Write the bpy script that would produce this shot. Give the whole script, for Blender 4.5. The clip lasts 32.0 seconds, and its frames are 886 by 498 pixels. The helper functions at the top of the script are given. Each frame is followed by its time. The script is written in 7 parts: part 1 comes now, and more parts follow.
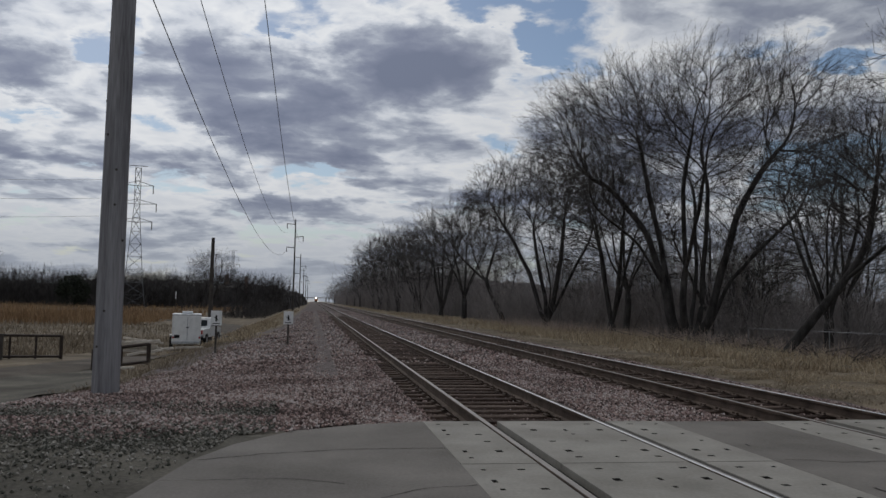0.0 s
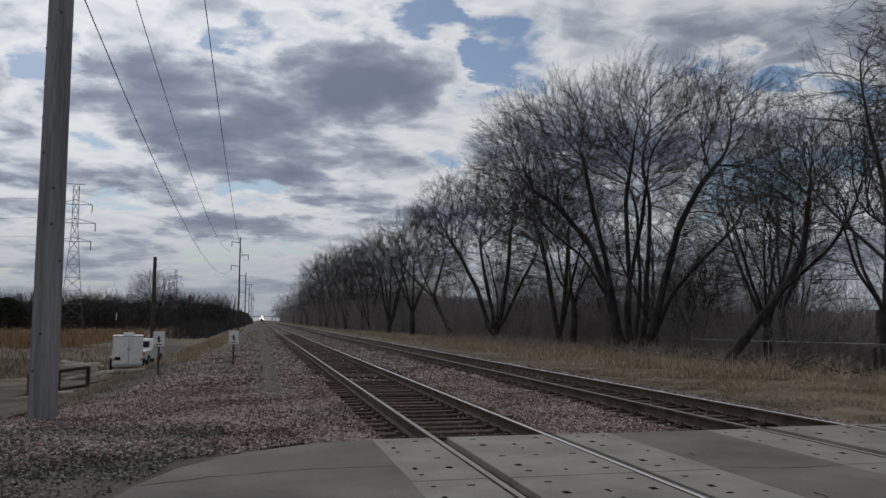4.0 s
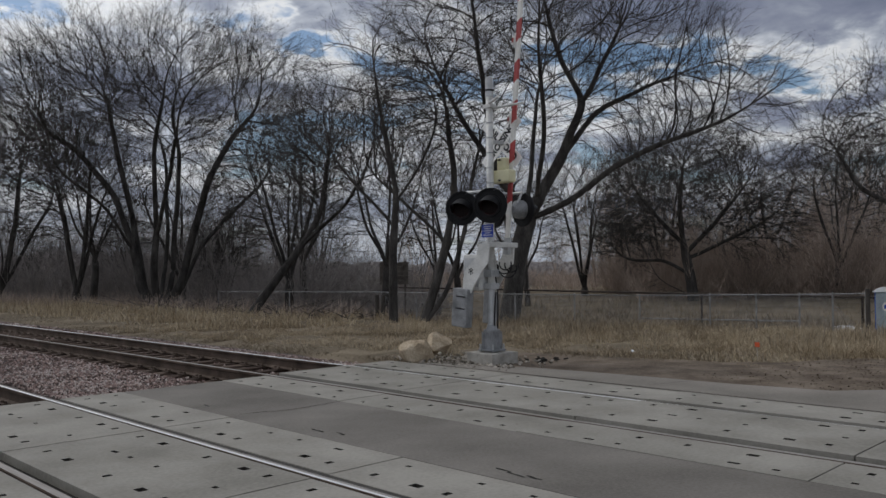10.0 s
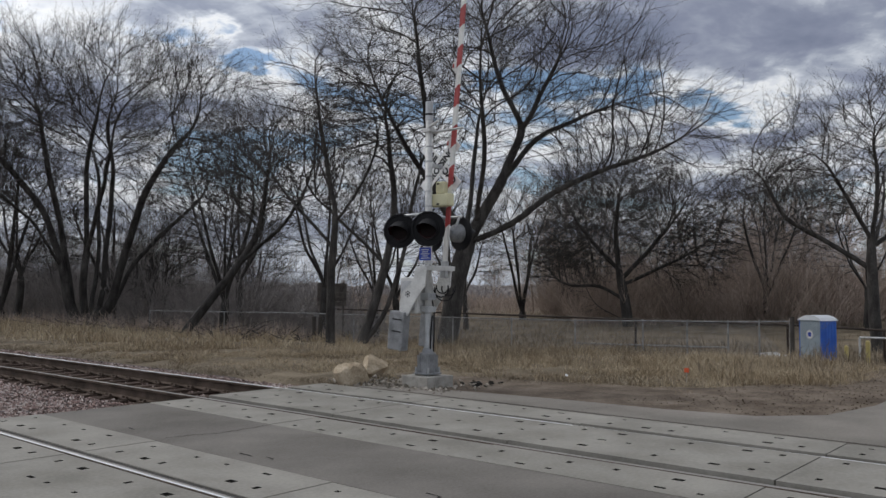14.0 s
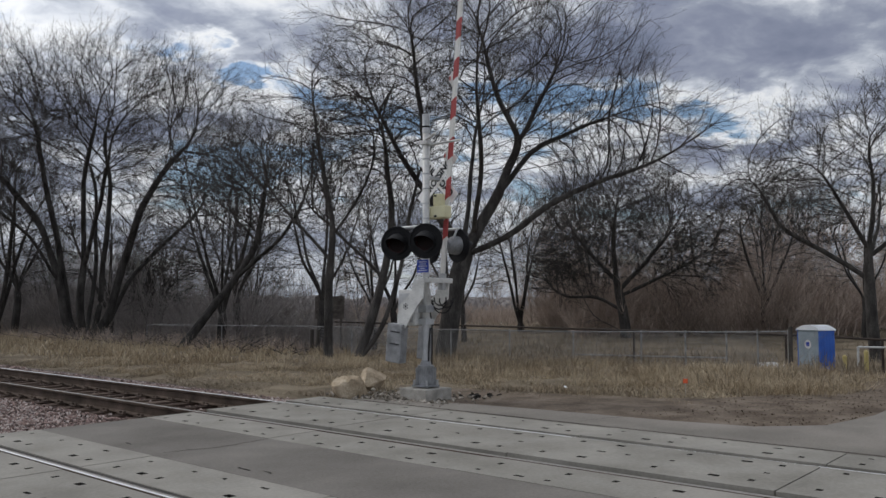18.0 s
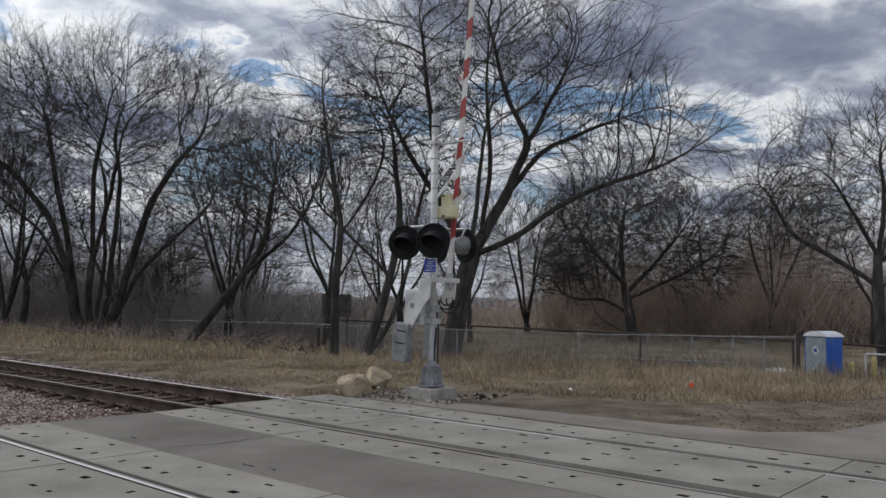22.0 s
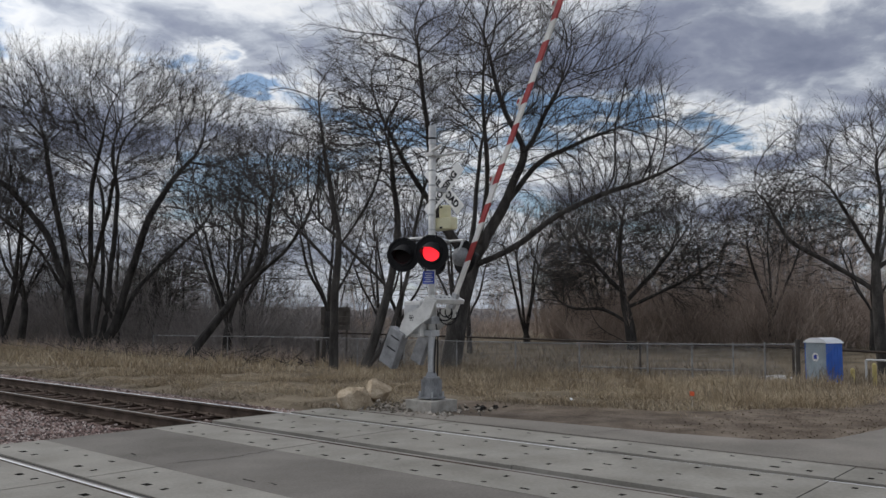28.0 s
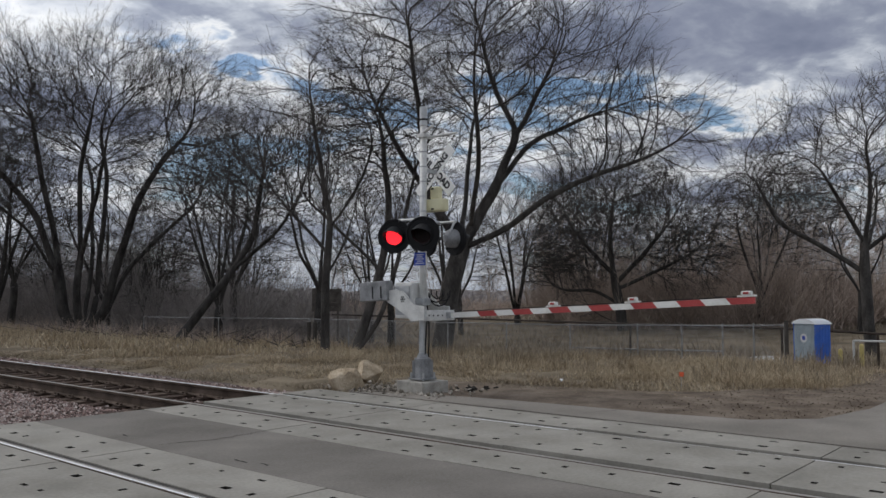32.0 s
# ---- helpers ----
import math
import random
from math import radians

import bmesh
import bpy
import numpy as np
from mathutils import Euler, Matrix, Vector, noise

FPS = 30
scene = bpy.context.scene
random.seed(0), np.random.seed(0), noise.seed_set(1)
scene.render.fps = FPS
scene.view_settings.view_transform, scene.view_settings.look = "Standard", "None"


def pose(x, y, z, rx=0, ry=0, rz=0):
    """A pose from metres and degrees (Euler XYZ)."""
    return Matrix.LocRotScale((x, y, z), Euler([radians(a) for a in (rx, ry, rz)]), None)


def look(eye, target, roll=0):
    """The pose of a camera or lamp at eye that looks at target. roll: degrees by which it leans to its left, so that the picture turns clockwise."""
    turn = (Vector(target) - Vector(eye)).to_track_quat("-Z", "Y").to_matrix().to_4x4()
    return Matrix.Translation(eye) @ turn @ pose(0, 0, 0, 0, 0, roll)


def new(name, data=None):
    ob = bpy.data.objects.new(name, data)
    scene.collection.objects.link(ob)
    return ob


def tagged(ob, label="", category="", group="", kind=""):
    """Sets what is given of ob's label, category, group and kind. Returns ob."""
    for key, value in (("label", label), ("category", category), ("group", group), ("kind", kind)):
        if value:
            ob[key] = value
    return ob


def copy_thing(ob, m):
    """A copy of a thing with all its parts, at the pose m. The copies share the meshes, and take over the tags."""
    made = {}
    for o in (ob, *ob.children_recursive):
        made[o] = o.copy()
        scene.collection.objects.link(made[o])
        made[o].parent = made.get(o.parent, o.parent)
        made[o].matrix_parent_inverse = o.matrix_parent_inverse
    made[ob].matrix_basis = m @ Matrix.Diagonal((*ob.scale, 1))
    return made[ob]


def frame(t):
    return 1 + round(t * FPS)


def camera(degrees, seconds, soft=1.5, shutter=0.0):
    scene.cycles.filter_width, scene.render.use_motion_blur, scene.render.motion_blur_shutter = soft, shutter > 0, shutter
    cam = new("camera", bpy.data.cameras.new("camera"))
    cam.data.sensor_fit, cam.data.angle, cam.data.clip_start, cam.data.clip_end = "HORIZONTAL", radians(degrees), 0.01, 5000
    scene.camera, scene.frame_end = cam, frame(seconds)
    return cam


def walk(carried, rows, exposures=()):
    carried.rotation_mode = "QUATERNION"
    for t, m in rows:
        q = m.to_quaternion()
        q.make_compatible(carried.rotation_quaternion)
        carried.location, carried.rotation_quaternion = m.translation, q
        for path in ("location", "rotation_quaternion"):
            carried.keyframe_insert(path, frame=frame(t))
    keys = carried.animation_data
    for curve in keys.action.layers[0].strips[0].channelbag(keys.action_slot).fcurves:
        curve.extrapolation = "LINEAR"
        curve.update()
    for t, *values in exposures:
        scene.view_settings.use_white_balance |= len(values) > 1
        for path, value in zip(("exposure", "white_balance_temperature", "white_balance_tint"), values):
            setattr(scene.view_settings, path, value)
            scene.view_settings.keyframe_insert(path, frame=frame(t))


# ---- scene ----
cam = camera(57.55, 32.0)
# eye: where the filmer stands before and after the turn
EYE_A, EYE_B = Vector((0.0, 0.0, 1.475)), Vector((0.123, -0.17, 1.51))
# seconds, yaw, pitch, roll
ROWS = [
    (0, -9.05, 3.86, 1.24),
    (0.5, -9.04, 4.29, 1.66),
    (1, -9.00, 4.63, 1.76),
    (1.5, -8.50, 4.67, 1.31),
    (2, -9.30, 4.78, 0.95),
    (2.5, -10.70, 4.71, 0.56),
    (3, -13.64, 4.72, 0.11),
    (3.5, -12.81, 4.77, 0.22),
    (5.5, -13.31, 6.14, 0.66),
    (6, -13.67, 4.45, 1.07),
    (6.5, -11.68, 3.60, 0.34),
    (7, -10.51, 3.62, -0.20),
    (7.5, -10.42, 3.67, 0.04),
    (8, -11.43, 3.87, 0.51),
    (8.5, -11.67, 3.80, 0.43),
    (9, -11.59, 3.70, 0.61),
    (9.2, -11.70, 3.72, 0.60),
    (9.3, -12.20, 3.74, 0.60),
    (9.4, -14.00, 3.80, 0.50),
    (9.5, -19.37, 3.83, 0.23),
    (9.6, -25.88, 3.76, -0.56),
    (9.7, -31.58, 3.46, -0.61),
    (9.8, -37.04, 3.12, -0.40),
    (9.9, -41.79, 2.44, -0.20),
    (10, -45.23, 1.59, -0.56),
    (10.1, -48.15, 1.40, -0.58),
    (10.2, -50.00, 1.25, -0.57),
    (10.3, -51.00, 1.18, -0.55),
    (10.5, -51.58, 1.21, -0.53),
    (11, -51.96, 1.47, -0.67),
    (11.5, -51.50, 1.81, -0.31),
    (12, -50.54, 2.70, -0.23),
    (12.5, -49.93, 2.88, 0.08),
    (13, -49.29, 3.28, 0.04),
    (13.5, -49.23, 3.20, 0.30),
    (14, -49.48, 3.17, 0.34),
    (14.5, -49.56, 3.19, 0.19),
    (16.5, -50.08, 3.54, 0.07),
    (17, -49.90, 3.64, -0.01),
    (17.5, -49.75, 3.93, 0.04),
    (18, -49.65, 4.03, -0.03),
    (18.5, -49.71, 3.95, 0.49),
    (19, -49.39, 4.09, 0.72),
    (19.5, -49.24, 4.06, 0.92),
    (20, -49.39, 4.06, 0.83),
    (20.5, -49.40, 4.15, 0.60),
    (21, -49.45, 4.30, 0.39),
    (21.5, -49.42, 4.51, 0.34),
    (22, -49.12, 4.02, 0.91),
    (22.5, -48.69, 4.35, 0.85),
    (23, -48.71, 4.82, 0.52),
    (23.5, -48.71, 6.03, 0.42),
    (24, -48.16, 6.17, 0.45),
    (24.5, -48.26, 6.06, 0.45),
    (25, -48.54, 5.73, 0.40),
    (25.5, -48.45, 5.48, 0.35),
    (27.5, -49.02, 4.93, -0.06),
    (28, -49.23, 4.84, 0.14),
    (28.5, -49.11, 4.53, -0.11),
    (29, -48.91, 4.43, 0.01),
    (29.5, -48.51, 4.60, -0.20),
    (30, -48.51, 4.56, 0.00),
    (30.5, -49.32, 4.12, 0.25),
    (31, -49.64, 3.84, 0.34),
    (31.5, -49.96, 3.71, 0.24),
    (32, -49.86, 3.53, 0.11),
]


def eye_at(t):
    w = min(1.0, max(0.0, t - 9.3))
    return EYE_A.lerp(EYE_B, w * w * (3 - 2 * w))


walk(cam, [(t, Matrix.Translation(eye_at(t)) @ pose(0, 0, 0, 90 + pitch, 0, yaw) @ pose(0, 0, 0, 0, 0, roll))
           for t, yaw, pitch, roll in ROWS],
     exposures=[(0, -0.6), (9.3, -0.6), (9.6, -0.7), (9.9, -0.35), (10.3, 0.02), (10.9, 0.33), (11.4, 0.28), (12.4, 0.05), (32, 0.0)])

import collections
# ---- world, sun ----
SUN_AZ, SUN_EL = -18.0, 42.0      # degrees from +y towards +x, and above the horizon
# cloud masses: azimuth and height in degrees, half width, half height, weight: above 0 thickens the cloud, below 0 opens it
MASSES = [
    (-5.0, 14.3, 8.0, 3.0, 0.26), (-11.5, 15.5, 2.6, 1.2, -0.07), (7.5, 16.6, 6.0, 3.2, 0.20), (5.5, 10.6, 6.5, 1.9, 0.10), (-9.0, 10.4, 5.0, 1.0, -0.08), (-17.0, 7.0, 6.0, 1.3, 0.12),
    (6.4, 8.1, 5.0, 0.9, 0.10), (-3.0, 6.8, 5.0, 0.7, 0.10), (-20.0, 14.4, 2.8, 1.8, 0.12), (13.5, 13.9, 3.4, 1.5, 0.07), (1.5, 8.6, 4.0, 0.6, -0.08),
    (-14.6, 17.0, 2.2, 1.8, -0.20), (-19.8, 11.2, 2.8, 1.0, -0.20), (11.8, 21.2, 4.0, 1.0, -0.18), (15.6, 18.2, 1.6, 1.5, -0.2), (3.0, 20.9, 3.4, 1.0, -0.10), (-1.5, 19.3, 4.0, 1.4, -0.10), (1.0, 16.5, 1.6, 2.6, -0.08), (21.0, 18.5, 8.0, 3.5, -0.09), (-19.0, 19.0, 5.0, 2.2, -0.08),
    (32.0, 18.0, 2.2, 1.2, -0.20), (36.4, 15.7, 2.1, 0.9, -0.21), (54.0, 15.0, 5.5, 1.5, -0.20), (61.0, 13.6, 4.0, 1.0, -0.20), (52.0, 11.0, 12.0, 2.0, -0.09), (50.0, 19.0, 8.0, 2.2, -0.10), (69.6, 12.9, 3.8, 1.5, -0.27),
    (67.8, 10.3, 3.6, 1.7, 0.10), (66.0, 18.0, 12.0, 3.0, 0.20), (33.0, 20.0, 6.0, 1.6, 0.06), (78.0, 16.5, 7.0, 3.2, 0.10), (26.0, 17.5, 4.0, 2.0, -0.05), (76.5, 11.0, 3.0, 1.2, -0.05),
]


def build_world():
    w = bpy.data.worlds.new("sky")
    scene.world = w
    w.use_nodes = True
    nt = w.node_tree
    nt.nodes.clear()
    N, Lk = nt.nodes.new, nt.links.new

    def mth(op, a, b=None, c=None):
        n = N("ShaderNodeMath")
        n.operation = op
        for i, v in enumerate((a, b, c)):
            if v is None:
                continue
            if isinstance(v, (int, float)):
                n.inputs[i].default_value = v
            else:
                Lk(v, n.inputs[i])
        return n.outputs[0]

    tc = N("ShaderNodeTexCoord")
    sep = N("ShaderNodeSeparateXYZ")
    Lk(tc.outputs["Generated"], sep.inputs[0])
    zz = mth("ADD", mth("MAXIMUM", sep.outputs[2], 0.0), 0.17)
    cmb = N("ShaderNodeCombineXYZ")
    Lk(mth("DIVIDE", sep.outputs[0], zz), cmb.inputs[0])
    Lk(mth("DIVIDE", sep.outputs[1], zz), cmb.inputs[1])
    p = cmb.outputs[0]

    def vm(op, x, y):
        n = N("ShaderNodeVectorMath")
        n.operation = op
        for i, v in enumerate((x, y)):
            if isinstance(v, tuple):
                n.inputs[i].default_value = v
            else:
                Lk(v, n.inputs[i])
        return n

    def fog(vec, scale, detail, rough):
        n = N("ShaderNodeTexNoise")
        n.inputs["Scale"].default_value, n.inputs["Detail"].default_value, n.inputs["Roughness"].default_value = scale, detail, rough
        Lk(vec, n.inputs["Vector"])
        return n

    # warp, so that cloud edges billow
    w1 = vm("SUBTRACT", fog(p, 2.4, 6.0, 0.55).outputs["Color"], (0.5, 0.5, 0.5)).outputs[0]
    q = vm("ADD", p, vm("MULTIPLY", w1, (0.26, 0.26, 0.0)).outputs[0]).outputs[0]
    base = fog(q, 1.4, 12.0, 0.56).outputs["Fac"]
    dens = mth("MULTIPLY_ADD", base, 1.5, -0.245)
    # the same clouds a little nearer the sun: where they thin out, the edge is lit
    q2 = vm("MULTIPLY", q, (0.955, 0.955, 1.0)).outputs[0]
    edge = mth("SUBTRACT", base, fog(q2, 1.4, 12.0, 0.56).outputs["Fac"])
    # azimuth and height in degrees, shaken by the same warp
    az = mth("MULTIPLY", mth("ARCTAN2", sep.outputs[0], sep.outputs[1]), 57.2958)
    hi = mth("MULTIPLY", mth("ARCSINE", sep.outputs[2]), 57.2958)
    dc = N("ShaderNodeCombineXYZ")
    Lk(az, dc.inputs[0])
    Lk(hi, dc.inputs[1])
    w2 = vm("SUBTRACT", fog(p, 10.0, 8.0, 0.6).outputs["Color"], (0.5, 0.5, 0.5)).outputs[0]
    shaken = vm("ADD", vm("ADD", dc.outputs[0], vm("MULTIPLY", w1, (13.0, 6.0, 0.0)).outputs[0]).outputs[0], vm("MULTIPLY", w2, (5.0, 3.4, 0.0)).outputs[0]).outputs[0]
    for ma, me_, wa, we, wt in MASSES:
        off = vm("MULTIPLY", vm("SUBTRACT", shaken, (ma, me_, 0.0)).outputs[0], (1 / wa, 1 / we, 0.0)).outputs[0]
        ln = N("ShaderNodeVectorMath")
        ln.operation = "LENGTH"
        Lk(off, ln.inputs[0])
        mr = N("ShaderNodeMapRange")
        mr.interpolation_type = "SMOOTHSTEP"
        mr.inputs["From Min"].default_value, mr.inputs["From Max"].default_value = 1.45, 0.35
        mr.inputs["To Min"].default_value, mr.inputs["To Max"].default_value = 0.0, wt
        Lk(ln.outputs["Value"], mr.inputs["Value"])
        dens = mth("ADD", dens, mr.outputs[0])
    # heaped, cauliflower-like edges
    for sc_, wt in ((3.6, 0.13), (8.5, 0.09), (19.0, 0.055)):
        v = N("ShaderNodeTexVoronoi")
        v.feature = "SMOOTH_F1"
        v.inputs["Scale"].default_value, v.inputs["Smoothness"].default_value = sc_, 0.35
        Lk(q, v.inputs["Vector"])
        dens = mth("ADD", dens, mth("MULTIPLY_ADD", v.outputs["Distance"], -wt, wt * 0.42))
    ramp = N("ShaderNodeValToRGB")
    el = ramp.color_ramp.elements
    el[0].position, el[0].color = 0.28, (7.3, 7.6, 8.1, 1)
    el[1].position, el[1].color = 0.39, (8.3, 8.5, 8.8, 1)
    for pos, col in ((0.47, (6.7, 7.05, 7.7)), (0.53, (4.7, 5.1, 5.9)), (0.60, (3.2, 3.55, 4.45)), (0.68, (2.5, 2.8, 3.75)), (0.80, (2.0, 2.3, 3.2))):
        e = el.new(pos)
        e.color = (*col, 1)
    inner = mth("MULTIPLY_ADD", fog(q, 5.0, 9.0, 0.60).outputs["Fac"], 0.26, -0.13)
    shade = mth("MULTIPLY_ADD", edge, -1.8, mth("ADD", dens, inner))
    Lk(shade, ramp.inputs[0])
    sky = N("ShaderNodeTexSky")
    sky.sky_type, sky.sun_disc = "NISHITA", False
    sky.sun_elevation, sky.sun_rotation = radians(SUN_EL), radians(SUN_AZ)
    sky.dust_density, sky.ozone_density = 0.6, 1.6
    cover = N("ShaderNodeMapRange")
    cover.interpolation_type = "SMOOTHSTEP"
    cover.inputs["From Min"].default_value, cover.inputs["From Max"].default_value = 0.27, 0.40
    Lk(mth("MULTIPLY_ADD", inner, 1.5, dens), cover.inputs["Value"])
    mix = N("ShaderNodeMix")
    mix.data_type = "RGBA"
    Lk(cover.outputs[0], mix.inputs["Factor"])
    Lk(sky.outputs[0], mix.inputs["A"])
    # clouds shine through more towards the sun
    dt = N("ShaderNodeVectorMath")
    dt.operation = "DOT_PRODUCT"
    Lk(tc.outputs["Generated"], dt.inputs[0])
    dt.inputs[1].default_value = (math.sin(radians(SUN_AZ)) * math.cos(radians(SUN_EL)), math.cos(radians(SUN_AZ)) * math.cos(radians(SUN_EL)), math.sin(radians(SUN_EL)))
    lit = mth("MULTIPLY_ADD", mth("POWER", mth("MAXIMUM", dt.outputs["Value"], 0.0), 4.0), 0.75, 0.92)
    sc = N("ShaderNodeVectorMath")
    sc.operation = "SCALE"
    Lk(ramp.outputs[0], sc.inputs[0])
    Lk(lit, sc.inputs["Scale"])
    Lk(sc.outputs[0], mix.inputs["B"])
    # pale haze towards the horizon
    hz = N("ShaderNodeMapRange")
    hz.interpolation_type = "SMOOTHSTEP"
    hz.inputs["From Min"].default_value, hz.inputs["From Max"].default_value = 9.0, -1.0
    hz.inputs["To Min"].default_value, hz.inputs["To Max"].default_value = 0.0, 0.85
    Lk(hi, hz.inputs["Value"])
    hazy = N("ShaderNodeMix")
    hazy.data_type = "RGBA"
    Lk(hz.outputs[0], hazy.inputs["Factor"])
    Lk(mix.outputs["Result"], hazy.inputs["A"])
    hazy.inputs["B"].default_value = (4.9, 5.35, 6.1, 1)
    bg = N("ShaderNodeBackground")
    bg.inputs["Strength"].default_value = 0.10
    Lk(hazy.outputs["Result"], bg.inputs["Color"])
    out = N("ShaderNodeOutputWorld")
    Lk(bg.outputs[0], out.inputs[0])


build_world()
sun = new("sun", bpy.data.lights.new("sun", "SUN"))
sun.data.energy, sun.data.angle, sun.data.color = 0.9, radians(14), (1.0, 0.95, 0.88)
_az, _el = radians(SUN_AZ), radians(SUN_EL)
sun.matrix_world = look(Vector((math.sin(_az) * math.cos(_el), math.cos(_az) * math.cos(_el), math.sin(_el))) * 100, (0, 0, 0))


# ---- materials ----
def material(name, stops, scale=8.0, fine=60.0, rough=0.8, metal=0.0, bump=0.2, bump_scale=None, spread=0.0, island=0.0, coat=0.0, stretch=(1, 1, 1), space="Object", shine=0.5):
    """A surface whose colour runs through stops by a coarse and a fine noise; spread: random per object, island: random per island."""
    m = bpy.data.materials.new(name)
    m.use_nodes = True
    nt = m.node_tree
    b = nt.nodes["Principled BSDF"]
    N, Lk = nt.nodes.new, nt.links.new
    tc = N("ShaderNodeTexCoord")
    mp = N("ShaderNodeMapping")
    mp.inputs["Scale"].default_value = stretch
    if space == "World":
        ge = N("ShaderNodeNewGeometry")
        Lk(ge.outputs["Position"], mp.inputs[0])
    else:
        Lk(tc.outputs["Object"], mp.inputs[0])
    a = N("ShaderNodeTexNoise")
    a.inputs["Scale"].default_value, a.inputs["Detail"].default_value = scale, 5.0
    c = N("ShaderNodeTexNoise")
    c.inputs["Scale"].default_value, c.inputs["Detail"].default_value = fine, 3.0
    Lk(mp.outputs[0], a.inputs["Vector"])
    Lk(mp.outputs[0], c.inputs["Vector"])
    mx = N("ShaderNodeMath")
    mx.operation = "MULTIPLY_ADD"
    mx.inputs[1].default_value = 0.45
    mx.inputs[2].default_value = -0.225
    Lk(c.outputs["Fac"], mx.inputs[0])
    ad = N("ShaderNodeMath")
    ad.operation = "ADD"
    Lk(a.outputs["Fac"], ad.inputs[0])
    Lk(mx.outputs[0], ad.inputs[1])
    val = ad.outputs[0]
    if spread:
        oi = N("ShaderNodeObjectInfo")
        s = N("ShaderNodeMath")
        s.operation = "MULTIPLY_ADD"
        s.inputs[1].default_value = spread
        Lk(oi.outputs["Random"], s.inputs[0])
        s2 = N("ShaderNodeMath")
        s2.operation = "SUBTRACT"
        s2.inputs[1].default_value = spread / 2
        Lk(val, s.inputs[2])
        Lk(s.outputs[0], s2.inputs[0])
        val = s2.outputs[0]
    if island:
        ge = N("ShaderNodeNewGeometry")
        s = N("ShaderNodeMath")
        s.operation = "MULTIPLY_ADD"
        s.inputs[1].default_value = island
        Lk(ge.outputs["Random Per Island"], s.inputs[0])
        s2 = N("ShaderNodeMath")
        s2.operation = "SUBTRACT"
        s2.inputs[1].default_value = island / 2
        Lk(val, s.inputs[2])
        Lk(s.outputs[0], s2.inputs[0])
        val = s2.outputs[0]
    rp = N("ShaderNodeValToRGB")
    el = rp.color_ramp.elements
    lo, hi = 0.28, 0.72
    for i, col in enumerate(stops):
        pos = lo + (hi - lo) * i / max(1, len(stops) - 1)
        e = el[i] if i < 2 else el.new(pos)
        e.position, e.color = pos, (*col, 1)
    Lk(val, rp.inputs[0])
    Lk(rp.outputs[0], b.inputs["Base Color"])
    b.inputs["Roughness"].default_value, b.inputs["Metallic"].default_value = rough, metal
    b.inputs["Coat Weight"].default_value = coat
    b.inputs["Specular IOR Level"].default_value = shine if rough < 0.8 else shine * 0.3
    if bump:
        bp = N("ShaderNodeBump")
        bp.inputs["Strength"].default_value, bp.inputs["Distance"].default_value = bump, 0.02
        if bump_scale:
            d = N("ShaderNodeTexNoise")
            d.inputs["Scale"].default_value, d.inputs["Detail"].default_value = bump_scale, 4.0
            Lk(mp.outputs[0], d.inputs["Vector"])
            Lk(d.outputs["Fac"], bp.inputs["Height"])
        else:
            Lk(c.outputs["Fac"], bp.inputs["Height"])
        Lk(bp.outputs[0], b.inputs["Normal"])
    return m


def glowing(name, colour, strength):
    m = bpy.data.materials.new(name)
    m.use_nodes = True
    b = m.node_tree.nodes["Principled BSDF"]
    b.inputs["Base Color"].default_value = (*colour, 1)
    b.inputs["Emission Color"].default_value = (*colour, 1)
    b.inputs["Emission Strength"].default_value = strength
    return m


ASPHALT = material("asphalt", [(0.13, 0.119, 0.105), (0.178, 0.164, 0.146), (0.228, 0.211, 0.188)], 0.8, 38, 0.88, bump=0.3, bump_scale=90, space="World")
PALEASPHALT = material("pale_worn_asphalt", [(0.165, 0.150, 0.131), (0.222, 0.203, 0.178), (0.275, 0.252, 0.222)], 0.8, 38, 0.88, bump=0.3, bump_scale=90, space="World")
CONCRETE = material("panel_concrete", [(0.212, 0.2, 0.174), (0.274, 0.259, 0.228), (0.336, 0.318, 0.282)], 1.3, 30, 0.85, bump=0.15, bump_scale=120, spread=0.12, space="World")
FOUNDATION = material("foundation_concrete", [(0.22, 0.21, 0.19), (0.33, 0.315, 0.285), (0.42, 0.40, 0.37)], 6, 60, 0.9, bump=0.3)
DULLSTEEL = material("dull_rail_head", [(0.26, 0.235, 0.21), (0.4, 0.375, 0.35)], 4, 90, 0.55, 0.7, 0.05, stretch=(6, 0.4, 6), space="World")
STEEL = material("worn_steel", [(0.80, 0.80, 0.80), (0.92, 0.92, 0.92)], 4, 90, 0.60, 1.0, 0.05, stretch=(6, 0.4, 6), space="World")
RUST = material("rusty_rail", [(0.05, 0.037, 0.029), (0.088, 0.065, 0.051), (0.135, 0.102, 0.083)], 3, 60, 0.85, 0.2, 0.25, space="World")
TIE = material("weathered_tie", [(0.035, 0.024, 0.019), (0.075, 0.052, 0.041), (0.14, 0.105, 0.085)], 5, 50, 0.95, bump=0.5, spread=0.3, stretch=(1, 6, 6))
STONE = material("ballast_stone", [(0.1, 0.074, 0.066), (0.235, 0.172, 0.152), (0.365, 0.255, 0.224), (0.52, 0.45, 0.412)], 0.5, 40, 0.92, bump=0.2, island=0.6, space="World")
BED = material("ballast_bed", [(0.035, 0.030, 0.028), (0.09, 0.075, 0.07), (0.16, 0.13, 0.12), (0.22, 0.19, 0.18)], 9, 30, 0.95, bump=0.9, bump_scale=26, space="World")
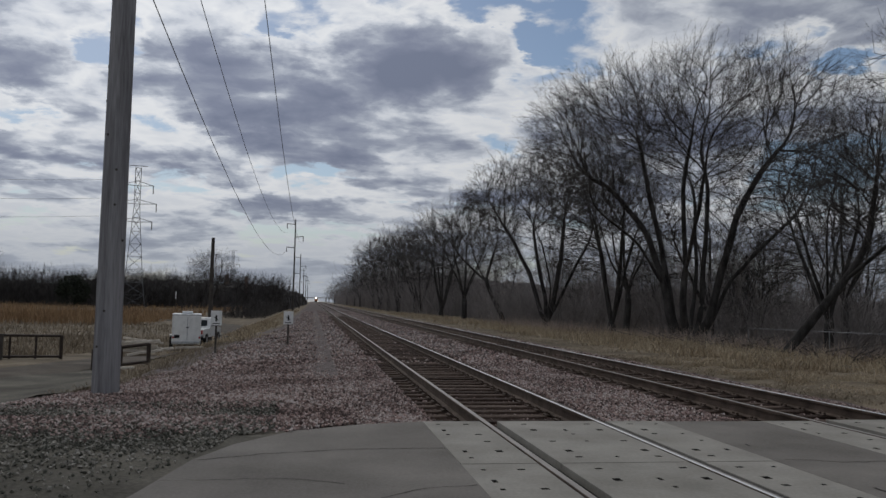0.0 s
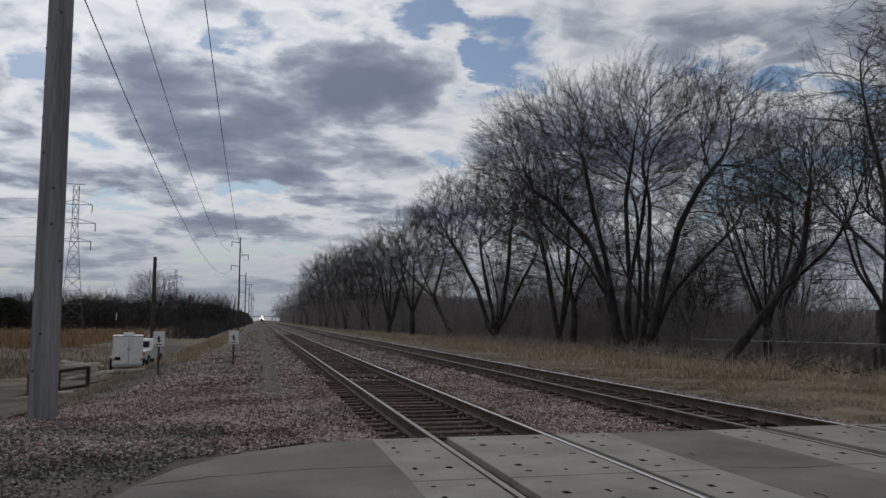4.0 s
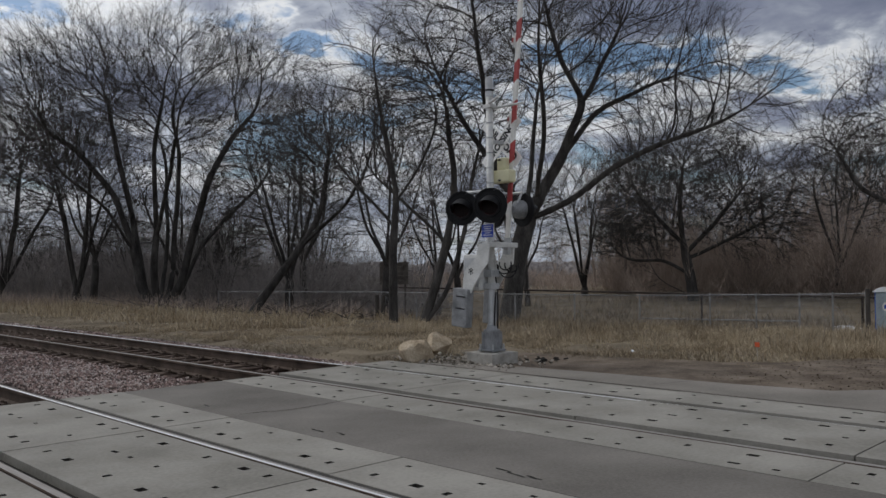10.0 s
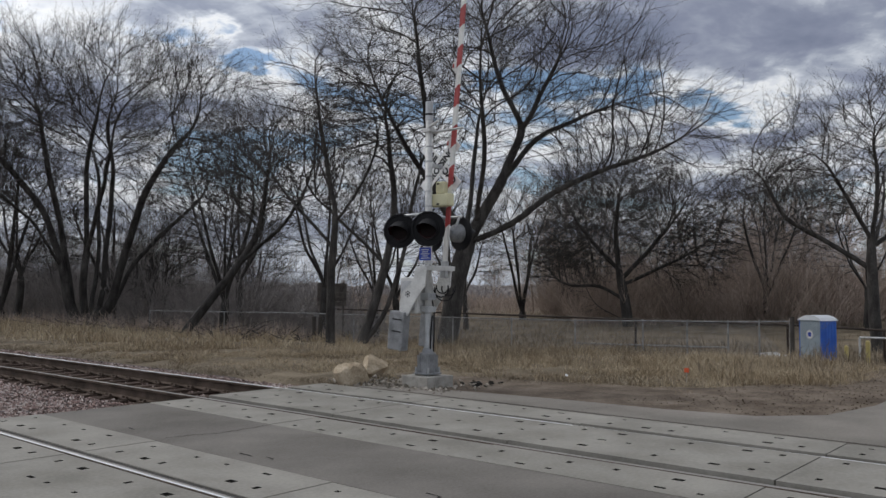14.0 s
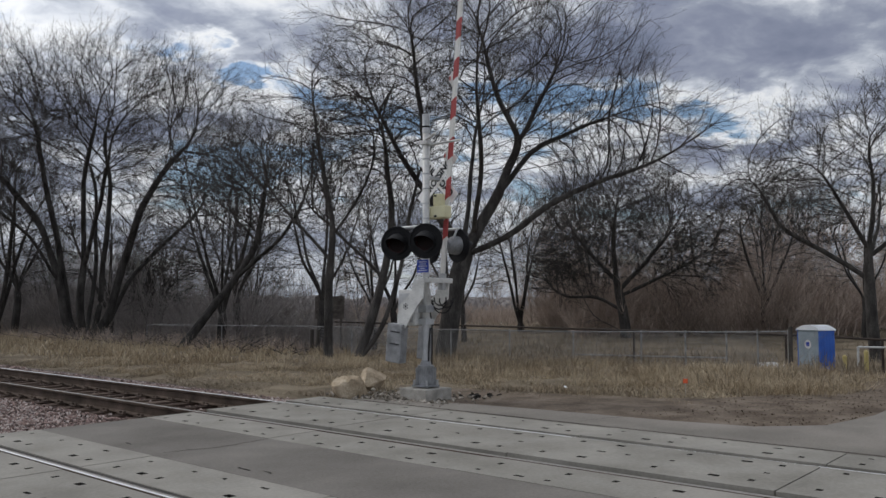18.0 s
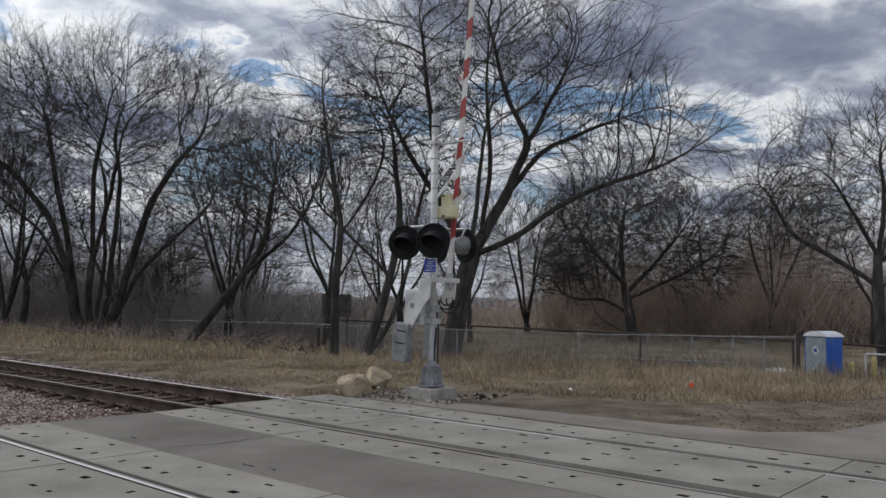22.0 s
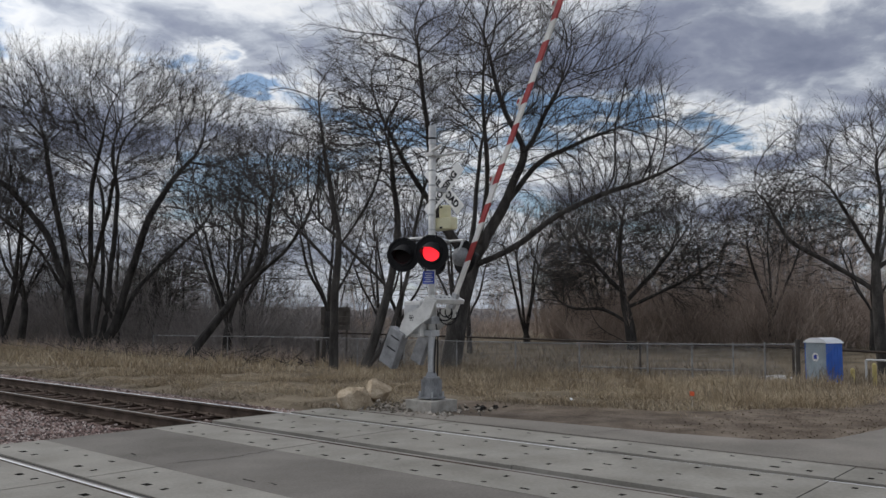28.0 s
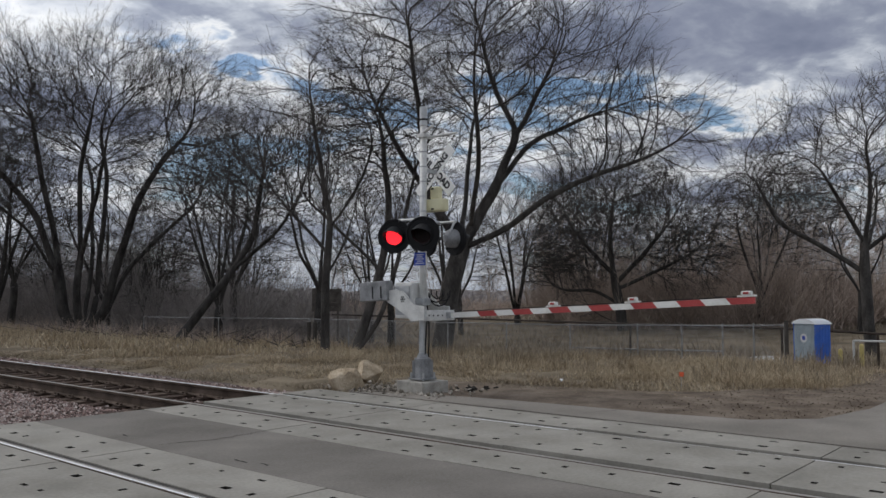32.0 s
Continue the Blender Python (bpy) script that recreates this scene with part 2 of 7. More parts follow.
SOIL = material("dry_ground", [(0.085, 0.068, 0.047), (0.155, 0.125, 0.087), (0.25, 0.205, 0.146)], 0.45, 11, 0.95, bump=0.6, bump_scale=12, space="World")
DIRT = material("packed_dirt", [(0.060, 0.050, 0.040), (0.098, 0.083, 0.067), (0.15, 0.13, 0.108)], 0.7, 16, 0.95, bump=0.5, bump_scale=18, space="World")
BARK = material("bark", [(0.026, 0.024, 0.0225), (0.056, 0.052, 0.049), (0.1, 0.093, 0.087)], 3, 22, 0.95, bump=0.6, spread=0.2, stretch=(1, 1, 0.35))
TWIG = material("twigs", [(0.032, 0.0295, 0.0285), (0.063, 0.058, 0.0555), (0.1, 0.092, 0.087)], 0.6, 6, 0.95, bump=0.0, island=0.25)
THICKET = material("thicket", [(0.145, 0.131, 0.126), (0.25, 0.227, 0.217), (0.37, 0.337, 0.318)], 0.9, 7, 0.95, bump=1.0, bump_scale=5, space="World", stretch=(1, 1, 0.25))
BRUSH = material("brush_twigs", [(0.215, 0.172, 0.146), (0.365, 0.294, 0.249), (0.5, 0.41, 0.347)], 0.25, 3, 0.95, bump=0.0, island=0.3)
STRAW = material("dry_grass", [(0.225, 0.172, 0.112), (0.385, 0.308, 0.208), (0.53, 0.445, 0.318)], 0.3, 4, 0.9, bump=0.0, island=0.45)
GRIT = material("dark_gravelly_dirt", [(0.055, 0.051, 0.041), (0.105, 0.097, 0.079), (0.175, 0.159, 0.129)], 0.7, 22, 0.95, bump=0.8, bump_scale=30, space="World")
GREYSTONE = material("greenish_stone", [(0.06, 0.06, 0.048), (0.125, 0.122, 0.1), (0.205, 0.193, 0.165), (0.33, 0.31, 0.27)], 0.5, 40, 0.92, bump=0.2, island=0.7, space="World")
SHOULDER = material("brown_dirt", [(0.078, 0.059, 0.043), (0.143, 0.112, 0.085), (0.225, 0.184, 0.145)], 1.6, 24, 0.95, bump=0.8, bump_scale=22, space="World")
SCRUB = material("brown_weeds", [(0.14, 0.112, 0.08), (0.25, 0.205, 0.148), (0.37, 0.31, 0.23)], 0.3, 4, 0.9, bump=0.0, island=0.45)
PALESTONE = material("pale_stone", [(0.12, 0.105, 0.085), (0.22, 0.195, 0.165), (0.33, 0.295, 0.25), (0.45, 0.41, 0.36)], 0.5, 40, 0.92, bump=0.2, island=0.6, space="World")
PRAIRIE = material("prairie_grass", [(0.19, 0.118, 0.062), (0.3, 0.195, 0.108), (0.4, 0.275, 0.162)], 0.05, 1.2, 0.9, bump=0.0, island=0.35)
POLEWOOD = material("pole_wood", [(0.14, 0.136, 0.14), (0.235, 0.23, 0.238), (0.33, 0.322, 0.33)], 5, 40, 0.9, bump=0.5, stretch=(1, 1, 0.06))
DARKWOOD = material("far_pole_wood", [(0.05, 0.045, 0.04), (0.09, 0.08, 0.072)], 3, 20, 0.9, bump=0.2)
WIRE = material("wire", [(0.06, 0.06, 0.06), (0.12, 0.12, 0.12)], 5, 20, 0.6, 0.5, 0.0)
GALV = material("galvanised", [(0.30, 0.31, 0.32), (0.44, 0.45, 0.46), (0.54, 0.55, 0.56)], 5, 50, 0.5, 0.55, 0.08)
SILVER = material("aluminium_paint", [(0.42, 0.42, 0.41), (0.60, 0.60, 0.585), (0.71, 0.71, 0.69)], 4, 40, 0.55, 0.1, 0.08)
BLACK = material("black_paint", [(0.008, 0.008, 0.009), (0.018, 0.018, 0.020)], 4, 40, 0.6, 0.0, 0.05, shine=0.2)
# one dark tone for rubber filler, shaded gaps by the rails, pockets and cracks
DARKFILL = material("dark_fill", [(0.016, 0.015, 0.013), (0.038, 0.034, 0.03)], 4, 40, 0.9, 0.0, 0.2)
SEAL = material("worn_rubber_seal", [(0.05, 0.047, 0.042), (0.085, 0.08, 0.072)], 6, 50, 0.85, 0.0, 0.2, space="World")
WHITE = material("white_paint", [(0.62, 0.62, 0.60), (0.74, 0.74, 0.72), (0.80, 0.80, 0.78)], 3, 30, 0.5, 0.0, 0.04)
GATEWHITE = material("gate_white", [(0.58, 0.57, 0.53), (0.70, 0.69, 0.66), (0.78, 0.77, 0.75)], 3, 30, 0.5, 0.0, 0.04)
GATERED = material("gate_red", [(0.3, 0.032, 0.032), (0.42, 0.055, 0.052)], 3, 30, 0.45, 0.0, 0.04)
CREAM = material("cream_paint", [(0.62, 0.58, 0.36), (0.72, 0.68, 0.45)], 4, 30, 0.55, 0.0, 0.04)
BLUE = material("sign_blue", [(0.015, 0.05, 0.36), (0.025, 0.07, 0.46)], 4, 30, 0.45, 0.0, 0.03)
LOOBLUE = material("blue_plastic", [(0.02, 0.10, 0.46), (0.035, 0.15, 0.58)], 3, 30, 0.4, 0.0, 0.04)
LOOGREY = material("grey_plastic", [(0.26, 0.32, 0.36), (0.36, 0.42, 0.46)], 3, 30, 0.45, 0.0, 0.04)
LOOWHITE = material("white_plastic", [(0.68, 0.70, 0.72), (0.80, 0.82, 0.84)], 3, 30, 0.4, 0.0, 0.03)
YELLOW = material("bollard_yellow", [(0.42, 0.34, 0.12), (0.56, 0.46, 0.18)], 3, 30, 0.6, 0.0, 0.05)
ROCK = material("limestone", [(0.25, 0.195, 0.13), (0.43, 0.345, 0.245), (0.58, 0.49, 0.37)], 4, 30, 0.9, 0.0, 0.6)
RACK = material("rusty_pipe", [(0.025, 0.018, 0.014), (0.055, 0.038, 0.028)], 5, 30, 0.7, 0.3, 0.2)
TYRE = material("tyre_rubber", [(0.012, 0.012, 0.012), (0.03, 0.03, 0.03)], 5, 30, 0.85, 0.0, 0.2)
GLASS = material("dark_glass", [(0.02, 0.025, 0.03), (0.03, 0.035, 0.04)], 2, 10, 0.08, 0.0, 0.0)
LUMBER = material("grey_lumber", [(0.36, 0.32, 0.27), (0.56, 0.51, 0.44), (0.70, 0.65, 0.58)], 3, 30, 0.85, 0.0, 0.2, spread=0.3)
ORANGE = material("orange_flag", [(0.60, 0.09, 0.03), (0.72, 0.13, 0.05)], 3, 30, 0.7, 0.0, 0.0)
BRICK = material("far_masonry", [(0.10, 0.075, 0.065), (0.17, 0.13, 0.115)], 0.5, 6, 0.9, 0.0, 0.1)
LOCO = material("locomotive_paint", [(0.20, 0.07, 0.02), (0.30, 0.11, 0.03)], 1, 10, 0.5, 0.0, 0.0)
EVERGREEN = material("evergreen", [(0.018, 0.022, 0.016), (0.042, 0.048, 0.034)], 0.8, 8, 0.9, 0.0, 0.0, island=0.3)
RED_LIT = glowing("red_lit", (1.0, 0.022, 0.035), 1.35)
RED_DARK = material("red_lens_dark", [(0.006, 0.004, 0.004), (0.010, 0.005, 0.005)], 5, 40, 0.5, 0.0, 0.1, shine=0.12)
HEADLIGHT = glowing("headlight", (1.0, 0.93, 0.75), 60.0)


# ---- mesh helpers ----
def part(name, bm, mat, parent=None, label="", smooth=False):
    me = bpy.data.meshes.new(name)
    bm.to_mesh(me)
    bm.free()
    me.materials.append(mat)
    if smooth:
        me.shade_smooth()
    ob = new(name, me)
    if parent:
        ob.parent = parent
    if label:
        tagged(ob, label)
    return ob


def thing(name, m, label, category, group="", kind=""):
    ob = new(name)
    ob.matrix_basis = m
    ob.empty_display_size = 0.2
    return tagged(ob, label, category, group, kind)


def add_box(bm, x0, x1, y0, y1, z0, z1, bevel=0.0, m=None):
    g = bmesh.ops.create_cube(bm, size=1.0)
    vs = g["verts"]
    for v in vs:
        v.co = Vector(((x0 + x1) / 2 + v.co.x * (x1 - x0), (y0 + y1) / 2 + v.co.y * (y1 - y0), (z0 + z1) / 2 + v.co.z * (z1 - z0)))
    if bevel:
        es = list({e for v in vs for e in v.link_edges})
        r = bmesh.ops.bevel(bm, geom=es, offset=bevel, segments=2, affect="EDGES", profile=0.6)
        vs = [v for v in r["verts"]]
    if m is not None:
        bmesh.ops.transform(bm, matrix=m, verts=list({v for v in vs}))
    return bm


def box(x0, x1, y0, y1, z0, z1, bevel=0.0):
    return add_box(bmesh.new(), x0, x1, y0, y1, z0, z1, bevel)


def add_rod(bm, a, b, r0, r1=None, sides=10, caps=True):
    a, b = Vector(a), Vector(b)
    r1 = r0 if r1 is None else r1
    d = b - a
    q = d.to_track_quat("Z", "Y").to_matrix().to_4x4()
    m = Matrix.Translation((a + b) / 2) @ q
    bmesh.ops.create_cone(bm, cap_ends=caps, segments=sides, radius1=r0, radius2=r1, depth=d.length, matrix=m)
    return bm


def rod(a, b, r0, r1=None, sides=10):
    return add_rod(bmesh.new(), a, b, r0, r1, sides)


def prism(pts, y0, y1):
    """A solid with the outline pts (x, z), from y0 to y1."""
    bm = bmesh.new()
    f = bm.faces.new([bm.verts.new((x, y0, z)) for x, z in pts])
    r = bmesh.ops.extrude_face_region(bm, geom=[f])
    for v in r["geom"]:
        if isinstance(v, bmesh.types.BMVert):
            v.co.y = y1
    bmesh.ops.recalc_face_normals(bm, faces=bm.faces)
    return bm


def slab(pts, z0, z1):
    """A flat solid with the outline pts (x, y)."""
    bm = bmesh.new()
    f = bm.faces.new([bm.verts.new((x, y, z0)) for x, y in pts])
    r = bmesh.ops.extrude_face_region(bm, geom=[f])
    for v in r["geom"]:
        if isinstance(v, bmesh.types.BMVert):
            v.co.z = z1
    bmesh.ops.recalc_face_normals(bm, faces=bm.faces)
    bmesh.ops.triangulate(bm, faces=[g for g in bm.faces if len(g.verts) > 4])
    return bm


def mesh_np(name, verts, faces, mat, smooth=False):
    """A mesh from an array of places and an array of equal-sided faces."""
    me = bpy.data.meshes.new(name)
    nf, k = faces.shape
    me.vertices.add(len(verts))
    me.vertices.foreach_set("co", np.ascontiguousarray(verts, np.float32).ravel())
    me.loops.add(nf * k)
    me.loops.foreach_set("vertex_index", np.ascontiguousarray(faces, np.int32).ravel())
    me.polygons.add(nf)
    me.polygons.foreach_set("loop_start", np.arange(0, nf * k, k, dtype=np.int32))
    me.polygons.foreach_set("use_smooth", np.full(nf, smooth))
    me.update(calc_edges=True)
    me.materials.append(mat)
    return me


# ---- the lie of the land ----
def smooth(a, b, v):
    w = np.clip((v - a) / (b - a), 0, 1)
    return w * w * (3 - 2 * w)


def land(x, y):
    """Height of the ground; the rails' tops are at 0."""
    x, y = np.asarray(x, float), np.asarray(y, float)
    left = -0.26 - 0.22 * smooth(0.5, -3.5, x) - 0.75 * smooth(-3.0, -7.5, x) - 0.42 * smooth(-4.5, -7.0, x) * smooth(34, 46, y)
    right = -0.26 - 0.15 * smooth(12, 20, x) - 1.0 * smooth(20, 33, x) + 1.0 * smooth(42, 78, x)
    z = np.where(x < 4, left, right)
    near = smooth(22, 9.5, y)
    zn = np.where(x < 4, -0.07 - 0.5 * smooth(-4, -9, x), -0.07 - 0.20 * smooth(12, 20, x) - 1.15 * smooth(22.5, 34, x) + 1.0 * smooth(42, 78, x))
    near = near * np.where(x < 4, 1.0, smooth(8, 10, x) * 0 + 1)
    track = (x > 0.6) & (x < 9.6) & (y > 10.05)
    out = z * (1 - near) + zn * near
    return np.where(track, -0.30, out)


def build_ground():
    xs = np.concatenate([[-900, -500, -300, -200, -120, -80, -60], np.arange(-45, -12, 2.5), np.arange(-12, 36, 0.75), np.arange(36, 62, 3), [80, 120, 200, 300, 500, 900]])
    ys = np.concatenate([[-400, -150, -60, -30, -16, -8, -3], np.arange(0, 9.8, 0.8), [9.9, 10.1], np.arange(10.8, 46, 0.75), np.arange(48, 120, 4), [130, 150, 180, 220, 300, 400, 550, 750, 1000, 1600]])
    X, Y = np.meshgrid(xs, ys)
    Z = land(X, Y)
    rng = np.random.default_rng(5)
    amp = np.where((X > -9) & (X < 9.6), 0.02, 0.025) * (Y > 8) * (Y < 200)
    Z = Z + rng.normal(0, 1, Z.shape) * amp
    # under the road and the crossing
    Z = np.where((Y < 10.05) & (X > 0.4) & (X < 10.3), -0.32, Z)
    Z = np.where((Y < 3.9) & (X > -1.9) & (X < 0.5), -0.32, Z)
    Z = np.where((Y < 2.3) & (X > 10.3), np.minimum(Z, -0.32), Z)
    Z = np.where((Y < 3.2) & (X < -1.8), np.minimum(Z, -0.32), Z)
    nx, ny = len(xs), len(ys)
    i = np.arange(nx * ny).reshape(ny, nx)
    F = np.stack([i[:-1, :-1], i[:-1, 1:], i[1:, 1:], i[1:, :-1]], -1).reshape(-1, 4)
    ob = new("ground", mesh_np("ground", np.stack([X, Y, Z], -1).reshape(-1, 3), F, SOIL, True))
    tagged(ob, "dry brown soil with flattened winter grass", "ground", kind="structure")


build_ground()


def strip(name, line, width, z, mat, label, category):
    """A strip of ground along a line of (x, y), lying a little above the land."""
    bm = bmesh.new()
    prev = None
    rng = random.Random(len(line))
    pts = [Vector(p) for p in line]
    fine = []
    for a, b in zip(pts, pts[1:]):
        n = max(2, int((b - a).length / 1.5))
        fine += [a.lerp(b, k / n) for k in range(n)]
    fine.append(pts[-1])
    for k, p in enumerate(fine):
        d = (fine[min(k + 1, len(fine) - 1)] - fine[max(k - 1, 0)]).normalized()
        s = Vector((-d.y, d.x))
        row = []
        for u in np.linspace(-1, 1, 7):
            e = (width / 2) * (u + (rng.uniform(-0.15, 0.15) if abs(u) == 1 else 0))
            q = p + s * e
            row.append(bm.verts.new((q.x, q.y, float(land(q.x, q.y)) + z - (0.08 if abs(u) == 1 else 0))))
        if prev:
            for j in range(6):
                bm.faces.new((prev[j], prev[j + 1], row[j + 1], row[j]))
        prev = row
    bmesh.ops.recalc_face_normals(bm, faces=bm.faces)
    ob = part(name, bm, mat, smooth=True)
    return tagged(ob, label, category, kind="structure")


strip("dirt_path", [(-26, 9), (-17, 18), (-10, 29), (-7.2, 38), (-5.5, 48), (-6, 70), (-9, 95), (-16, 112), (-40, 124)], 2.8, 0.14, DIRT, "pale packed dirt track winding past a field", "dirt path")
strip("dirt_shoulder", [(10.6, 9.3), (11.1, 7.0), (11.6, 5.3), (12.8, 4.1), (15.2, 3.4), (20, 3.1), (40, 2.9)], 3.8, 0.05, SHOULDER, "bare dirt shoulder along the road edge", "dirt shoulder")

strip("gravel_apron", [(-30, 6.5), (-14, 7.5), (-6, 8.2), (-3.0, 7.6), (-1.2, 7.0), (0.4, 6.4)], 6.5, 0.06, GRIT, "dark gravelly dirt beside the road edge", "dirt apron")
strip("dirt_lot", [(-40, 19), (-24, 20), (-14, 21), (-5.6, 22)], 19.0, 0.10, GRIT, "dark grey packed dirt lot beside the pole", "dirt lot")

# ---- road ----
ROADZ = -0.006
road_w = part("road", slab([(1.40, 10.15), (0.6, 9.9), (-0.2, 9.42), (-0.75, 8.6), (-1.05, 7.8), (-1.3, 6.4), (-1.7, 5.2), (-3.2, 4.2), (-8, 3.6), (-70, 3.4), (-70, -6), (1.40, -6)], -0.3, ROADZ), ASPHALT)
tagged(road_w, "worn grey asphalt road up to the crossing", "road", kind="structure")
road_m = part("road", slab([(4.556, 10.12), (5.968, 10.12), (5.968, -6), (4.556, -6)], -0.3, -0.006), ASPHALT)
tagged(road_m, "worn grey asphalt between the two tracks", "road", kind="structure")
road_e = part("road", slab([(9.34, 9.6), (9.7, 8.9), (10.05, 7.6), (10.2, 6.2), (10.3, 4.6), (10.5, 3.5), (11.2, 2.85), (12.6, 2.6), (90, 2.4), (90, -6), (9.34, -6)], -0.3, -0.007), PALEASPHALT)
tagged(road_e, "worn grey asphalt road beyond the tracks", "road", kind="structure")

# ---- tracks ----
GAUGE = 1.505
RAIL = [(-0.076, -0.186), (0.076, -0.186), (0.076, -0.175), (0.012, -0.155), (0.009, -0.052), (0.034, -0.038), (0.037, -0.008), (0.030, -0.002), (-0.030, -0.002), (-0.037, -0.008), (-0.034, -0.038), (-0.009, -0.052), (-0.012, -0.155), (-0.076, -0.175)]
TRACK_X = (2.19, 6.77)


def build_track(x0, label):
    t = thing("railway_track", pose(x0 + GAUGE / 2, 0, 0), label, "railway track", "railway tracks", "structure")
    for s in (-1, 1):
        xs = s * GAUGE / 2
        r = part("rail", prism([(xs + a, b) for a, b in RAIL], -7.5, 1200), RUST, t, "rust-brown steel rail")
        if s > 0:
            worn = -0.004 if x0 < 5 else 0.024
            part("running_surface", box(xs - 0.030, xs + worn, -7.5, 1200, -0.004, 0.0), STEEL, r, "polished bright rail head")
            part("worn_top", box(xs + worn, xs + 0.030, -7.5, 1200, -0.004, -0.001), DULLSTEEL, r, "dull worn rail head")
        else:
            part("running_surface", box(xs - 0.029, xs + 0.029, -7.5, 1200, -0.004, 0.0), DULLSTEEL, r, "dull worn rail head")
    return t


tracks = [build_track(x, "rusty steel railway track on wooden ties") for x in TRACK_X]

# ---- ballast ----
def bed_z(x, y):
    """Top of the ballast: low between the rails, heaped between and beside the tracks."""
    x = np.asarray(x, float)
    z = np.where((x >= 0.6) & (x <= 9.8), -0.17, land(x, y) + 0.03)
    for t in TRACK_X:
        z = np.where((x > t - 0.5) & (x < t + GAUGE + 0.5), -0.245, z)
    return z


def build_bed():
    xs = np.array([-5.2, -4.6, -3.6, -2.4, -1.2, -0.2, 0.6, 1.35, 1.75, 4.1, 4.5, 5.3, 5.95, 6.35, 8.7, 9.1, 9.4, 9.7, 10.0])
    ys = np.concatenate([[9.4, 10.12], np.arange(11, 60, 1.0), np.arange(64, 200, 6), [260, 400, 700, 1200]])
    X, Y = np.meshgrid(xs, ys)
    Z = bed_z(X, Y)
    Z = np.where(X <= -5.1, land(X, Y) - 0.1, Z)
    Z = np.where(X >= 9.9, land(X, Y) - 0.1, Z)
    far = smooth(30, 60, Y)
    X2 = np.where(X < 0, X * (1 - 0.55 * far), X)
    Z = np.where((X < 0), land(X2, Y) + 0.03 - (X <= -5.1) * 0.12, Z)
    Z = np.where(Y < 10, np.where(X < 0.5, land(X, Y) - 0.05, -0.36), Z)
    nx, ny = len(xs), len(ys)
    i = np.arange(nx * ny).reshape(ny, nx)
    F = np.stack([i[:-1, :-1], i[:-1, 1:], i[1:, 1:], i[1:, :-1]], -1).reshape(-1, 4)
    ob = new("ballast_bed", mesh_np("ballast_bed", np.stack([X2, Y, Z], -1).reshape(-1, 3), F, BED, True))
    tagged(ob, "bed of pinkish-grey crushed stone under the tracks", "ballast", kind="structure")


build_bed()


def stones(name, n, area, size, label, seed, height, mat=STONE):
    """Crushed stones strewn over area(rng, n) -> x, y; one mesh."""
    rng = np.random.default_rng(seed)
    x, y = area(rng, n)
    n = len(x)
    base = np.array([(1, 0, 0), (0, 1, 0), (-1, 0, 0), (0, -1, 0), (0.2, 0.1, 0.8), (0.1, -0.1, -0.7)], float)
    tri = np.array([(0, 1, 4), (1, 2, 4), (2, 3, 4), (3, 0, 4), (1, 0, 5), (2, 1, 5), (3, 2, 5), (0, 3, 5)])
    s = rng.uniform(size[0], size[1], (n, 1, 1)) * rng.uniform(0.65, 1.3, (n, 1, 3))
    v = base[None] * s + rng.normal(0, 0.16, (n, 6, 3)) * s
    a = rng.uniform(0, 6.28, n)
    b = rng.normal(0, 0.45, n)
    ca, sa, cb, sb = np.cos(a)[:, None], np.sin(a)[:, None], np.cos(b)[:, None], np.sin(b)[:, None]
    px = v[..., 0] * ca - v[..., 1] * sa
    py = v[..., 0] * sa + v[..., 1] * ca
    pz = v[..., 2] * cb - px * sb
    px = px * cb + v[..., 2] * sb
    z = height(x, y) + rng.uniform(-0.2, 0.6, n) * s[:, 0, 2]
    V = np.stack([px + x[:, None], py + y[:, None], pz + z[:, None]], -1).reshape(-1, 3)
    F = (tri[None] + 6 * np.arange(n)[:, None, None]).reshape(-1, 3)
    ob = new(name, mesh_np(name, V, F, mat))
    return tagged(ob, label, "gravel", kind="stuff")


def near_area(rng, n):
    y = 10.2 + 12.5 * rng.random(n) ** 1.5
    x = rng.uniform(-4.6, 9.5, n)
    on_rail = np.zeros(n, bool)
    for t in TRACK_X:
        for r in (t, t + GAUGE):
            on_rail |= np.abs(x - r) < 0.1
        # ties keep the stone out; cribs hold a little
        on_rail |= (x > t - 0.5) & (x < t + GAUGE + 0.5) & (np.abs(((y - 10.4) % 0.54) - 0.27) > 0.13)
    edge = -4.6 + 0.35 * np.sin(y * 1.7) + 0.3 * np.sin(y * 0.6 + 1)
    ok = ~on_rail & (x > edge)
    return x[ok], y[ok]


def far_area(rng, n):
    y = 22.5 + 110 * rng.random(n) ** 2.0
    x = rng.uniform(-3.4, 9.5, n)
    ok = np.ones(n, bool)
    for t in TRACK_X:
        for r in (t, t + GAUGE):
            ok &= np.abs(x - r) > 0.12
        ok &= ~((x > t - 0.5) & (x < t + GAUGE + 0.5) & (np.abs(((y - 10.4) % 0.54) - 0.27) > 0.13))
    ok &= x > -3.4 + 1.9 * smooth(30, 60, y)
    return x[ok], y[ok]


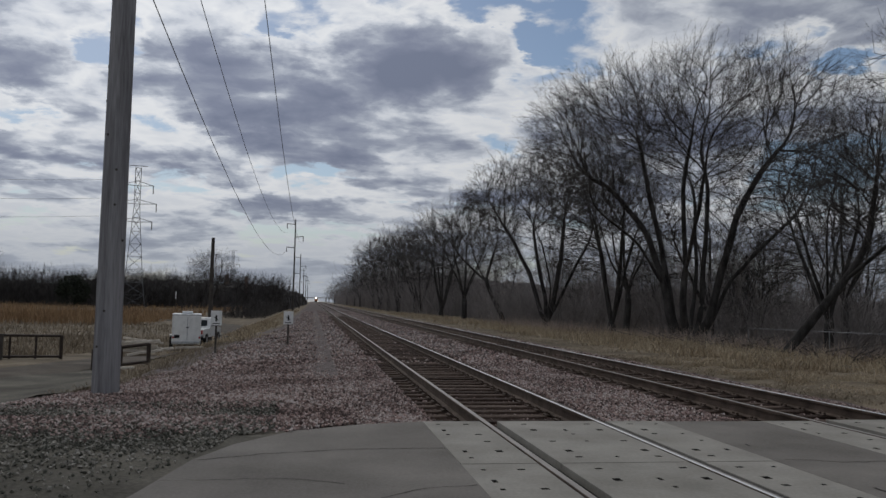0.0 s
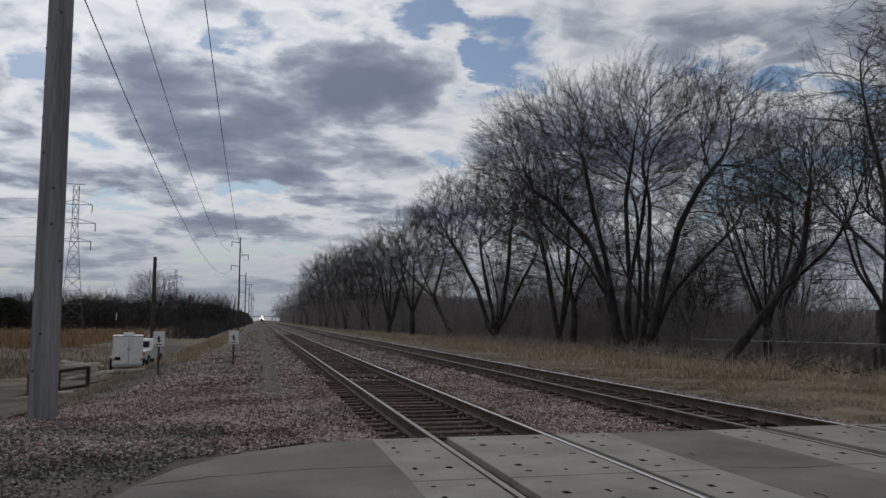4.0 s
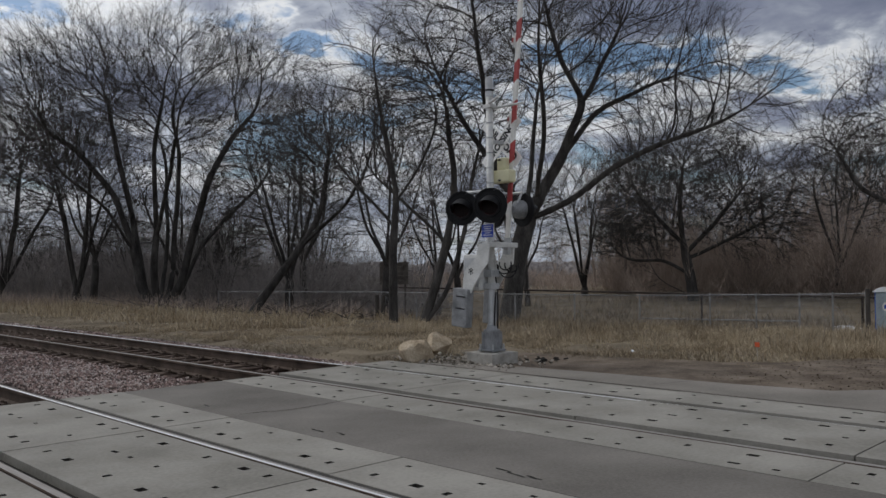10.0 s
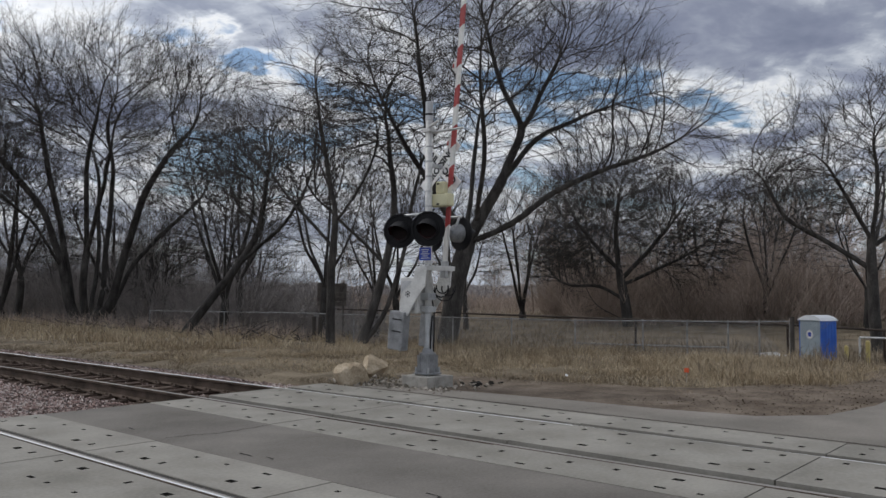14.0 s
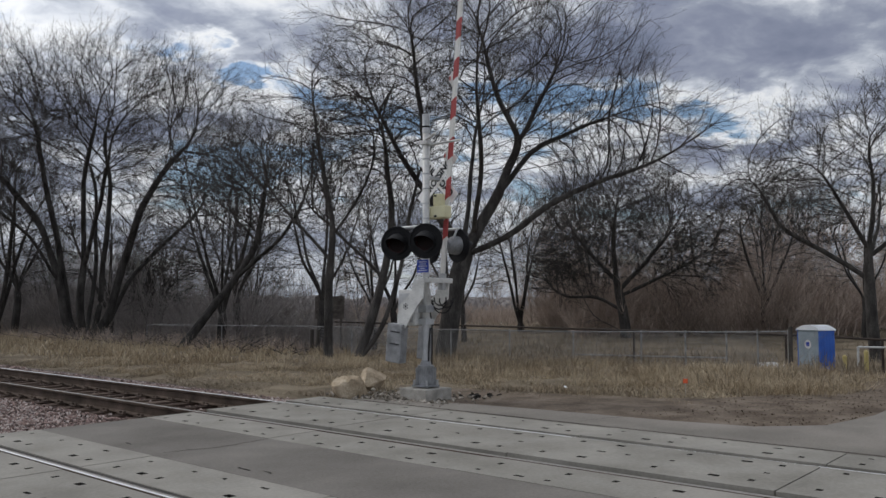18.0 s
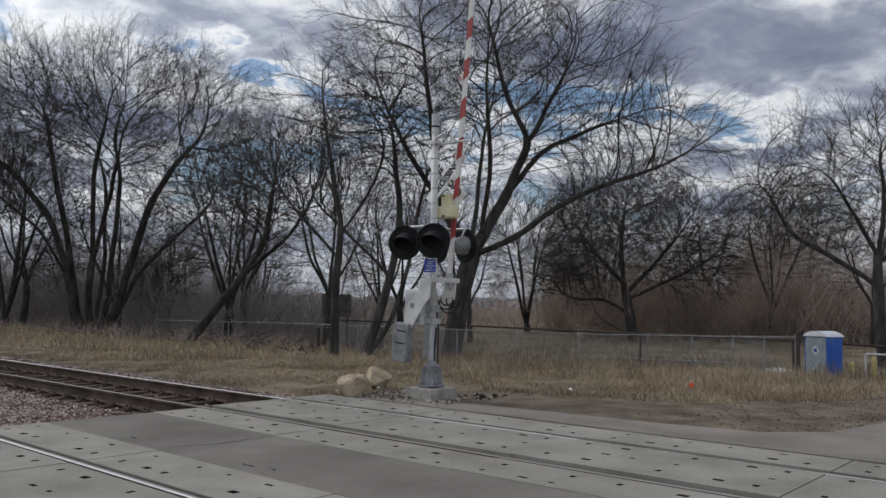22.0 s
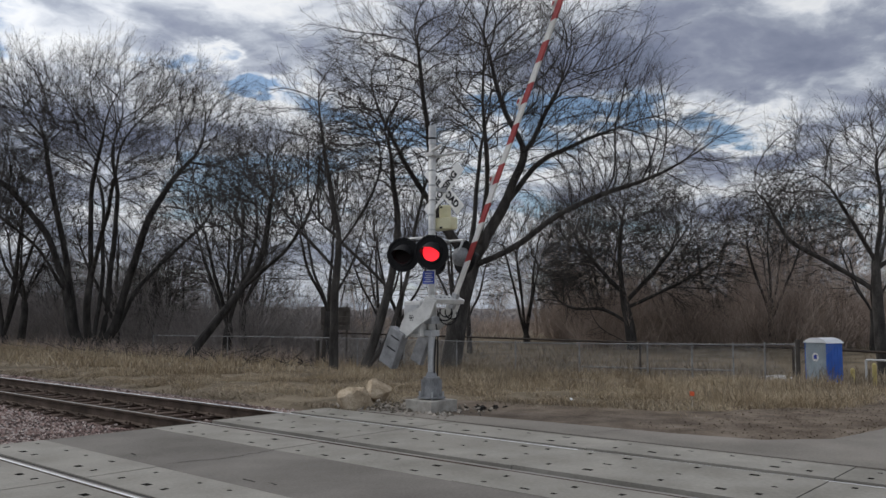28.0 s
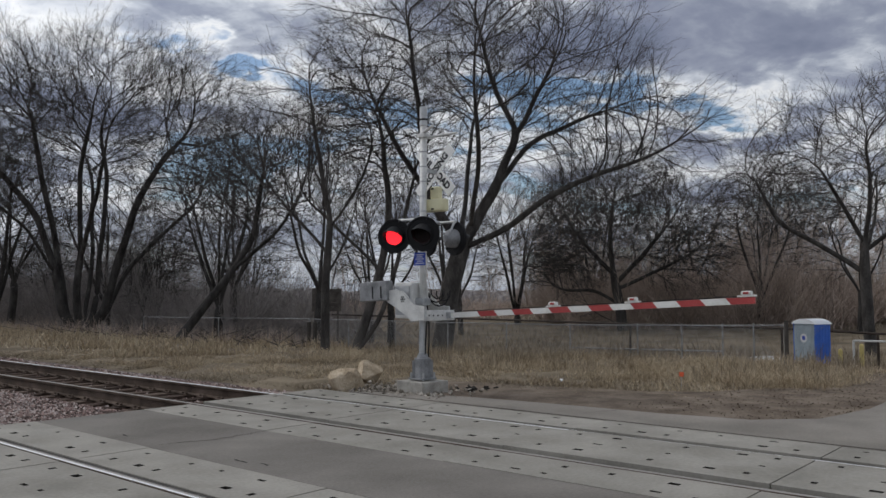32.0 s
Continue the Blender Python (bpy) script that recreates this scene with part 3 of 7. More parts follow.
def spill_area(rng, n):
    x = rng.uniform(-9.0, -0.4, n)
    y = 6.4 + 6.0 * rng.random(n)
    f = (y - 6.9 - 0.28 * (-x - 1) + 0.5 * np.sin(x * 1.3) + 0.3 * np.sin(x * 3.1 + 1) + 0.25 * np.sin(y * 5 + x * 2)) / 1.9
    f = np.where(y > 9.6, f * (1 - smooth(9.6, 11.6, y + 0.4 * np.sin(x * 2.3))) , f)
    ok = (rng.random(n) < np.clip(f, 0.13, 1)) & (x < -0.86 - 0.30 * np.maximum(0, 8.6 - y) + 0.9 * np.maximum(0, y - 9.0)) & (x > -4.2 - 0.9 * np.maximum(0, 10.6 - y))
    return x[ok], y[ok]


def fringe_area(rng, n):
    x = rng.uniform(-4.4, 0.8, n)
    y = 8.7 + 1.9 * rng.random(n)
    ok = (rng.random(n) < smooth(8.7, 10.3, y + 0.3 * np.sin(x * 2.1))) & (x < -0.8 + 1.3 * np.maximum(0, y - 8.9))
    return x[ok], y[ok]


def mast_area(rng, n):
    x = rng.normal(9.9, 0.5, n)
    y = rng.normal(9.2, 0.7, n)
    ok = (x > 9.4) & (x < 11.4) & (y > 7.6)
    return x[ok], y[ok]


stones("ballast_stones", 82000, near_area, (0.012, 0.031), "loose pinkish and grey crushed stones along the tracks", 11, bed_z)
stones("ballast_stones", 26000, far_area, (0.026, 0.060), "loose pinkish and grey crushed stones along the tracks", 12, bed_z)
stones("spilled_stones", 52000, spill_area, (0.009, 0.024), "small greenish-grey crushed stones strewn on bare dirt", 13, lambda x, y: land(x, y) + 0.07, GREYSTONE)
stones("spilled_stones", 7000, fringe_area, (0.012, 0.030), "loose pinkish crushed stones at the edge of the ballast", 15, lambda x, y: land(x, y) + 0.075)


def shoulder_area(rng, n):
    x = rng.uniform(10.6, 24.0, n)
    y = 2.6 + 2.6 * rng.random(n) + 0.25 * np.sin(x * 1.9)
    return x, np.maximum(y, 2.75)


stones("dirt_clods", 2200, shoulder_area, (0.005, 0.019), "small brown clods and stones on the bare dirt shoulder", 16, lambda x, y: land(x, y) + 0.05, SHOULDER)
stones("foundation_stones", 500, mast_area, (0.02, 0.05), "small crushed stones round a concrete base", 14, lambda x, y: land(x, y) + 0.05, PALESTONE)


# ---- bare trees ----
def tube(P, R, k):
    """Tubes along the rows of points P (n, m, 3) with radii R (n, m) and k sides."""
    n, m, _ = P.shape
    T = np.gradient(P, axis=1)
    T /= np.linalg.norm(T, axis=2, keepdims=True) + 1e-9
    ref = np.where(np.abs(T[:, :1, 2:3]) > 0.8, np.array([[[1.0, 0.13, 0.0]]]), np.array([[[0.11, 0.17, 1.0]]]))
    U = np.cross(T, np.broadcast_to(ref, T.shape))
    U /= np.linalg.norm(U, axis=2, keepdims=True) + 1e-9
    Vv = np.cross(T, U)
    a = np.arange(k) * 2 * np.pi / k
    V = P[:, :, None] + R[:, :, None, None] * (np.cos(a)[:, None] * U[:, :, None] + np.sin(a)[:, None] * Vv[:, :, None])
    i = np.arange(n * m * k).reshape(n, m, k)
    j = np.roll(i, -1, axis=2)
    F = np.stack([i[:, :-1], j[:, :-1], j[:, 1:], i[:, 1:]], -1).reshape(-1, 4)
    return V.reshape(-1, 3), F


def grow(seed, stems, levels):
    """Branches, level by level. stems: (base, direction, length, radius); levels: dicts that say how each level springs from the last."""
    rng = np.random.default_rng(seed)
    P0 = np.array([s[0] for s in stems], float)
    D = np.array([s[1] for s in stems], float)
    D /= np.linalg.norm(D, axis=1, keepdims=True)
    L = np.array([s[2] for s in stems], float)
    R = np.array([s[3] for s in stems], float)
    out = []
    for li, lv in enumerate(levels):
        n, m = len(P0), lv["segs"]
        pts = np.empty((n, m + 1, 3))
        pts[:, 0] = P0
        d = D.copy()
        dirs = np.empty((n, m + 1, 3))
        dirs[:, 0] = d
        bend = rng.normal(0, 1, (n, 3)) * lv.get("bend", 0.0)
        for s in range(m):
            d = d + rng.normal(0, lv["wiggle"], (n, 3)) + bend / m
            d[:, 2] += lv["up"] / m
            d /= np.linalg.norm(d, axis=1, keepdims=True)
            pts[:, s + 1] = pts[:, s] + d * (L / m)[:, None]
            dirs[:, s + 1] = d
        f = np.linspace(0, 1, m + 1)
        rad = R[:, None] * (1 - (1 - lv["tip"]) * f[None, :] ** 0.9)
        out.append((pts, rad, lv["sides"]))
        if li + 1 == len(levels):
            break
        nx = levels[li + 1]
        c = nx["count"]
        t = nx["from"] + (1 - nx["from"]) * (np.arange(c)[None, :] + rng.random((n, c))) / c
        t = np.minimum(t, 0.999)
        fi = t * m
        i0 = fi.astype(int)
        fr = (fi - i0)[..., None]
        r_ = np.arange(n)[:, None]
        start = pts[r_, i0] * (1 - fr) + pts[r_, i0 + 1] * fr
        dd = dirs[r_, np.minimum(i0 + 1, m)]
        perp = rng.normal(0, 1, dd.shape)
        perp -= (perp * dd).sum(-1, keepdims=True) * dd
        perp /= np.linalg.norm(perp, axis=-1, keepdims=True) + 1e-9
        ang = rng.normal(nx["angle"], nx["angle"] * 0.25, (n, c, 1))
        cd = dd * np.cos(ang) + perp * np.sin(ang)
        cl = L[:, None] * nx["length"] * (1 - nx.get("taper", 0.55) * (t - nx["from"])) * rng.uniform(0.65, 1.25, (n, c))
        cr = (R[:, None] * (1 - (1 - lv["tip"]) * t ** 0.9)) * nx["girth"]
        keep = rng.random((n, c)) < nx.get("keep", 1.0)
        P0, D, L, R = start[keep], cd[keep], cl[keep], np.maximum(cr[keep], nx.get("rmin", 0.004))
    return out


def spikes(P0, P1, R):
    """Fine twigs that taper to a point, each a slim three-sided cone."""
    n = len(P0)
    T = P1 - P0
    T = T / (np.linalg.norm(T, axis=1, keepdims=True) + 1e-9)
    ref = np.where(np.abs(T[:, 2:3]) > 0.8, np.array([[1.0, 0.13, 0.0]]), np.array([[0.11, 0.17, 1.0]]))
    U = np.cross(T, ref)
    U /= np.linalg.norm(U, axis=1, keepdims=True) + 1e-9
    Q = np.cross(T, U)
    R = np.broadcast_to(np.asarray(R, float), (n,))[:, None]
    V = np.stack([P0 + U * R, P0 + (-0.5 * U + 0.866 * Q) * R, P0 + (-0.5 * U - 0.866 * Q) * R, P1], 1)
    F = np.array([(0, 1, 3), (1, 2, 3), (2, 0, 3)])[None] + 4 * np.arange(n)[:, None, None]
    return V.reshape(-1, 3), F.reshape(-1, 3)


def spread_from(rng, D, angle, lift=0.0):
    """Directions that leave D at about the given angle."""
    perp = rng.normal(0, 1, D.shape)
    perp -= (perp * D).sum(-1, keepdims=True) * D
    perp /= np.linalg.norm(perp, axis=-1, keepdims=True) + 1e-9
    a = rng.normal(angle, angle * 0.3, (len(D), 1))
    d = D * np.cos(a) + perp * np.sin(a)
    d[:, 2] += lift
    return d / (np.linalg.norm(d, axis=1, keepdims=True) + 1e-9)


def joined_arrays(parts):
    """One array of places and one of triangles, from tubes (points, radii, sides) and spikes (from, to, radius, 0)."""
    Vs, Fs, o = [], [], 0
    for pt in parts:
        if len(pt) == 4:
            V, F = spikes(*pt[:3])
        else:
            V, F = tube(*pt)
            F = np.concatenate([F[:, :3], F[:, [0, 2, 3]]])
        Vs.append(V)
        Fs.append(F + o)
        o += len(V)
    return np.concatenate(Vs), np.concatenate(Fs)


def branches_mesh(name, parts, mat, scale=1.0):
    V, F = joined_arrays(parts)
    return mesh_np(name, V * scale, F, mat, True)


def sprays(rng, P0, D0, length, r, twigs, fine, up=0.03):
    """Curved branchlets from P0, each with side twigs and those with finer ones."""
    n = len(P0)
    d1 = spread_from(rng, D0, 0.45, up)
    d2 = d1 + rng.normal(0, 0.20, d1.shape)
    d2[:, 2] += up
    d2 /= np.linalg.norm(d2, axis=1, keepdims=True) + 1e-9
    L = (length * rng.uniform(0.45, 1.35, n))[:, None]
    A = P0 + d1 * L * 0.5
    B = A + d2 * L * 0.5
    out = [(np.stack([P0, A, B], 1), np.tile([r, r * 0.72, r * 0.3], (n, 1)), 3)]
    k = np.repeat(np.arange(n), twigs)
    f = (np.tile(np.arange(twigs), n) + rng.random(len(k))) / twigs * 0.88 + 0.10
    lo = (f < 0.5)[:, None]
    g = f[:, None]
    S = np.where(lo, P0[k] + (A[k] - P0[k]) * g * 2, A[k] + (B[k] - A[k]) * (g * 2 - 1))
    dd = spread_from(rng, np.where(lo, d1[k], d2[k]), 0.56, 0.02)
    l2 = L[k] * (0.80 - 0.50 * g) * rng.uniform(0.4, 1.3, (len(k), 1))
    E = S + dd * l2
    out.append((S, E, r * 0.60, 0))
    if fine:
        j = np.repeat(np.arange(len(k)), fine)
        h = rng.uniform(0.2, 0.85, len(j))[:, None]
        S2 = S[j] + (E[j] - S[j]) * h
        E2 = S2 + spread_from(rng, dd[j], 0.6, 0.08) * l2[j] * 0.5 * rng.uniform(0.5, 1.3, (len(j), 1))
        out.append((S2, E2, r * 0.45, 0))
    return out


def vase(n, lean, length, radius, seed, spread=0.5):
    rng = random.Random(seed)
    out = []
    for k in range(n):
        a = 2 * math.pi * (k + rng.uniform(-0.3, 0.3)) / n
        s = lean * rng.uniform(0.45, 1.15)
        out.append(((math.cos(a) * spread * rng.random(), math.sin(a) * spread * rng.random(), -0.3), (math.cos(a) * s, math.sin(a) * s, 1.0), length * rng.uniform(0.8, 1.08), radius * rng.uniform(0.75, 1.15)))
    return out


def at(x, y, turn=0.0, dz=-0.05):
    return pose(x, y, float(land(x, y)) + dz, 0, 0, turn)



def colonise(seed, limbs, blobs, n, step=0.42, kill=0.8, reach=5.0, inertia=0.9, rtip=0.011, expo=2.5, rbase=None):
    """A bare tree grown into its crown. limbs: lines of points (across, deep, up), each from the nearest point of an earlier one;
    blobs: ellipsoids (centre, radii, weight) that the twigs fill. Returns points, parents and radii."""
    rng = np.random.default_rng(seed)
    pts, par = [], []
    for line in limbs:
        q = np.array(line, float)
        if pts:
            a = int(np.argmin(((np.array(pts) - q[0]) ** 2).sum(1)))
            q[0] = pts[a]
        else:
            pts.append(q[0]); par.append(-1)
            a = 0
        seg = np.linalg.norm(np.diff(q, axis=0), axis=1)
        s_ = np.concatenate([[0], np.cumsum(seg)])
        m = max(2, int(s_[-1] / step))
        ts = np.linspace(0, s_[-1], m + 1)
        ts = ts * (1.0 if len(pts) < 3 else 0.86)
        fine = np.stack([np.interp(ts, s_, q[:, k]) for k in range(3)], -1)
        for _ in range(3):
            fine[1:-1] = (fine[:-2] + 2 * fine[1:-1] + fine[2:]) / 4
        wob = np.cumsum(rng.normal(0, 0.03, fine.shape), axis=0)
        fine += wob - wob[0]
        for f in fine[1:]:
            par.append(a)
            pts.append(f)
            a = len(pts) - 1
    P = np.array(pts)
    par = list(par)
    D = np.zeros_like(P)
    for i in range(1, len(P)):
        D[i] = P[i] - P[par[i]]
    D[0] = (0, 0, 1)
    D /= np.linalg.norm(D, axis=1, keepdims=True) + 1e-9
    A = []
    tot = sum(b[2] for b in blobs)
    for c, r, w in blobs:
        k = int(n * w / tot)
        v = rng.normal(0, 1, (k, 3))
        v /= np.linalg.norm(v, axis=1, keepdims=True)
        rad = rng.random((k, 1)) ** 0.42
        v *= rad * (1 + 0.10 * np.sin(v[:, :1] * 7 + c[0]) + 0.08 * np.sin(v[:, 1:2] * 9 + seed))
        v = v[(v[:, 2] > -0.25) | ((np.hypot(v[:, 0], v[:, 1]) > 0.45) & (rng.random(len(v)) < 0.6))]
        A.append(np.array(c) + v * np.array(r))
    A = np.concatenate(A)
    d2 = (A ** 2).sum(1)[:, None] + (P ** 2).sum(1)[None] - 2 * A @ P.T
    near = d2.argmin(1)
    dist = np.sqrt(np.maximum(d2.min(1), 0))
    stale = np.zeros(len(A), int)
    for it in range(90):
        live = dist < reach * (1 if it < 40 else 0.6)
        if not live.any():
            break
        idx = near[live]
        v = A[live] - P[idx]
        v /= np.linalg.norm(v, axis=1, keepdims=True) + 1e-9
        acc = np.zeros_like(P)
        np.add.at(acc, idx, v)
        u = np.unique(idx)
        g = acc[u]
        g /= np.linalg.norm(g, axis=1, keepdims=True) + 1e-9
        g = g + D[u] * inertia + rng.normal(0, 0.12, g.shape)
        g[:, 2] += 0.03
        g /= np.linalg.norm(g, axis=1, keepdims=True)
        Q = P[u] + g * step
        base = len(P)
        P = np.concatenate([P, Q])
        D = np.concatenate([D, g])
        par += list(u)
        e = np.sqrt(np.maximum((A ** 2).sum(1)[:, None] + (Q ** 2).sum(1)[None] - 2 * A @ Q.T, 0))
        k = e.argmin(1)
        ed = e[np.arange(len(A)), k]
        up_ = ed < dist - 1e-6
        near = np.where(up_, base + k, near)
        stale = np.where(up_, 0, stale + live)
        dist = np.where(up_, ed, dist)
        keep = (dist > kill) & (stale < 2)
        A, near, dist, stale = A[keep], near[keep], dist[keep], stale[keep]
        if not len(A):
            break
    par = np.array(par)
    R = np.zeros(len(P))
    kids = np.bincount(par[par >= 0], minlength=len(P))
    R[kids == 0] = rtip ** expo
    for i in range(len(P) - 1, 0, -1):
        R[par[i]] += R[i]
    R = R ** (1 / expo)
    R *= np.where(R > 0.03, 1 - 0.36 * np.clip(P[:, 2] / P[:, 2].max(), 0, 1) ** 0.8, 1.0)
    R = np.maximum(R, rtip)
    if rbase:
        f = math.log(rbase / rtip) / math.log(R[0] / rtip)
        R = rtip * (R / rtip) ** f
    return P, par, R, D, kids


def tree_tubes(P, par, R, D, kids, seed, twig=1.3, many=1.6, rt=0.007, split=0.05, thin=2, twigs=6, fine=2):
    """Tubes of trunk and crown along the chains of thickest children, with sprays of twigs at the fine ends."""
    rng = np.random.default_rng(seed + 5)
    best = np.full(len(P), -1)
    br = np.zeros(len(P))
    for i in range(1, len(P)):
        if R[i] > br[par[i]]:
            br[par[i]] = R[i]
            best[par[i]] = i
    mids = np.where((best >= 0) & (np.arange(len(P)) > 0))[0]
    for _ in range(3):
        P[mids] = 0.5 * P[mids] + 0.25 * (P[par[mids]] + P[best[mids]])
    sets = collections.defaultdict(list)
    starts = [0] + [i for i in range(1, len(P)) if best[par[i]] != i]
    for s_ in starts:
        ch = [s_] if s_ == 0 else [int(par[s_]), s_]
        while best[ch[-1]] >= 0:
            ch.append(int(best[ch[-1]]))
        r = R[ch].copy()
        if s_:
            r[0] = r[1]
        cut = int((r > split).sum())
        for lo, hi, big in ((0, cut, True), (max(0, cut - 1), len(ch), False)):
            c, q = ch[lo:hi], r[lo:hi]
            if len(c) < 2:
                continue
            if not big and len(c) > 2:
                k = sorted(set(list(range(0, len(c), thin)) + [len(c) - 1]))
                c, q = [c[j] for j in k], q[k]
            sides = 3 if q[0] < 0.03 else (4 if q[0] < split * 1.2 else (7 if q[0] < 0.12 else 11))
            sets[(big, sides, len(c))].append((P[c], q))
    trunk, crown = [], []
    for (big, sides, _), v in sets.items():
        (trunk if big else crown).append((np.array([a for a, _ in v]), np.array([b for _, b in v]), sides))
    # twigs
    src = np.where((R < 0.042) & (np.arange(len(P)) > 0))[0]
    # the fine twigs point away from the middle of the crown
    mid = P[kids == 0].mean(0) - np.array([0, 0, 2.5])
    away = P - mid
    D = D + 0.55 * away / (np.linalg.norm(away, axis=1, keepdims=True) + 1e-9)
    D /= np.linalg.norm(D, axis=1, keepdims=True) + 1e-9
    w = np.where(kids[src] == 0, many * 1.5, many * 0.7)
    cnt = np.floor(w + rng.random(len(src))).astype(int)
    k = np.repeat(src, cnt)
    crown += sprays(rng, P[k], D[k], twig, rt, twigs, fine)
    return trunk, crown


def make_tree(x, y, seed, limbs, blobs, n, label, group="trees by the tracks", turn=None, twig=1.3, many=1.6, rt=0.007, split=0.05, dz=-0.05, thin=2, twigs=6, fine=2, **how):
    """A bare tree: trunk with its limbs, and a crown of finer branches and twigs. Its x axis lies across the line from the crossing."""
    t = thing("bare_tree", at(x, y, math.degrees(math.atan2(-x, y)) if turn is None else turn, dz), label, "tree", group)
    trunk, crown = tree_tubes(*colonise(seed, limbs, blobs, n, **how), seed, twig, many, rt, split, thin, twigs, fine)
    for nm, pp, mat in (("trunk", trunk, BARK), ("crown", crown, TWIG)):
        ob = new(nm, branches_mesh(nm, pp, mat))
        ob.parent = t
    return t


def puffs(seed, centre, radii, n, r, weight):
    """Small dense clumps over the upper face of a crown."""
    rng = np.random.default_rng(seed)
    out = []
    while len(out) < n:
        v = rng.normal(0, 1, 3)
        v /= np.linalg.norm(v)
        if v[2] < -0.15:
            continue
        k = r * rng.uniform(0.75, 1.25)
        out.append((tuple(np.array(centre) + v * np.array(radii)), (k, k, k * 0.8), weight))
    return out


# the great many-stemmed maple
make_tree(24.0, 49.5, 21, [[(0, 0, -0.5), (0, 0, 0.3)],
                           [(-0.3, 0, 0), (-1.0, 0, 1), (-1.4, 0.2, 3.5), (-2.5, 0.6, 7), (-4.6, 0.8, 10), (-8, 1, 12.4)],
                           [(-0.2, 0.3, 0), (-0.8, 0.6, 1), (-1.3, 1.0, 4), (-2.1, 1.5, 9), (-2.6, 1.5, 13), (-3.4, 2, 16)],
                           [(0, 0, 0), (-0.1, -0.5, 1), (0.0, -0.8, 5), (-0.4, -1.6, 10), (0.4, -2.4, 15)],
                           [(0.2, 0.2, 0), (0.9, 0.5, 1), (1.2, 0.8, 5), (1.6, 1.2, 10), (1.0, 1.8, 13.2), (1.9, 1.6, 16)],
                           [(0.3, 0, 0), (1.2, -0.3, 1), (1.9, -0.6, 4), (3.1, -1.2, 8), (5.0, -1.6, 11.2), (7, -1.8, 13.5)],
                           [(0.4, 0, 0), (1.6, 0.4, 1), (2.6, 1.1, 3.5), (5.0, 2.0, 6.5), (8, 2.4, 9.6)],
                           [(0, 0.5, 0), (0.2, 1.6, 1.2), (0.5, 2.6, 5), (0.3, 4.2, 10), (-0.5, 5.6, 13)],
                           [(-1.4, 0.2, 3.6), (-3.4, -1.4, 6.6), (-6.4, -2.6, 8.8)], [(0, -0.8, 4.5), (0.8, -3.4, 8.4), (1.2, -5.4, 11.6)]],
          [((0.6, 0, 12.4), (9.4, 7.2, 5.8), 5), ((-6.6, 0, 10.6), (4.2, 4, 3.0), 1.4), ((7.4, 0, 10.4), (4.8, 5, 4.2), 2.0)] + puffs(210, (0.4, 0, 12.2), (8.8, 6.6, 5.4), 30, 2.1, 0.36), 9000,
          "tall bare maple with many dark stems from one base", rbase=0.62, rtip=0.0135, twig=1.5, many=1.35, rt=0.0092, kill=0.50, step=0.38, inertia=1.1, twigs=6, fine=1)
make_tree(21.3, 72, 22, [[(0, 0, -0.5), (0, 0, 0.5)],
                         [(0, 0, 0), (-0.5, 0, 1.2), (-1.5, 0.3, 4), (-3.2, 0.6, 7.5), (-5.2, 0.8, 10.4)], [(0, 0, 0.2), (-0.1, 0.6, 2), (-1.0, 1.2, 6), (-1.8, 1.4, 11)],
                         [(0, 0, 0.2), (0.5, -0.4, 2), (1.0, -0.8, 6), (1.3, -1.4, 11.5)], [(0, 0, 0.3), (1.0, 0.2, 2), (2.6, 0.6, 5.6), (4.6, 1, 9)], [(0, 0, 0.3), (0.2, -1.2, 3), (-0.6, -3, 7)]],
          [((-0.4, 0, 10.3), (6.9, 5.6, 5.4), 1)] + puffs(220, (-0.4, 0, 10.2), (6.2, 5.0, 4.8), 18, 1.8, 0.06), 5200, "bare vase-shaped tree with several dark stems", rbase=0.44, rtip=0.016, twig=1.3, many=1.1, rt=0.0125, kill=0.54, step=0.42, inertia=1.2, twigs=6, fine=1)
# the spreading tree behind the signal
make_tree(24.2, 20.2, 23, [[(0, 0, -0.5), (0, 0, 0.2), (0.3, 0, 2.0), (0.85, 0, 4.2)],
                           [(0.85, 0, 4.2), (2.0, 0.3, 6.5), (2.9, 0.4, 8.8), (4.2, 0.6, 11.5), (5, 1, 14)], [(0.8, 0, 4.0), (2.2, -0.4, 4.8), (3.8, -0.6, 6.1), (6.4, -0.9, 7), (9.4, -1.2, 8)],
                           [(2.1, 0.3, 6.8), (3.7, 1.0, 8.6), (6, 1.6, 9.8), (8.2, 2, 10.6)], [(0.8, 0, 4.1), (-0.5, 0.3, 6.2), (-1.8, 0.4, 8.4), (-2.8, 0.6, 10.4), (-3.4, 0.8, 12.2)],
                           [(-0.5, 0.3, 6.2), (-0.7, -0.4, 9), (-1, -1, 12), (-1.5, -1.2, 14)], [(0.8, 0, 4.2), (0.9, 1.8, 6.5), (1.0, 3.4, 9.5), (1.4, 4.4, 12.5)], [(1.2, 0.1, 5), (1.4, -1.8, 7.5), (1.0, -3.6, 10.6)],
                           [(2.9, 0.4, 8.8), (1.9, 0.6, 11), (1.4, 0.2, 13.6)]],
          [((1.4, 0, 11), (6.2, 5.2, 4.6), 5), ((6.6, 0, 8.6), (4.4, 3.2, 2.9), 2.4), ((-2.4, 0, 9.0), (2.8, 3.0, 3.2), 0.9)], 8000,
          "broad bare tree with a thick forked trunk behind the fence", rbase=0.42, rtip=0.0115, twig=1.35, many=0.95, rt=0.0070, kill=0.42, step=0.34, inertia=1.25, twigs=7, fine=0)
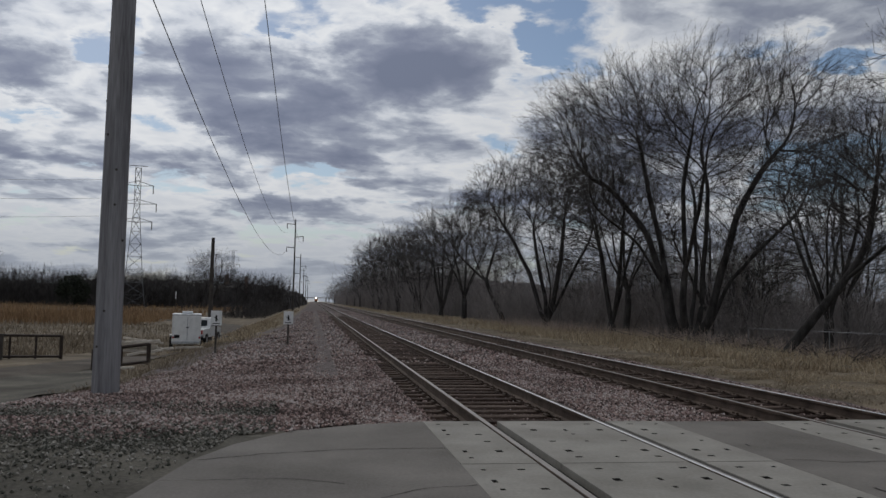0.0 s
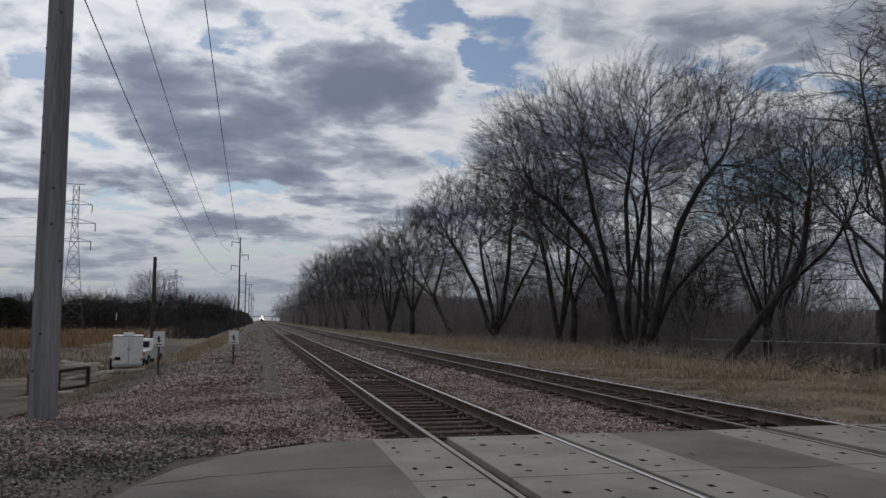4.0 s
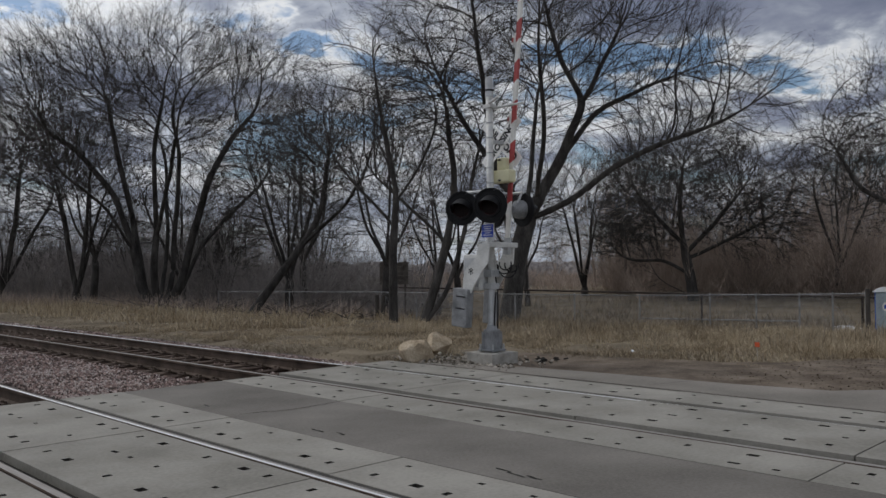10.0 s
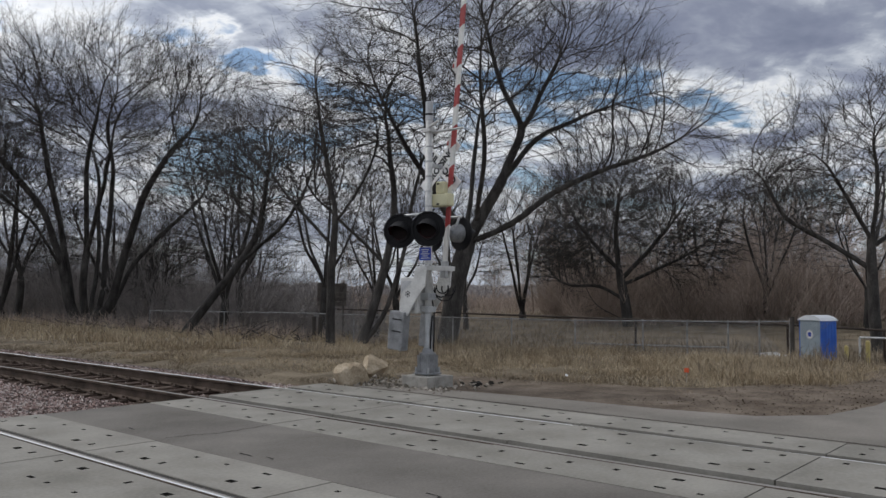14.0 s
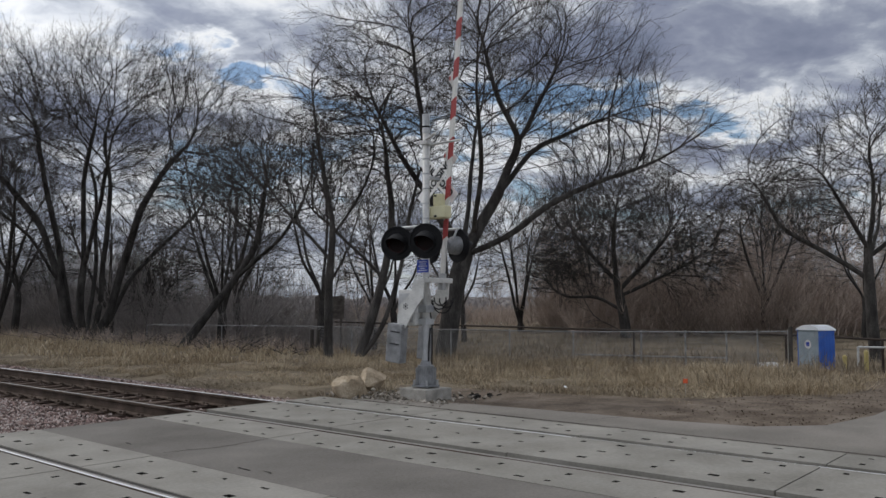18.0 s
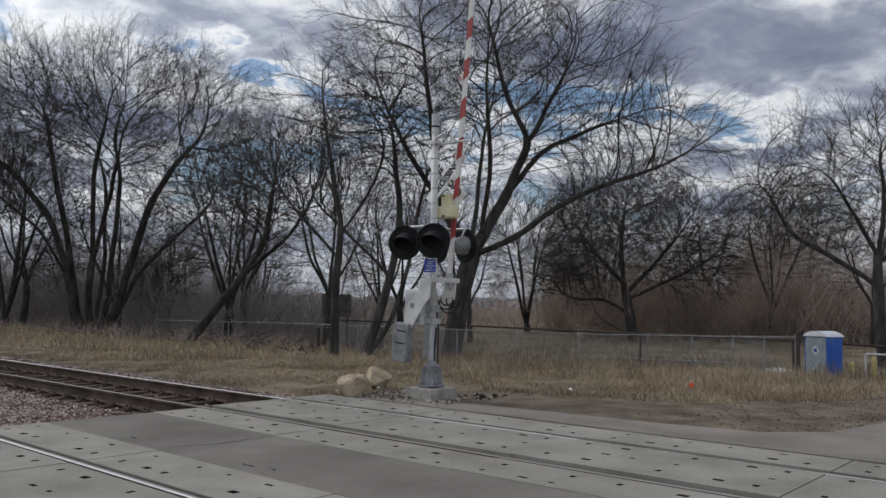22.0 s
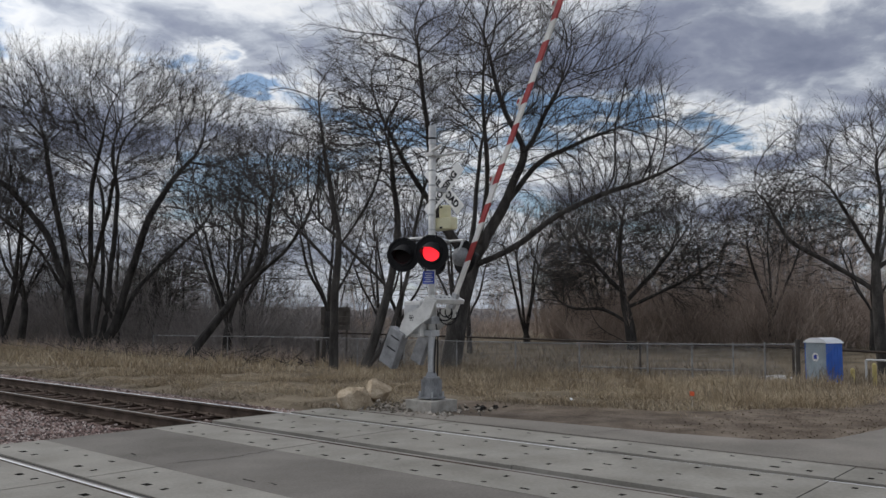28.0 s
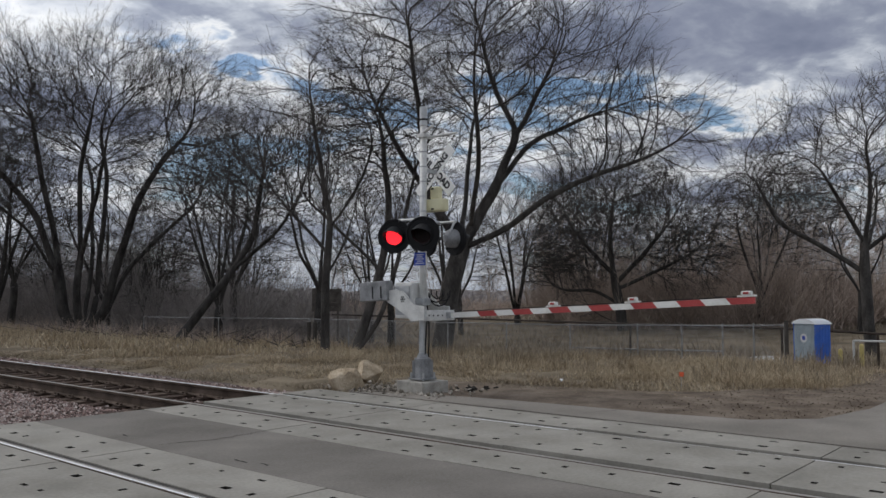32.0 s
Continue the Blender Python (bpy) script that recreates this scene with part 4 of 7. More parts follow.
make_tree(19.8, 22.0, 24, [[(0, 0, -0.5), (0, 0, 2), (0.1, 0, 5), (-0.3, 0.2, 8), (-0.6, 0.2, 10.4)], [(0.05, 0, 3.6), (-1.6, 0.5, 5.2), (-2.8, 0.8, 7.0)], [(0.1, 0, 4.6), (1.4, -0.6, 6.4), (2.0, -0.8, 8.4)]],
          [((-0.5, 0, 7.8), (2.7, 2.4, 3.4), 1)], 2600, "slim straight bare tree by the fence", rbase=0.175, rtip=0.010, twig=1.25, many=0.75, rt=0.0066, kill=0.44, step=0.33, inertia=1.3, twigs=6, fine=0)
make_tree(21.6, 22.4, 25, [[(0, 0, -0.5), (0.4, 0, 1.2), (1.1, 0, 3.4), (1.3, 0.2, 6), (0.8, 0.3, 9)], [(0.0, 0, -0.3), (0.9, -0.2, 1), (1.7, -0.3, 3.2), (2.2, -0.4, 6), (2.8, -0.4, 8.5)], [(1.1, 0, 3.2), (-0.8, 0.6, 5), (-2.6, 0.9, 6.4)]],
          [((0.8, 0, 8.0), (3.4, 2.6, 3.0), 1)], 3200, "bare tree with two leaning stems by the fence", rbase=0.23, rtip=0.010, twig=1.25, many=0.75, rt=0.0066, kill=0.44, step=0.33, inertia=1.3, twigs=6, fine=0)
make_tree(20.6, 33.5, 26, [[(0, 0, -0.4), (1.2, 0, 1.4), (2.6, 0.2, 3.3), (3.6, 0.3, 5.2), (3.9, 0.4, 8)], [(2.6, 0.2, 3.3), (4.6, -0.3, 5.0), (6.0, -0.4, 7.4)]],
          [((4.0, 0, 8), (3.6, 3, 3.4), 1)], 3200, "bare tree with a strongly leaning trunk", rbase=0.22, rtip=0.011, twig=1.3, many=0.85, rt=0.0078, kill=0.46, step=0.36, inertia=1.3, twigs=6, fine=0)
make_tree(46.2, 9.8, 27, [[(0, 0, -0.4), (0, 0, 3), (-0.2, 0, 6), (0.2, 0, 9), (0, 0, 11.6)], [(0, 0, 4.4), (-2.2, 0.2, 5.8), (-4.4, 0.4, 7.2), (-5.4, 0.5, 9.6), (-6.8, 0.6, 11.4)], [(-0.1, 0, 5.5), (2.4, 0.6, 7.6), (4.2, 1, 10.4)],
                           [(-0.2, 0, 6), (-1.8, -0.8, 9), (-2.6, -1.2, 10.6)], [(0, 0, 5), (0.4, 2.4, 7.4), (0.6, 4, 9.8)]],
          [((0, 0, 9.6), (6.4, 5, 4.4), 3), ((-4.4, 0, 8.8), (3.4, 3, 2.8), 1.2)], 5200, "bare tree with a low sweeping limb beyond the fence", rbase=0.32, rtip=0.014, twig=1.4, many=0.95, rt=0.0095, kill=0.5, step=0.40, inertia=1.2, twigs=7, fine=0)
make_tree(58.0, 30.0, 28, [[(0, 0, -0.4), (-0.3, 0, 2), (-0.8, 0, 4.6), (-0.9, 0, 8), (-0.6, 0, 11)], [(-0.3, 0, 2.2), (-2.6, 0.4, 3.4), (-4.6, 0.6, 3.2), (-6.4, 0.6, 4.4)], [(-0.8, 0, 4.4), (-3, 0.5, 7), (-4.8, 0.6, 9.4)], [(-0.6, 0, 3.6), (1.6, -0.5, 6), (4.0, -0.6, 8.8)], [(-0.6, 0, 3.4), (2.4, 0.5, 4.8), (5.2, 0.6, 6.2)], [(-0.3, 0, 0.6), (-2.4, -0.4, 1.6), (-3.4, -0.4, 3.6)]],
          [((-0.2, 0, 8.8), (7.0, 5.0, 5.2), 3), ((-4.6, 0, 5.4), (3.4, 3, 2.6), 1), ((4.6, 0, 6.2), (3.2, 3, 3.0), 1)], 7500, "low broad dark bare tree beyond the path", rbase=0.44, rtip=0.017, twig=1.6, many=1.15, rt=0.0135, kill=0.48, step=0.40, inertia=1.1, twigs=7, fine=0)


# lighter trees for the rows behind
def vase_limbs(seed, k, h, w, fork=0.045):
    rng = random.Random(seed)
    f0 = h * fork
    out = [[(0, 0, -0.5), (0.1 * rng.random(), 0, f0)]]
    for j in range(k):
        a = 2 * math.pi * (j + rng.uniform(-0.3, 0.3)) / k
        c, s_, g = math.cos(a), math.sin(a), rng.uniform(0.5, 1.0)
        out.append([(0, 0, f0), (c * g * w * 0.12, s_ * g * w * 0.12, f0 + h * 0.11), (c * g * w * 0.36, s_ * g * w * 0.36, h * 0.42), (c * g * w * 0.7, s_ * g * w * 0.7, h * rng.uniform(0.62, 0.78))])
    return out


ROW = "tree row along the tracks"
DARKROW = "bare dark tree in a thick row along the tracks"
row_a = make_tree(23.0, 60.0, 31, vase_limbs(31, 5, 13.5, 5.2), [((0, 0, 8.6), (5.2, 5.0, 4.9), 1)], 2200, DARKROW, ROW, rbase=0.36, rtip=0.018, twig=1.8, many=1.0, rt=0.0125, kill=0.66, step=0.46, thin=3, inertia=1.25, twigs=7, fine=0)
row_b = make_tree(27.5, 40.0, 32, vase_limbs(32, 5, 12, 4.4, 0.17), [((0, 0, 7.6), (4.4, 4.4, 4.4), 1)], 1800, DARKROW, ROW, rbase=0.30, rtip=0.015, twig=1.7, many=0.6, rt=0.0095, kill=0.66, step=0.46, thin=3, inertia=1.25, twigs=7, fine=0)
row_c = make_tree(29.0, 33.0, 33, vase_limbs(33, 5, 12, 3.4, 0.24), [((0, 0, 7.8), (3.6, 3.6, 4.4), 1)], 1500, DARKROW, ROW, rbase=0.26, rtip=0.014, twig=1.7, many=0.55, rt=0.009, kill=0.66, step=0.46, thin=3, inertia=1.25, twigs=7, fine=0)
make_tree(20.5, 85.0, 34, [[(0, 0, -0.4), (-0.8, 0, 1.6), (-2.4, 0.2, 4.6), (-3.6, 0.3, 7.5)], [(-2.2, 0.2, 4.4), (-1.6, 0.8, 7), (-0.8, 1, 9.5)], [(-2.4, 0.2, 4.6), (-5, -0.2, 7), (-6.4, -0.4, 9)]],
          [((-3.0, 0, 9.2), (4.8, 4.2, 4.2), 1)], 2200, "bare tree with a trunk leaning towards the tracks", ROW, rbase=0.28, rtip=0.018, twig=1.4, many=1.0, rt=0.0145, kill=0.66, step=0.46, thin=3, inertia=1.2, twigs=6, fine=1)
rr = random.Random(8)
for src, x, y, sc in ((row_b, 18.2, 97, 1.2), (row_a, 17.5, 110, 1.15), (row_a, 16.8, 127, 1.22), (row_b, 17.5, 141, 1.35), (row_a, 16.2, 155, 1.3), (row_b, 16.0, 172, 1.5),
                      (row_a, 15.5, 190, 1.35), (row_b, 15.5, 212, 1.5), (row_b, 31.0, 60, 1.2), (row_c, 33.0, 46, 1.1), (row_c, 38.0, 38, 1.0), (row_c, 30.0, 28.5, 0.8), (row_c, 26.5, 66, 1.2),
                      (row_c, 50.0, 40, 0.9), (row_b, 66.0, 22, 1.05), (row_c, 72.0, 30, 1.15), (row_a, 84.0, 26, 1.15), (row_a, -28.0, 232, 1.25), (row_c, 62.0, 14, 0.9), (row_b, 60.0, 50, 1.25), (row_a, 62.0, 43, 0.95), (row_a, 69.0, 39, 1.05), (row_b, -95.0, 250, 1.35)):
    t = copy_thing(src, at(x, y, rr.uniform(0, 360)))
    sc *= 0.9 if y > 100 and x > 0 else 1.0
    t.scale = (sc, sc, sc * rr.uniform(0.92, 1.05))


# ---- thickets and far woods ----
def scatter_plants(name, label, kinds, spots, mat, seed, size):
    """Many plants joined in one mesh: kinds are lists of branch levels, spots (x, y) arrays."""
    rng = np.random.default_rng(seed)
    Vs, Fs, o = [], [], 0
    built = [joined_arrays(kd) for kd in kinds]
    for x, y in zip(*spots):
        V, F = built[rng.integers(len(built))]
        a, s = rng.uniform(0, 6.28), rng.uniform(*size)
        c, q = math.cos(a) * s, math.sin(a) * s
        W = np.stack([V[:, 0] * c - V[:, 1] * q + x, V[:, 0] * q + V[:, 1] * c + y, V[:, 2] * s * rng.uniform(0.85, 1.15) + float(land(x, y)) - 0.05], -1)
        Vs.append(W)
        Fs.append(F + o)
        o += len(V)
    ob = new(name, mesh_np(name, np.concatenate(Vs), np.concatenate(Fs), mat, True))
    return tagged(ob, label, "thicket", kind="stuff")


def shrub_kind(seed, n, h, r, lean=0.5, twigs=6, fine=0):
    """A tangle of arching stems, each with sprays of twigs."""
    rng = np.random.default_rng(seed)
    st = grow(seed, vase(n, lean, h, r, seed, 0.8), [dict(segs=3, wiggle=0.12, up=0.2, tip=0.3, sides=3, bend=0.4)])
    P = st[0][0]
    k = np.repeat(np.arange(n), 5)
    f = rng.integers(0, 3, len(k))
    a, b = P[k, f], P[k, f + 1]
    d = (b - a) / (np.linalg.norm(b - a, axis=1, keepdims=True) + 1e-9)
    return st + sprays(rng, a + (b - a) * rng.random((len(k), 1)), d, h * 0.42, r * 0.42, twigs, fine, 0.2)


def small_tree_kind(seed, h, r, w=0.34, rt=0.014, n=260, many=1.0, fine=0):
    w = h * w
    trunk, crown = tree_tubes(*colonise(seed, vase_limbs(seed, 4, h, w, 0.18), [((0, 0, h * 0.60), (w, w, h * 0.40), 1)], n, kill=0.9, step=0.55, inertia=1.2, rbase=r, rtip=r * 0.085), seed, 1.5, many, rt, r * 0.3, 3, 6, fine)
    return [p if len(p) == 4 else (p[0], p[1], 3) for p in trunk + crown]


def band(rng, n, x0, x1, y0, y1):
    return rng.uniform(x0, x1, n), rng.uniform(y0, y1, n)


def fan(rng, n, r0, r1, a0, a1):
    """Places between two distances and two bearings (degrees from +y towards +x) from the crossing."""
    r, a = rng.uniform(r0, r1, n), np.radians(rng.uniform(a0, a1, n))
    return r * np.sin(a), r * np.cos(a)


def fans_of(seed, *fans):
    rng = np.random.default_rng(seed)
    got = [fan(rng, *b) for b in fans]
    return np.concatenate([g[0] for g in got]), np.concatenate([g[1] for g in got])


def spots_of(seed, *bands):
    rng = np.random.default_rng(seed)
    got = [band(rng, *b) for b in bands]
    return np.concatenate([g[0] for g in got]), np.concatenate([g[1] for g in got])


SHRUBS = [shrub_kind(41, 9, 3.2, 0.032), shrub_kind(42, 7, 4.2, 0.036), shrub_kind(43, 11, 2.4, 0.028)]
TREELETS = [small_tree_kind(51, 9.0, 0.15), small_tree_kind(52, 11.0, 0.17), small_tree_kind(53, 7.5, 0.13)]
SLENDER = [small_tree_kind(54, 11.0, 0.13, 0.26, 0.017, 220, 1.3), small_tree_kind(55, 9.0, 0.12, 0.30, 0.017, 220, 1.3), small_tree_kind(56, 13.0, 0.15, 0.24, 0.018, 240, 1.3)]
scatter_plants("undergrowth", "tangled bare brown shrubs under the trees along the tracks", SHRUBS, spots_of(61, (60, 29, 44, 44, 76), (50, 18, 32, 70, 130), (26, 14, 26, 130, 230), (7, 28, 38, 28, 42)), THICKET, 62, (0.7, 1.35))
scatter_plants("undergrowth", "tangled reddish-brown thicket beyond the fence", SHRUBS, fans_of(63, (100, 76, 96, 57, 88), (34, 66, 78, 60, 76)), BRUSH, 64, (0.9, 1.9))
scatter_plants("far_woods", "dense slender brown winter trees beyond the fence", SLENDER, fans_of(65, (14, 84, 106, 55, 61), (7, 100, 130, 43, 55), (70, 76, 104, 61, 90)), BRUSH, 66, (0.66, 1.08))
scatter_plants("far_woods", "bare winter woods along the tracks far off", TREELETS, spots_of(67, (16, 14, 22, 225, 420), (8, 13, 20, 420, 800)), TWIG, 68, (1.2, 1.6))
scatter_plants("far_woods", "slender bare trees behind the tall ones along the tracks", SLENDER, spots_of(167, (18, 30, 50, 46, 80), (12, 22, 36, 76, 130)), TWIG, 168, (0.7, 1.1))
scatter_plants("far_woods", "bare winter woods across the field", TREELETS, spots_of(69, (22, -190, -40, 258, 275), (8, -40, -18, 262, 320), (6, -16, -9, 300, 420)), TWIG, 70, (0.75, 1.25))
scatter_plants("far_woods", "bare brush across the field", SHRUBS, spots_of(71, (30, -200, -50, 245, 262), (30, -60, -14, 180, 300), (20, -14, -8.0, 120, 300)), TWIG, 72, (0.5, 1.0))


def woods_mass(name, label, line, depth, height, mat, seed, cell=0.7, lumps=1.0):
    """A dense tangle of far branches, as one lumpy bank along a line of (x, y)."""
    rng = np.random.default_rng(seed)
    q = np.array(line, float)
    seg = np.linalg.norm(np.diff(q, axis=0), axis=1)
    s_ = np.concatenate([[0], np.cumsum(seg)])
    u = np.arange(0, s_[-1], cell)
    cx, cy = np.interp(u, s_, q[:, 0]), np.interp(u, s_, q[:, 1])
    tx, ty = np.gradient(cx), np.gradient(cy)
    ln = np.hypot(tx, ty)
    nx_, ny_ = -ty / ln, tx / ln
    v = np.linspace(-1, 1, 11)
    tall = np.interp(u, s_, np.broadcast_to(height, len(q)))
    lump = sum(a * np.sin(u * k + p) for a, k, p in ((0.08, 0.11, 1 + seed), (0.06, 0.29, 2), (0.04, 0.71, 4), (0.03, 1.6, 1)))
    prof = (1 - np.abs(v) ** 4)[None] * (1 + lumps * lump[:, None]) * tall[:, None]
    Z = prof * rng.uniform(0.75, 1.0, prof.shape)
    X = cx[:, None] + nx_[:, None] * v[None] * depth + rng.normal(0, 0.35, prof.shape)
    Y = cy[:, None] + ny_[:, None] * v[None] * depth + rng.normal(0, 0.35, prof.shape)
    Z = land(X, Y) - 0.3 + Z
    a, b = prof.shape
    i = np.arange(a * b).reshape(a, b)
    F = np.stack([i[:-1, :-1], i[1:, :-1], i[1:, 1:], i[:-1, 1:]], -1).reshape(-1, 4)
    ob = new(name, mesh_np(name, np.stack([X, Y, Z], -1).reshape(-1, 3), F, mat))
    return tagged(ob, label, "thicket", kind="stuff")


woods_mass("far_woods", "dense brown winter woods across the field", [(-260, 262), (-120, 266), (-60, 270), (-26, 262), (-14, 285), (-10, 340), (-9, 440)], 6, [8.5, 8.5, 8.5, 9.0, 7.5, 6.5, 6.0], TWIG, 3)
woods_mass("far_woods", "dense dark winter woods behind the trees along the tracks", [(54, 68), (46, 78), (38, 100), (32, 130), (26, 180), (23, 240), (22, 420)], 5, [3.2, 4.0, 6.0, 7.0, 8.0, 9.0, 9.0], THICKET, 4)
woods_mass("far_woods", "pale brown woods far beyond the fence", [(420, 60), (330, 170), (250, 240), (180, 300), (110, 330)], 8, 6.5, THICKET, 6, cell=1.5)
scatter_plants("far_woods", "thin bare trees far across the park", TREELETS, fans_of(365, (16, 130, 200, 42, 60)), THICKET, 366, (0.5, 1.0))
LIGHTBRUSH = material("pale_thicket", [(0.2, 0.16, 0.136), (0.33, 0.265, 0.226), (0.45, 0.37, 0.312)], 0.9, 7, 0.95, bump=1.0, bump_scale=5, space="World", stretch=(1, 1, 0.4))
woods_mass("far_woods", "dense brown winter woods beyond the fence", [(130, -30), (118, 10), (104, 36), (98, 50)], 6, 4.4, LIGHTBRUSH, 5, lumps=1.5)


def brushwood(name, label, spots, height, width, mat, seed, lean=0.25):
    """Dense stands of thin bare sticks."""
    rng = np.random.default_rng(seed)
    x, y = spots
    n = len(x)
    h = rng.uniform(height[0], height[1], n)
    z = land(x, y) - 0.05
    b = rng.normal(0, lean, (n, 2)) * h[:, None]
    P0 = np.stack([x, y, z], -1)
    P1 = P0 + np.stack([b[:, 0], b[:, 1], h], -1)
    D = (P1 - P0) / (np.linalg.norm(P1 - P0, axis=1, keepdims=True) + 1e-9)
    k = np.repeat(np.arange(n), 4)
    f = rng.uniform(0.2, 0.9, len(k))[:, None]
    S = P0[k] + (P1 - P0)[k] * f
    E = S + spread_from(rng, D[k], 0.6, 0.15) * (h[k, None] * (0.55 - 0.35 * f) * rng.uniform(0.5, 1.3, (len(k), 1)))
    V, F = joined_arrays([(P0, P1, width, 0), (S, E, width * 0.55, 0)])
    ob = new(name, mesh_np(name, V, F, mat))
    return tagged(ob, label, "brush", kind="stuff")


brushwood("brushwood", "dense dark bare brush under the trees along the tracks", spots_of(73, (2600, 30, 46, 42, 72), (3000, 21, 40, 70, 130)), (0.6, 4.6), 0.028, THICKET, 74, 0.8)
brushwood("brushwood", "tall dark bare saplings in the woods along the tracks", spots_of(173, (1500, 28, 52, 60, 110), (2600, 16, 30, 118, 240), (2600, 15, 26, 230, 600)), (4.5, 12.5), 0.040, THICKET, 174, 0.5)
brushwood("brushwood", "dense reddish-brown bare brush beyond the fence", fans_of(75, (5200, 76, 100, 57.5, 90), (2400, 66, 80, 59, 78)), (0.8, 5.4), 0.036, BRUSH, 76, 0.6)
brushwood("brushwood", "low pale brush far across the park", fans_of(275, (2200, 84, 150, 42, 58.5)), (0.5, 2.4), 0.04, BRUSH, 276, 0.4)
brushwood("brushwood", "dense brown bare brush across the field", spots_of(77, (7000, -200, -50, 250, 276), (3600, -60, -10, 254, 300)), (5.0, 12.5), 0.07, TWIG, 78, 0.35)
brushwood("brushwood", "low brown brush beside the tracks", spots_of(177, (1800, -15, -8.0, 130, 300)), (0.8, 3.2), 0.04, TWIG, 178, 0.4)


brushwood("fallen_branches", "fallen dead branches lying under the trees", spots_of(79, (150, 20.5, 24.5, 35, 47), (90, 19, 23, 24, 34)), (0.25, 0.9), 0.022, TWIG, 80, 2.2)


def build_evergreen(x, y, h, seed):
    t = thing("evergreen_tree", at(x, y), "dark rounded evergreen at the edge of the field", "tree")
    part("trunk", rod((0, 0, -0.2), (0, 0, h * 0.5), 0.25, 0.1), BARK, t)
    rng = np.random.default_rng(seed)
    n = 2600
    u = rng.normal(0, 1, (n, 3))
    u /= np.linalg.norm(u, axis=1, keepdims=True)
    r = (0.55 + 0.45 * rng.random((n, 1)) ** 0.5) * (1 + 0.18 * np.sin(u[:, :1] * 7) * np.sin(u[:, 1:2] * 6 + 1))
    c = u * r * np.array([h * 0.5, h * 0.5, h * 0.5]) + np.array([0, 0, h * 0.52])
    v = c[:, None] + rng.normal(0, 0.28, (n, 3, 3))
    ob = new("crown", mesh_np("crown", v.reshape(-1, 3), np.arange(n * 3).reshape(-1, 3), EVERGREEN))
    ob.parent = t


build_evergreen(-65.5, 236, 8.6, 81)


# ---- dry grass ----
def grass(name, label, spots, height, width, mat, seed, lean=0.5):
    rng = np.random.default_rng(seed)
    x, y = spots
    n = len(x)
    h = rng.uniform(height[0], height[1], n) * np.clip(0.72 + 0.30 * np.sin(x * 2.1 + 1) * np.sin(y * 1.7) + 0.28 * np.sin(x * 0.8 + y * 1.1 + 2) + 0.2 * np.sin(x * 4.3 - y * 3.7), 0.25, 1.4)
    a = rng.uniform(0, 6.28, n)
    tilt = rng.normal(0, lean, n)
    w = rng.uniform(width * 0.6, width * 1.4, n) / 2
    z = land(x, y) - 0.03
    ca, sa = np.cos(a), np.sin(a)
    b = rng.uniform(0, 6.28, n)
    dx, dy = np.cos(b) * tilt * h, np.sin(b) * tilt * h
    mx, my, mz = x + dx * 0.42, y + dy * 0.42, z + h * 0.6
    u = w * 0.75
    V = np.stack([np.stack([x - ca * w, y - sa * w, z], -1), np.stack([x + ca * w, y + sa * w, z], -1), np.stack([mx + ca * u, my + sa * u, mz], -1),
                  np.stack([mx - ca * u, my - sa * u, mz], -1), np.stack([x + dx, y + dy, z + h], -1)], 1)
    i = np.arange(n) * 5
    F = np.stack([np.stack([i, i + 1, i + 2], -1), np.stack([i, i + 2, i + 3], -1), np.stack([i + 3, i + 2, i + 4], -1)], 1).reshape(-1, 3)
    ob = new(name, mesh_np(name, V.reshape(-1, 3), F, mat))
    return tagged(ob, label, "grass", kind="stuff")


def clumped(rng, n, x0, x1, y0, y1, clumps, spread):
    cx, cy = rng.uniform(x0, x1, clumps), rng.uniform(y0, y1, clumps)
    k = rng.integers(0, clumps, n)
    return cx[k] + rng.normal(0, spread, n), cy[k] + rng.normal(0, spread, n)


def join(*pairs):
    return np.concatenate([p[0] for p in pairs]), np.concatenate([p[1] for p in pairs])


G = np.random.default_rng(91)
tall = join(clumped(G, 26000, 15.0, 22.5, 4.2, 9, 130, 0.34), clumped(G, 24000, 15.0, 23.2, 8, 22, 300, 0.42))
ok = (tall[1] > 3.9) & (tall[0] > 12.6)
grass("tall_dry_grass", "tall straw-coloured winter grass along the fence", (tall[0][ok], tall[1][ok]), (0.05, 0.38), 0.0095, STRAW, 92, 1.0)
weeds = clumped(G, 7000, 15.5, 23.2, 4.3, 20, 90, 0.22)
far_weeds = join(clumped(G, 11000, 24, 46, 3, 34, 520, 0.6), clumped(G, 5000, 44, 72, 3, 50, 380, 1.0))
grass("brown_weeds", "tangled brown dead weeds in the field beyond the fence", far_weeds, (0.15, 0.75), 0.032, SCRUB, 292, 0.6)
foot = join(clumped(G, 9000, 20.5, 30, 27, 52, 260, 0.7), clumped(G, 5000, 16, 24, 50, 80, 160, 0.8))
grass("brown_weeds", "tangled reddish-brown dead weeds at the foot of the trees", foot, (0.15, 1.0), 0.022, BRUSH, 392, 0.7)
grass("brown_weeds", "tangled brown dead weeds on both sides of the fence", weeds, (0.10, 0.62), 0.012, SCRUB, 192, 0.6)
shortg = join(clumped(G, 30000, 10.4, 15.5, 9.8, 26, 900, 0.4), clumped(G, 6000, 11.5, 16, 4.6, 10, 300, 0.3))
ok = (shortg[1] > 4.6) & (shortg[0] > 10.7) & ((shortg[1] > 9.6) | (shortg[0] > 12.2))
grass("short_dry_grass", "short flattened straw-coloured winter grass beside the tracks", (shortg[0][ok], shortg[1][ok]), (0.04, 0.20), 0.012, STRAW, 93, 0.9)
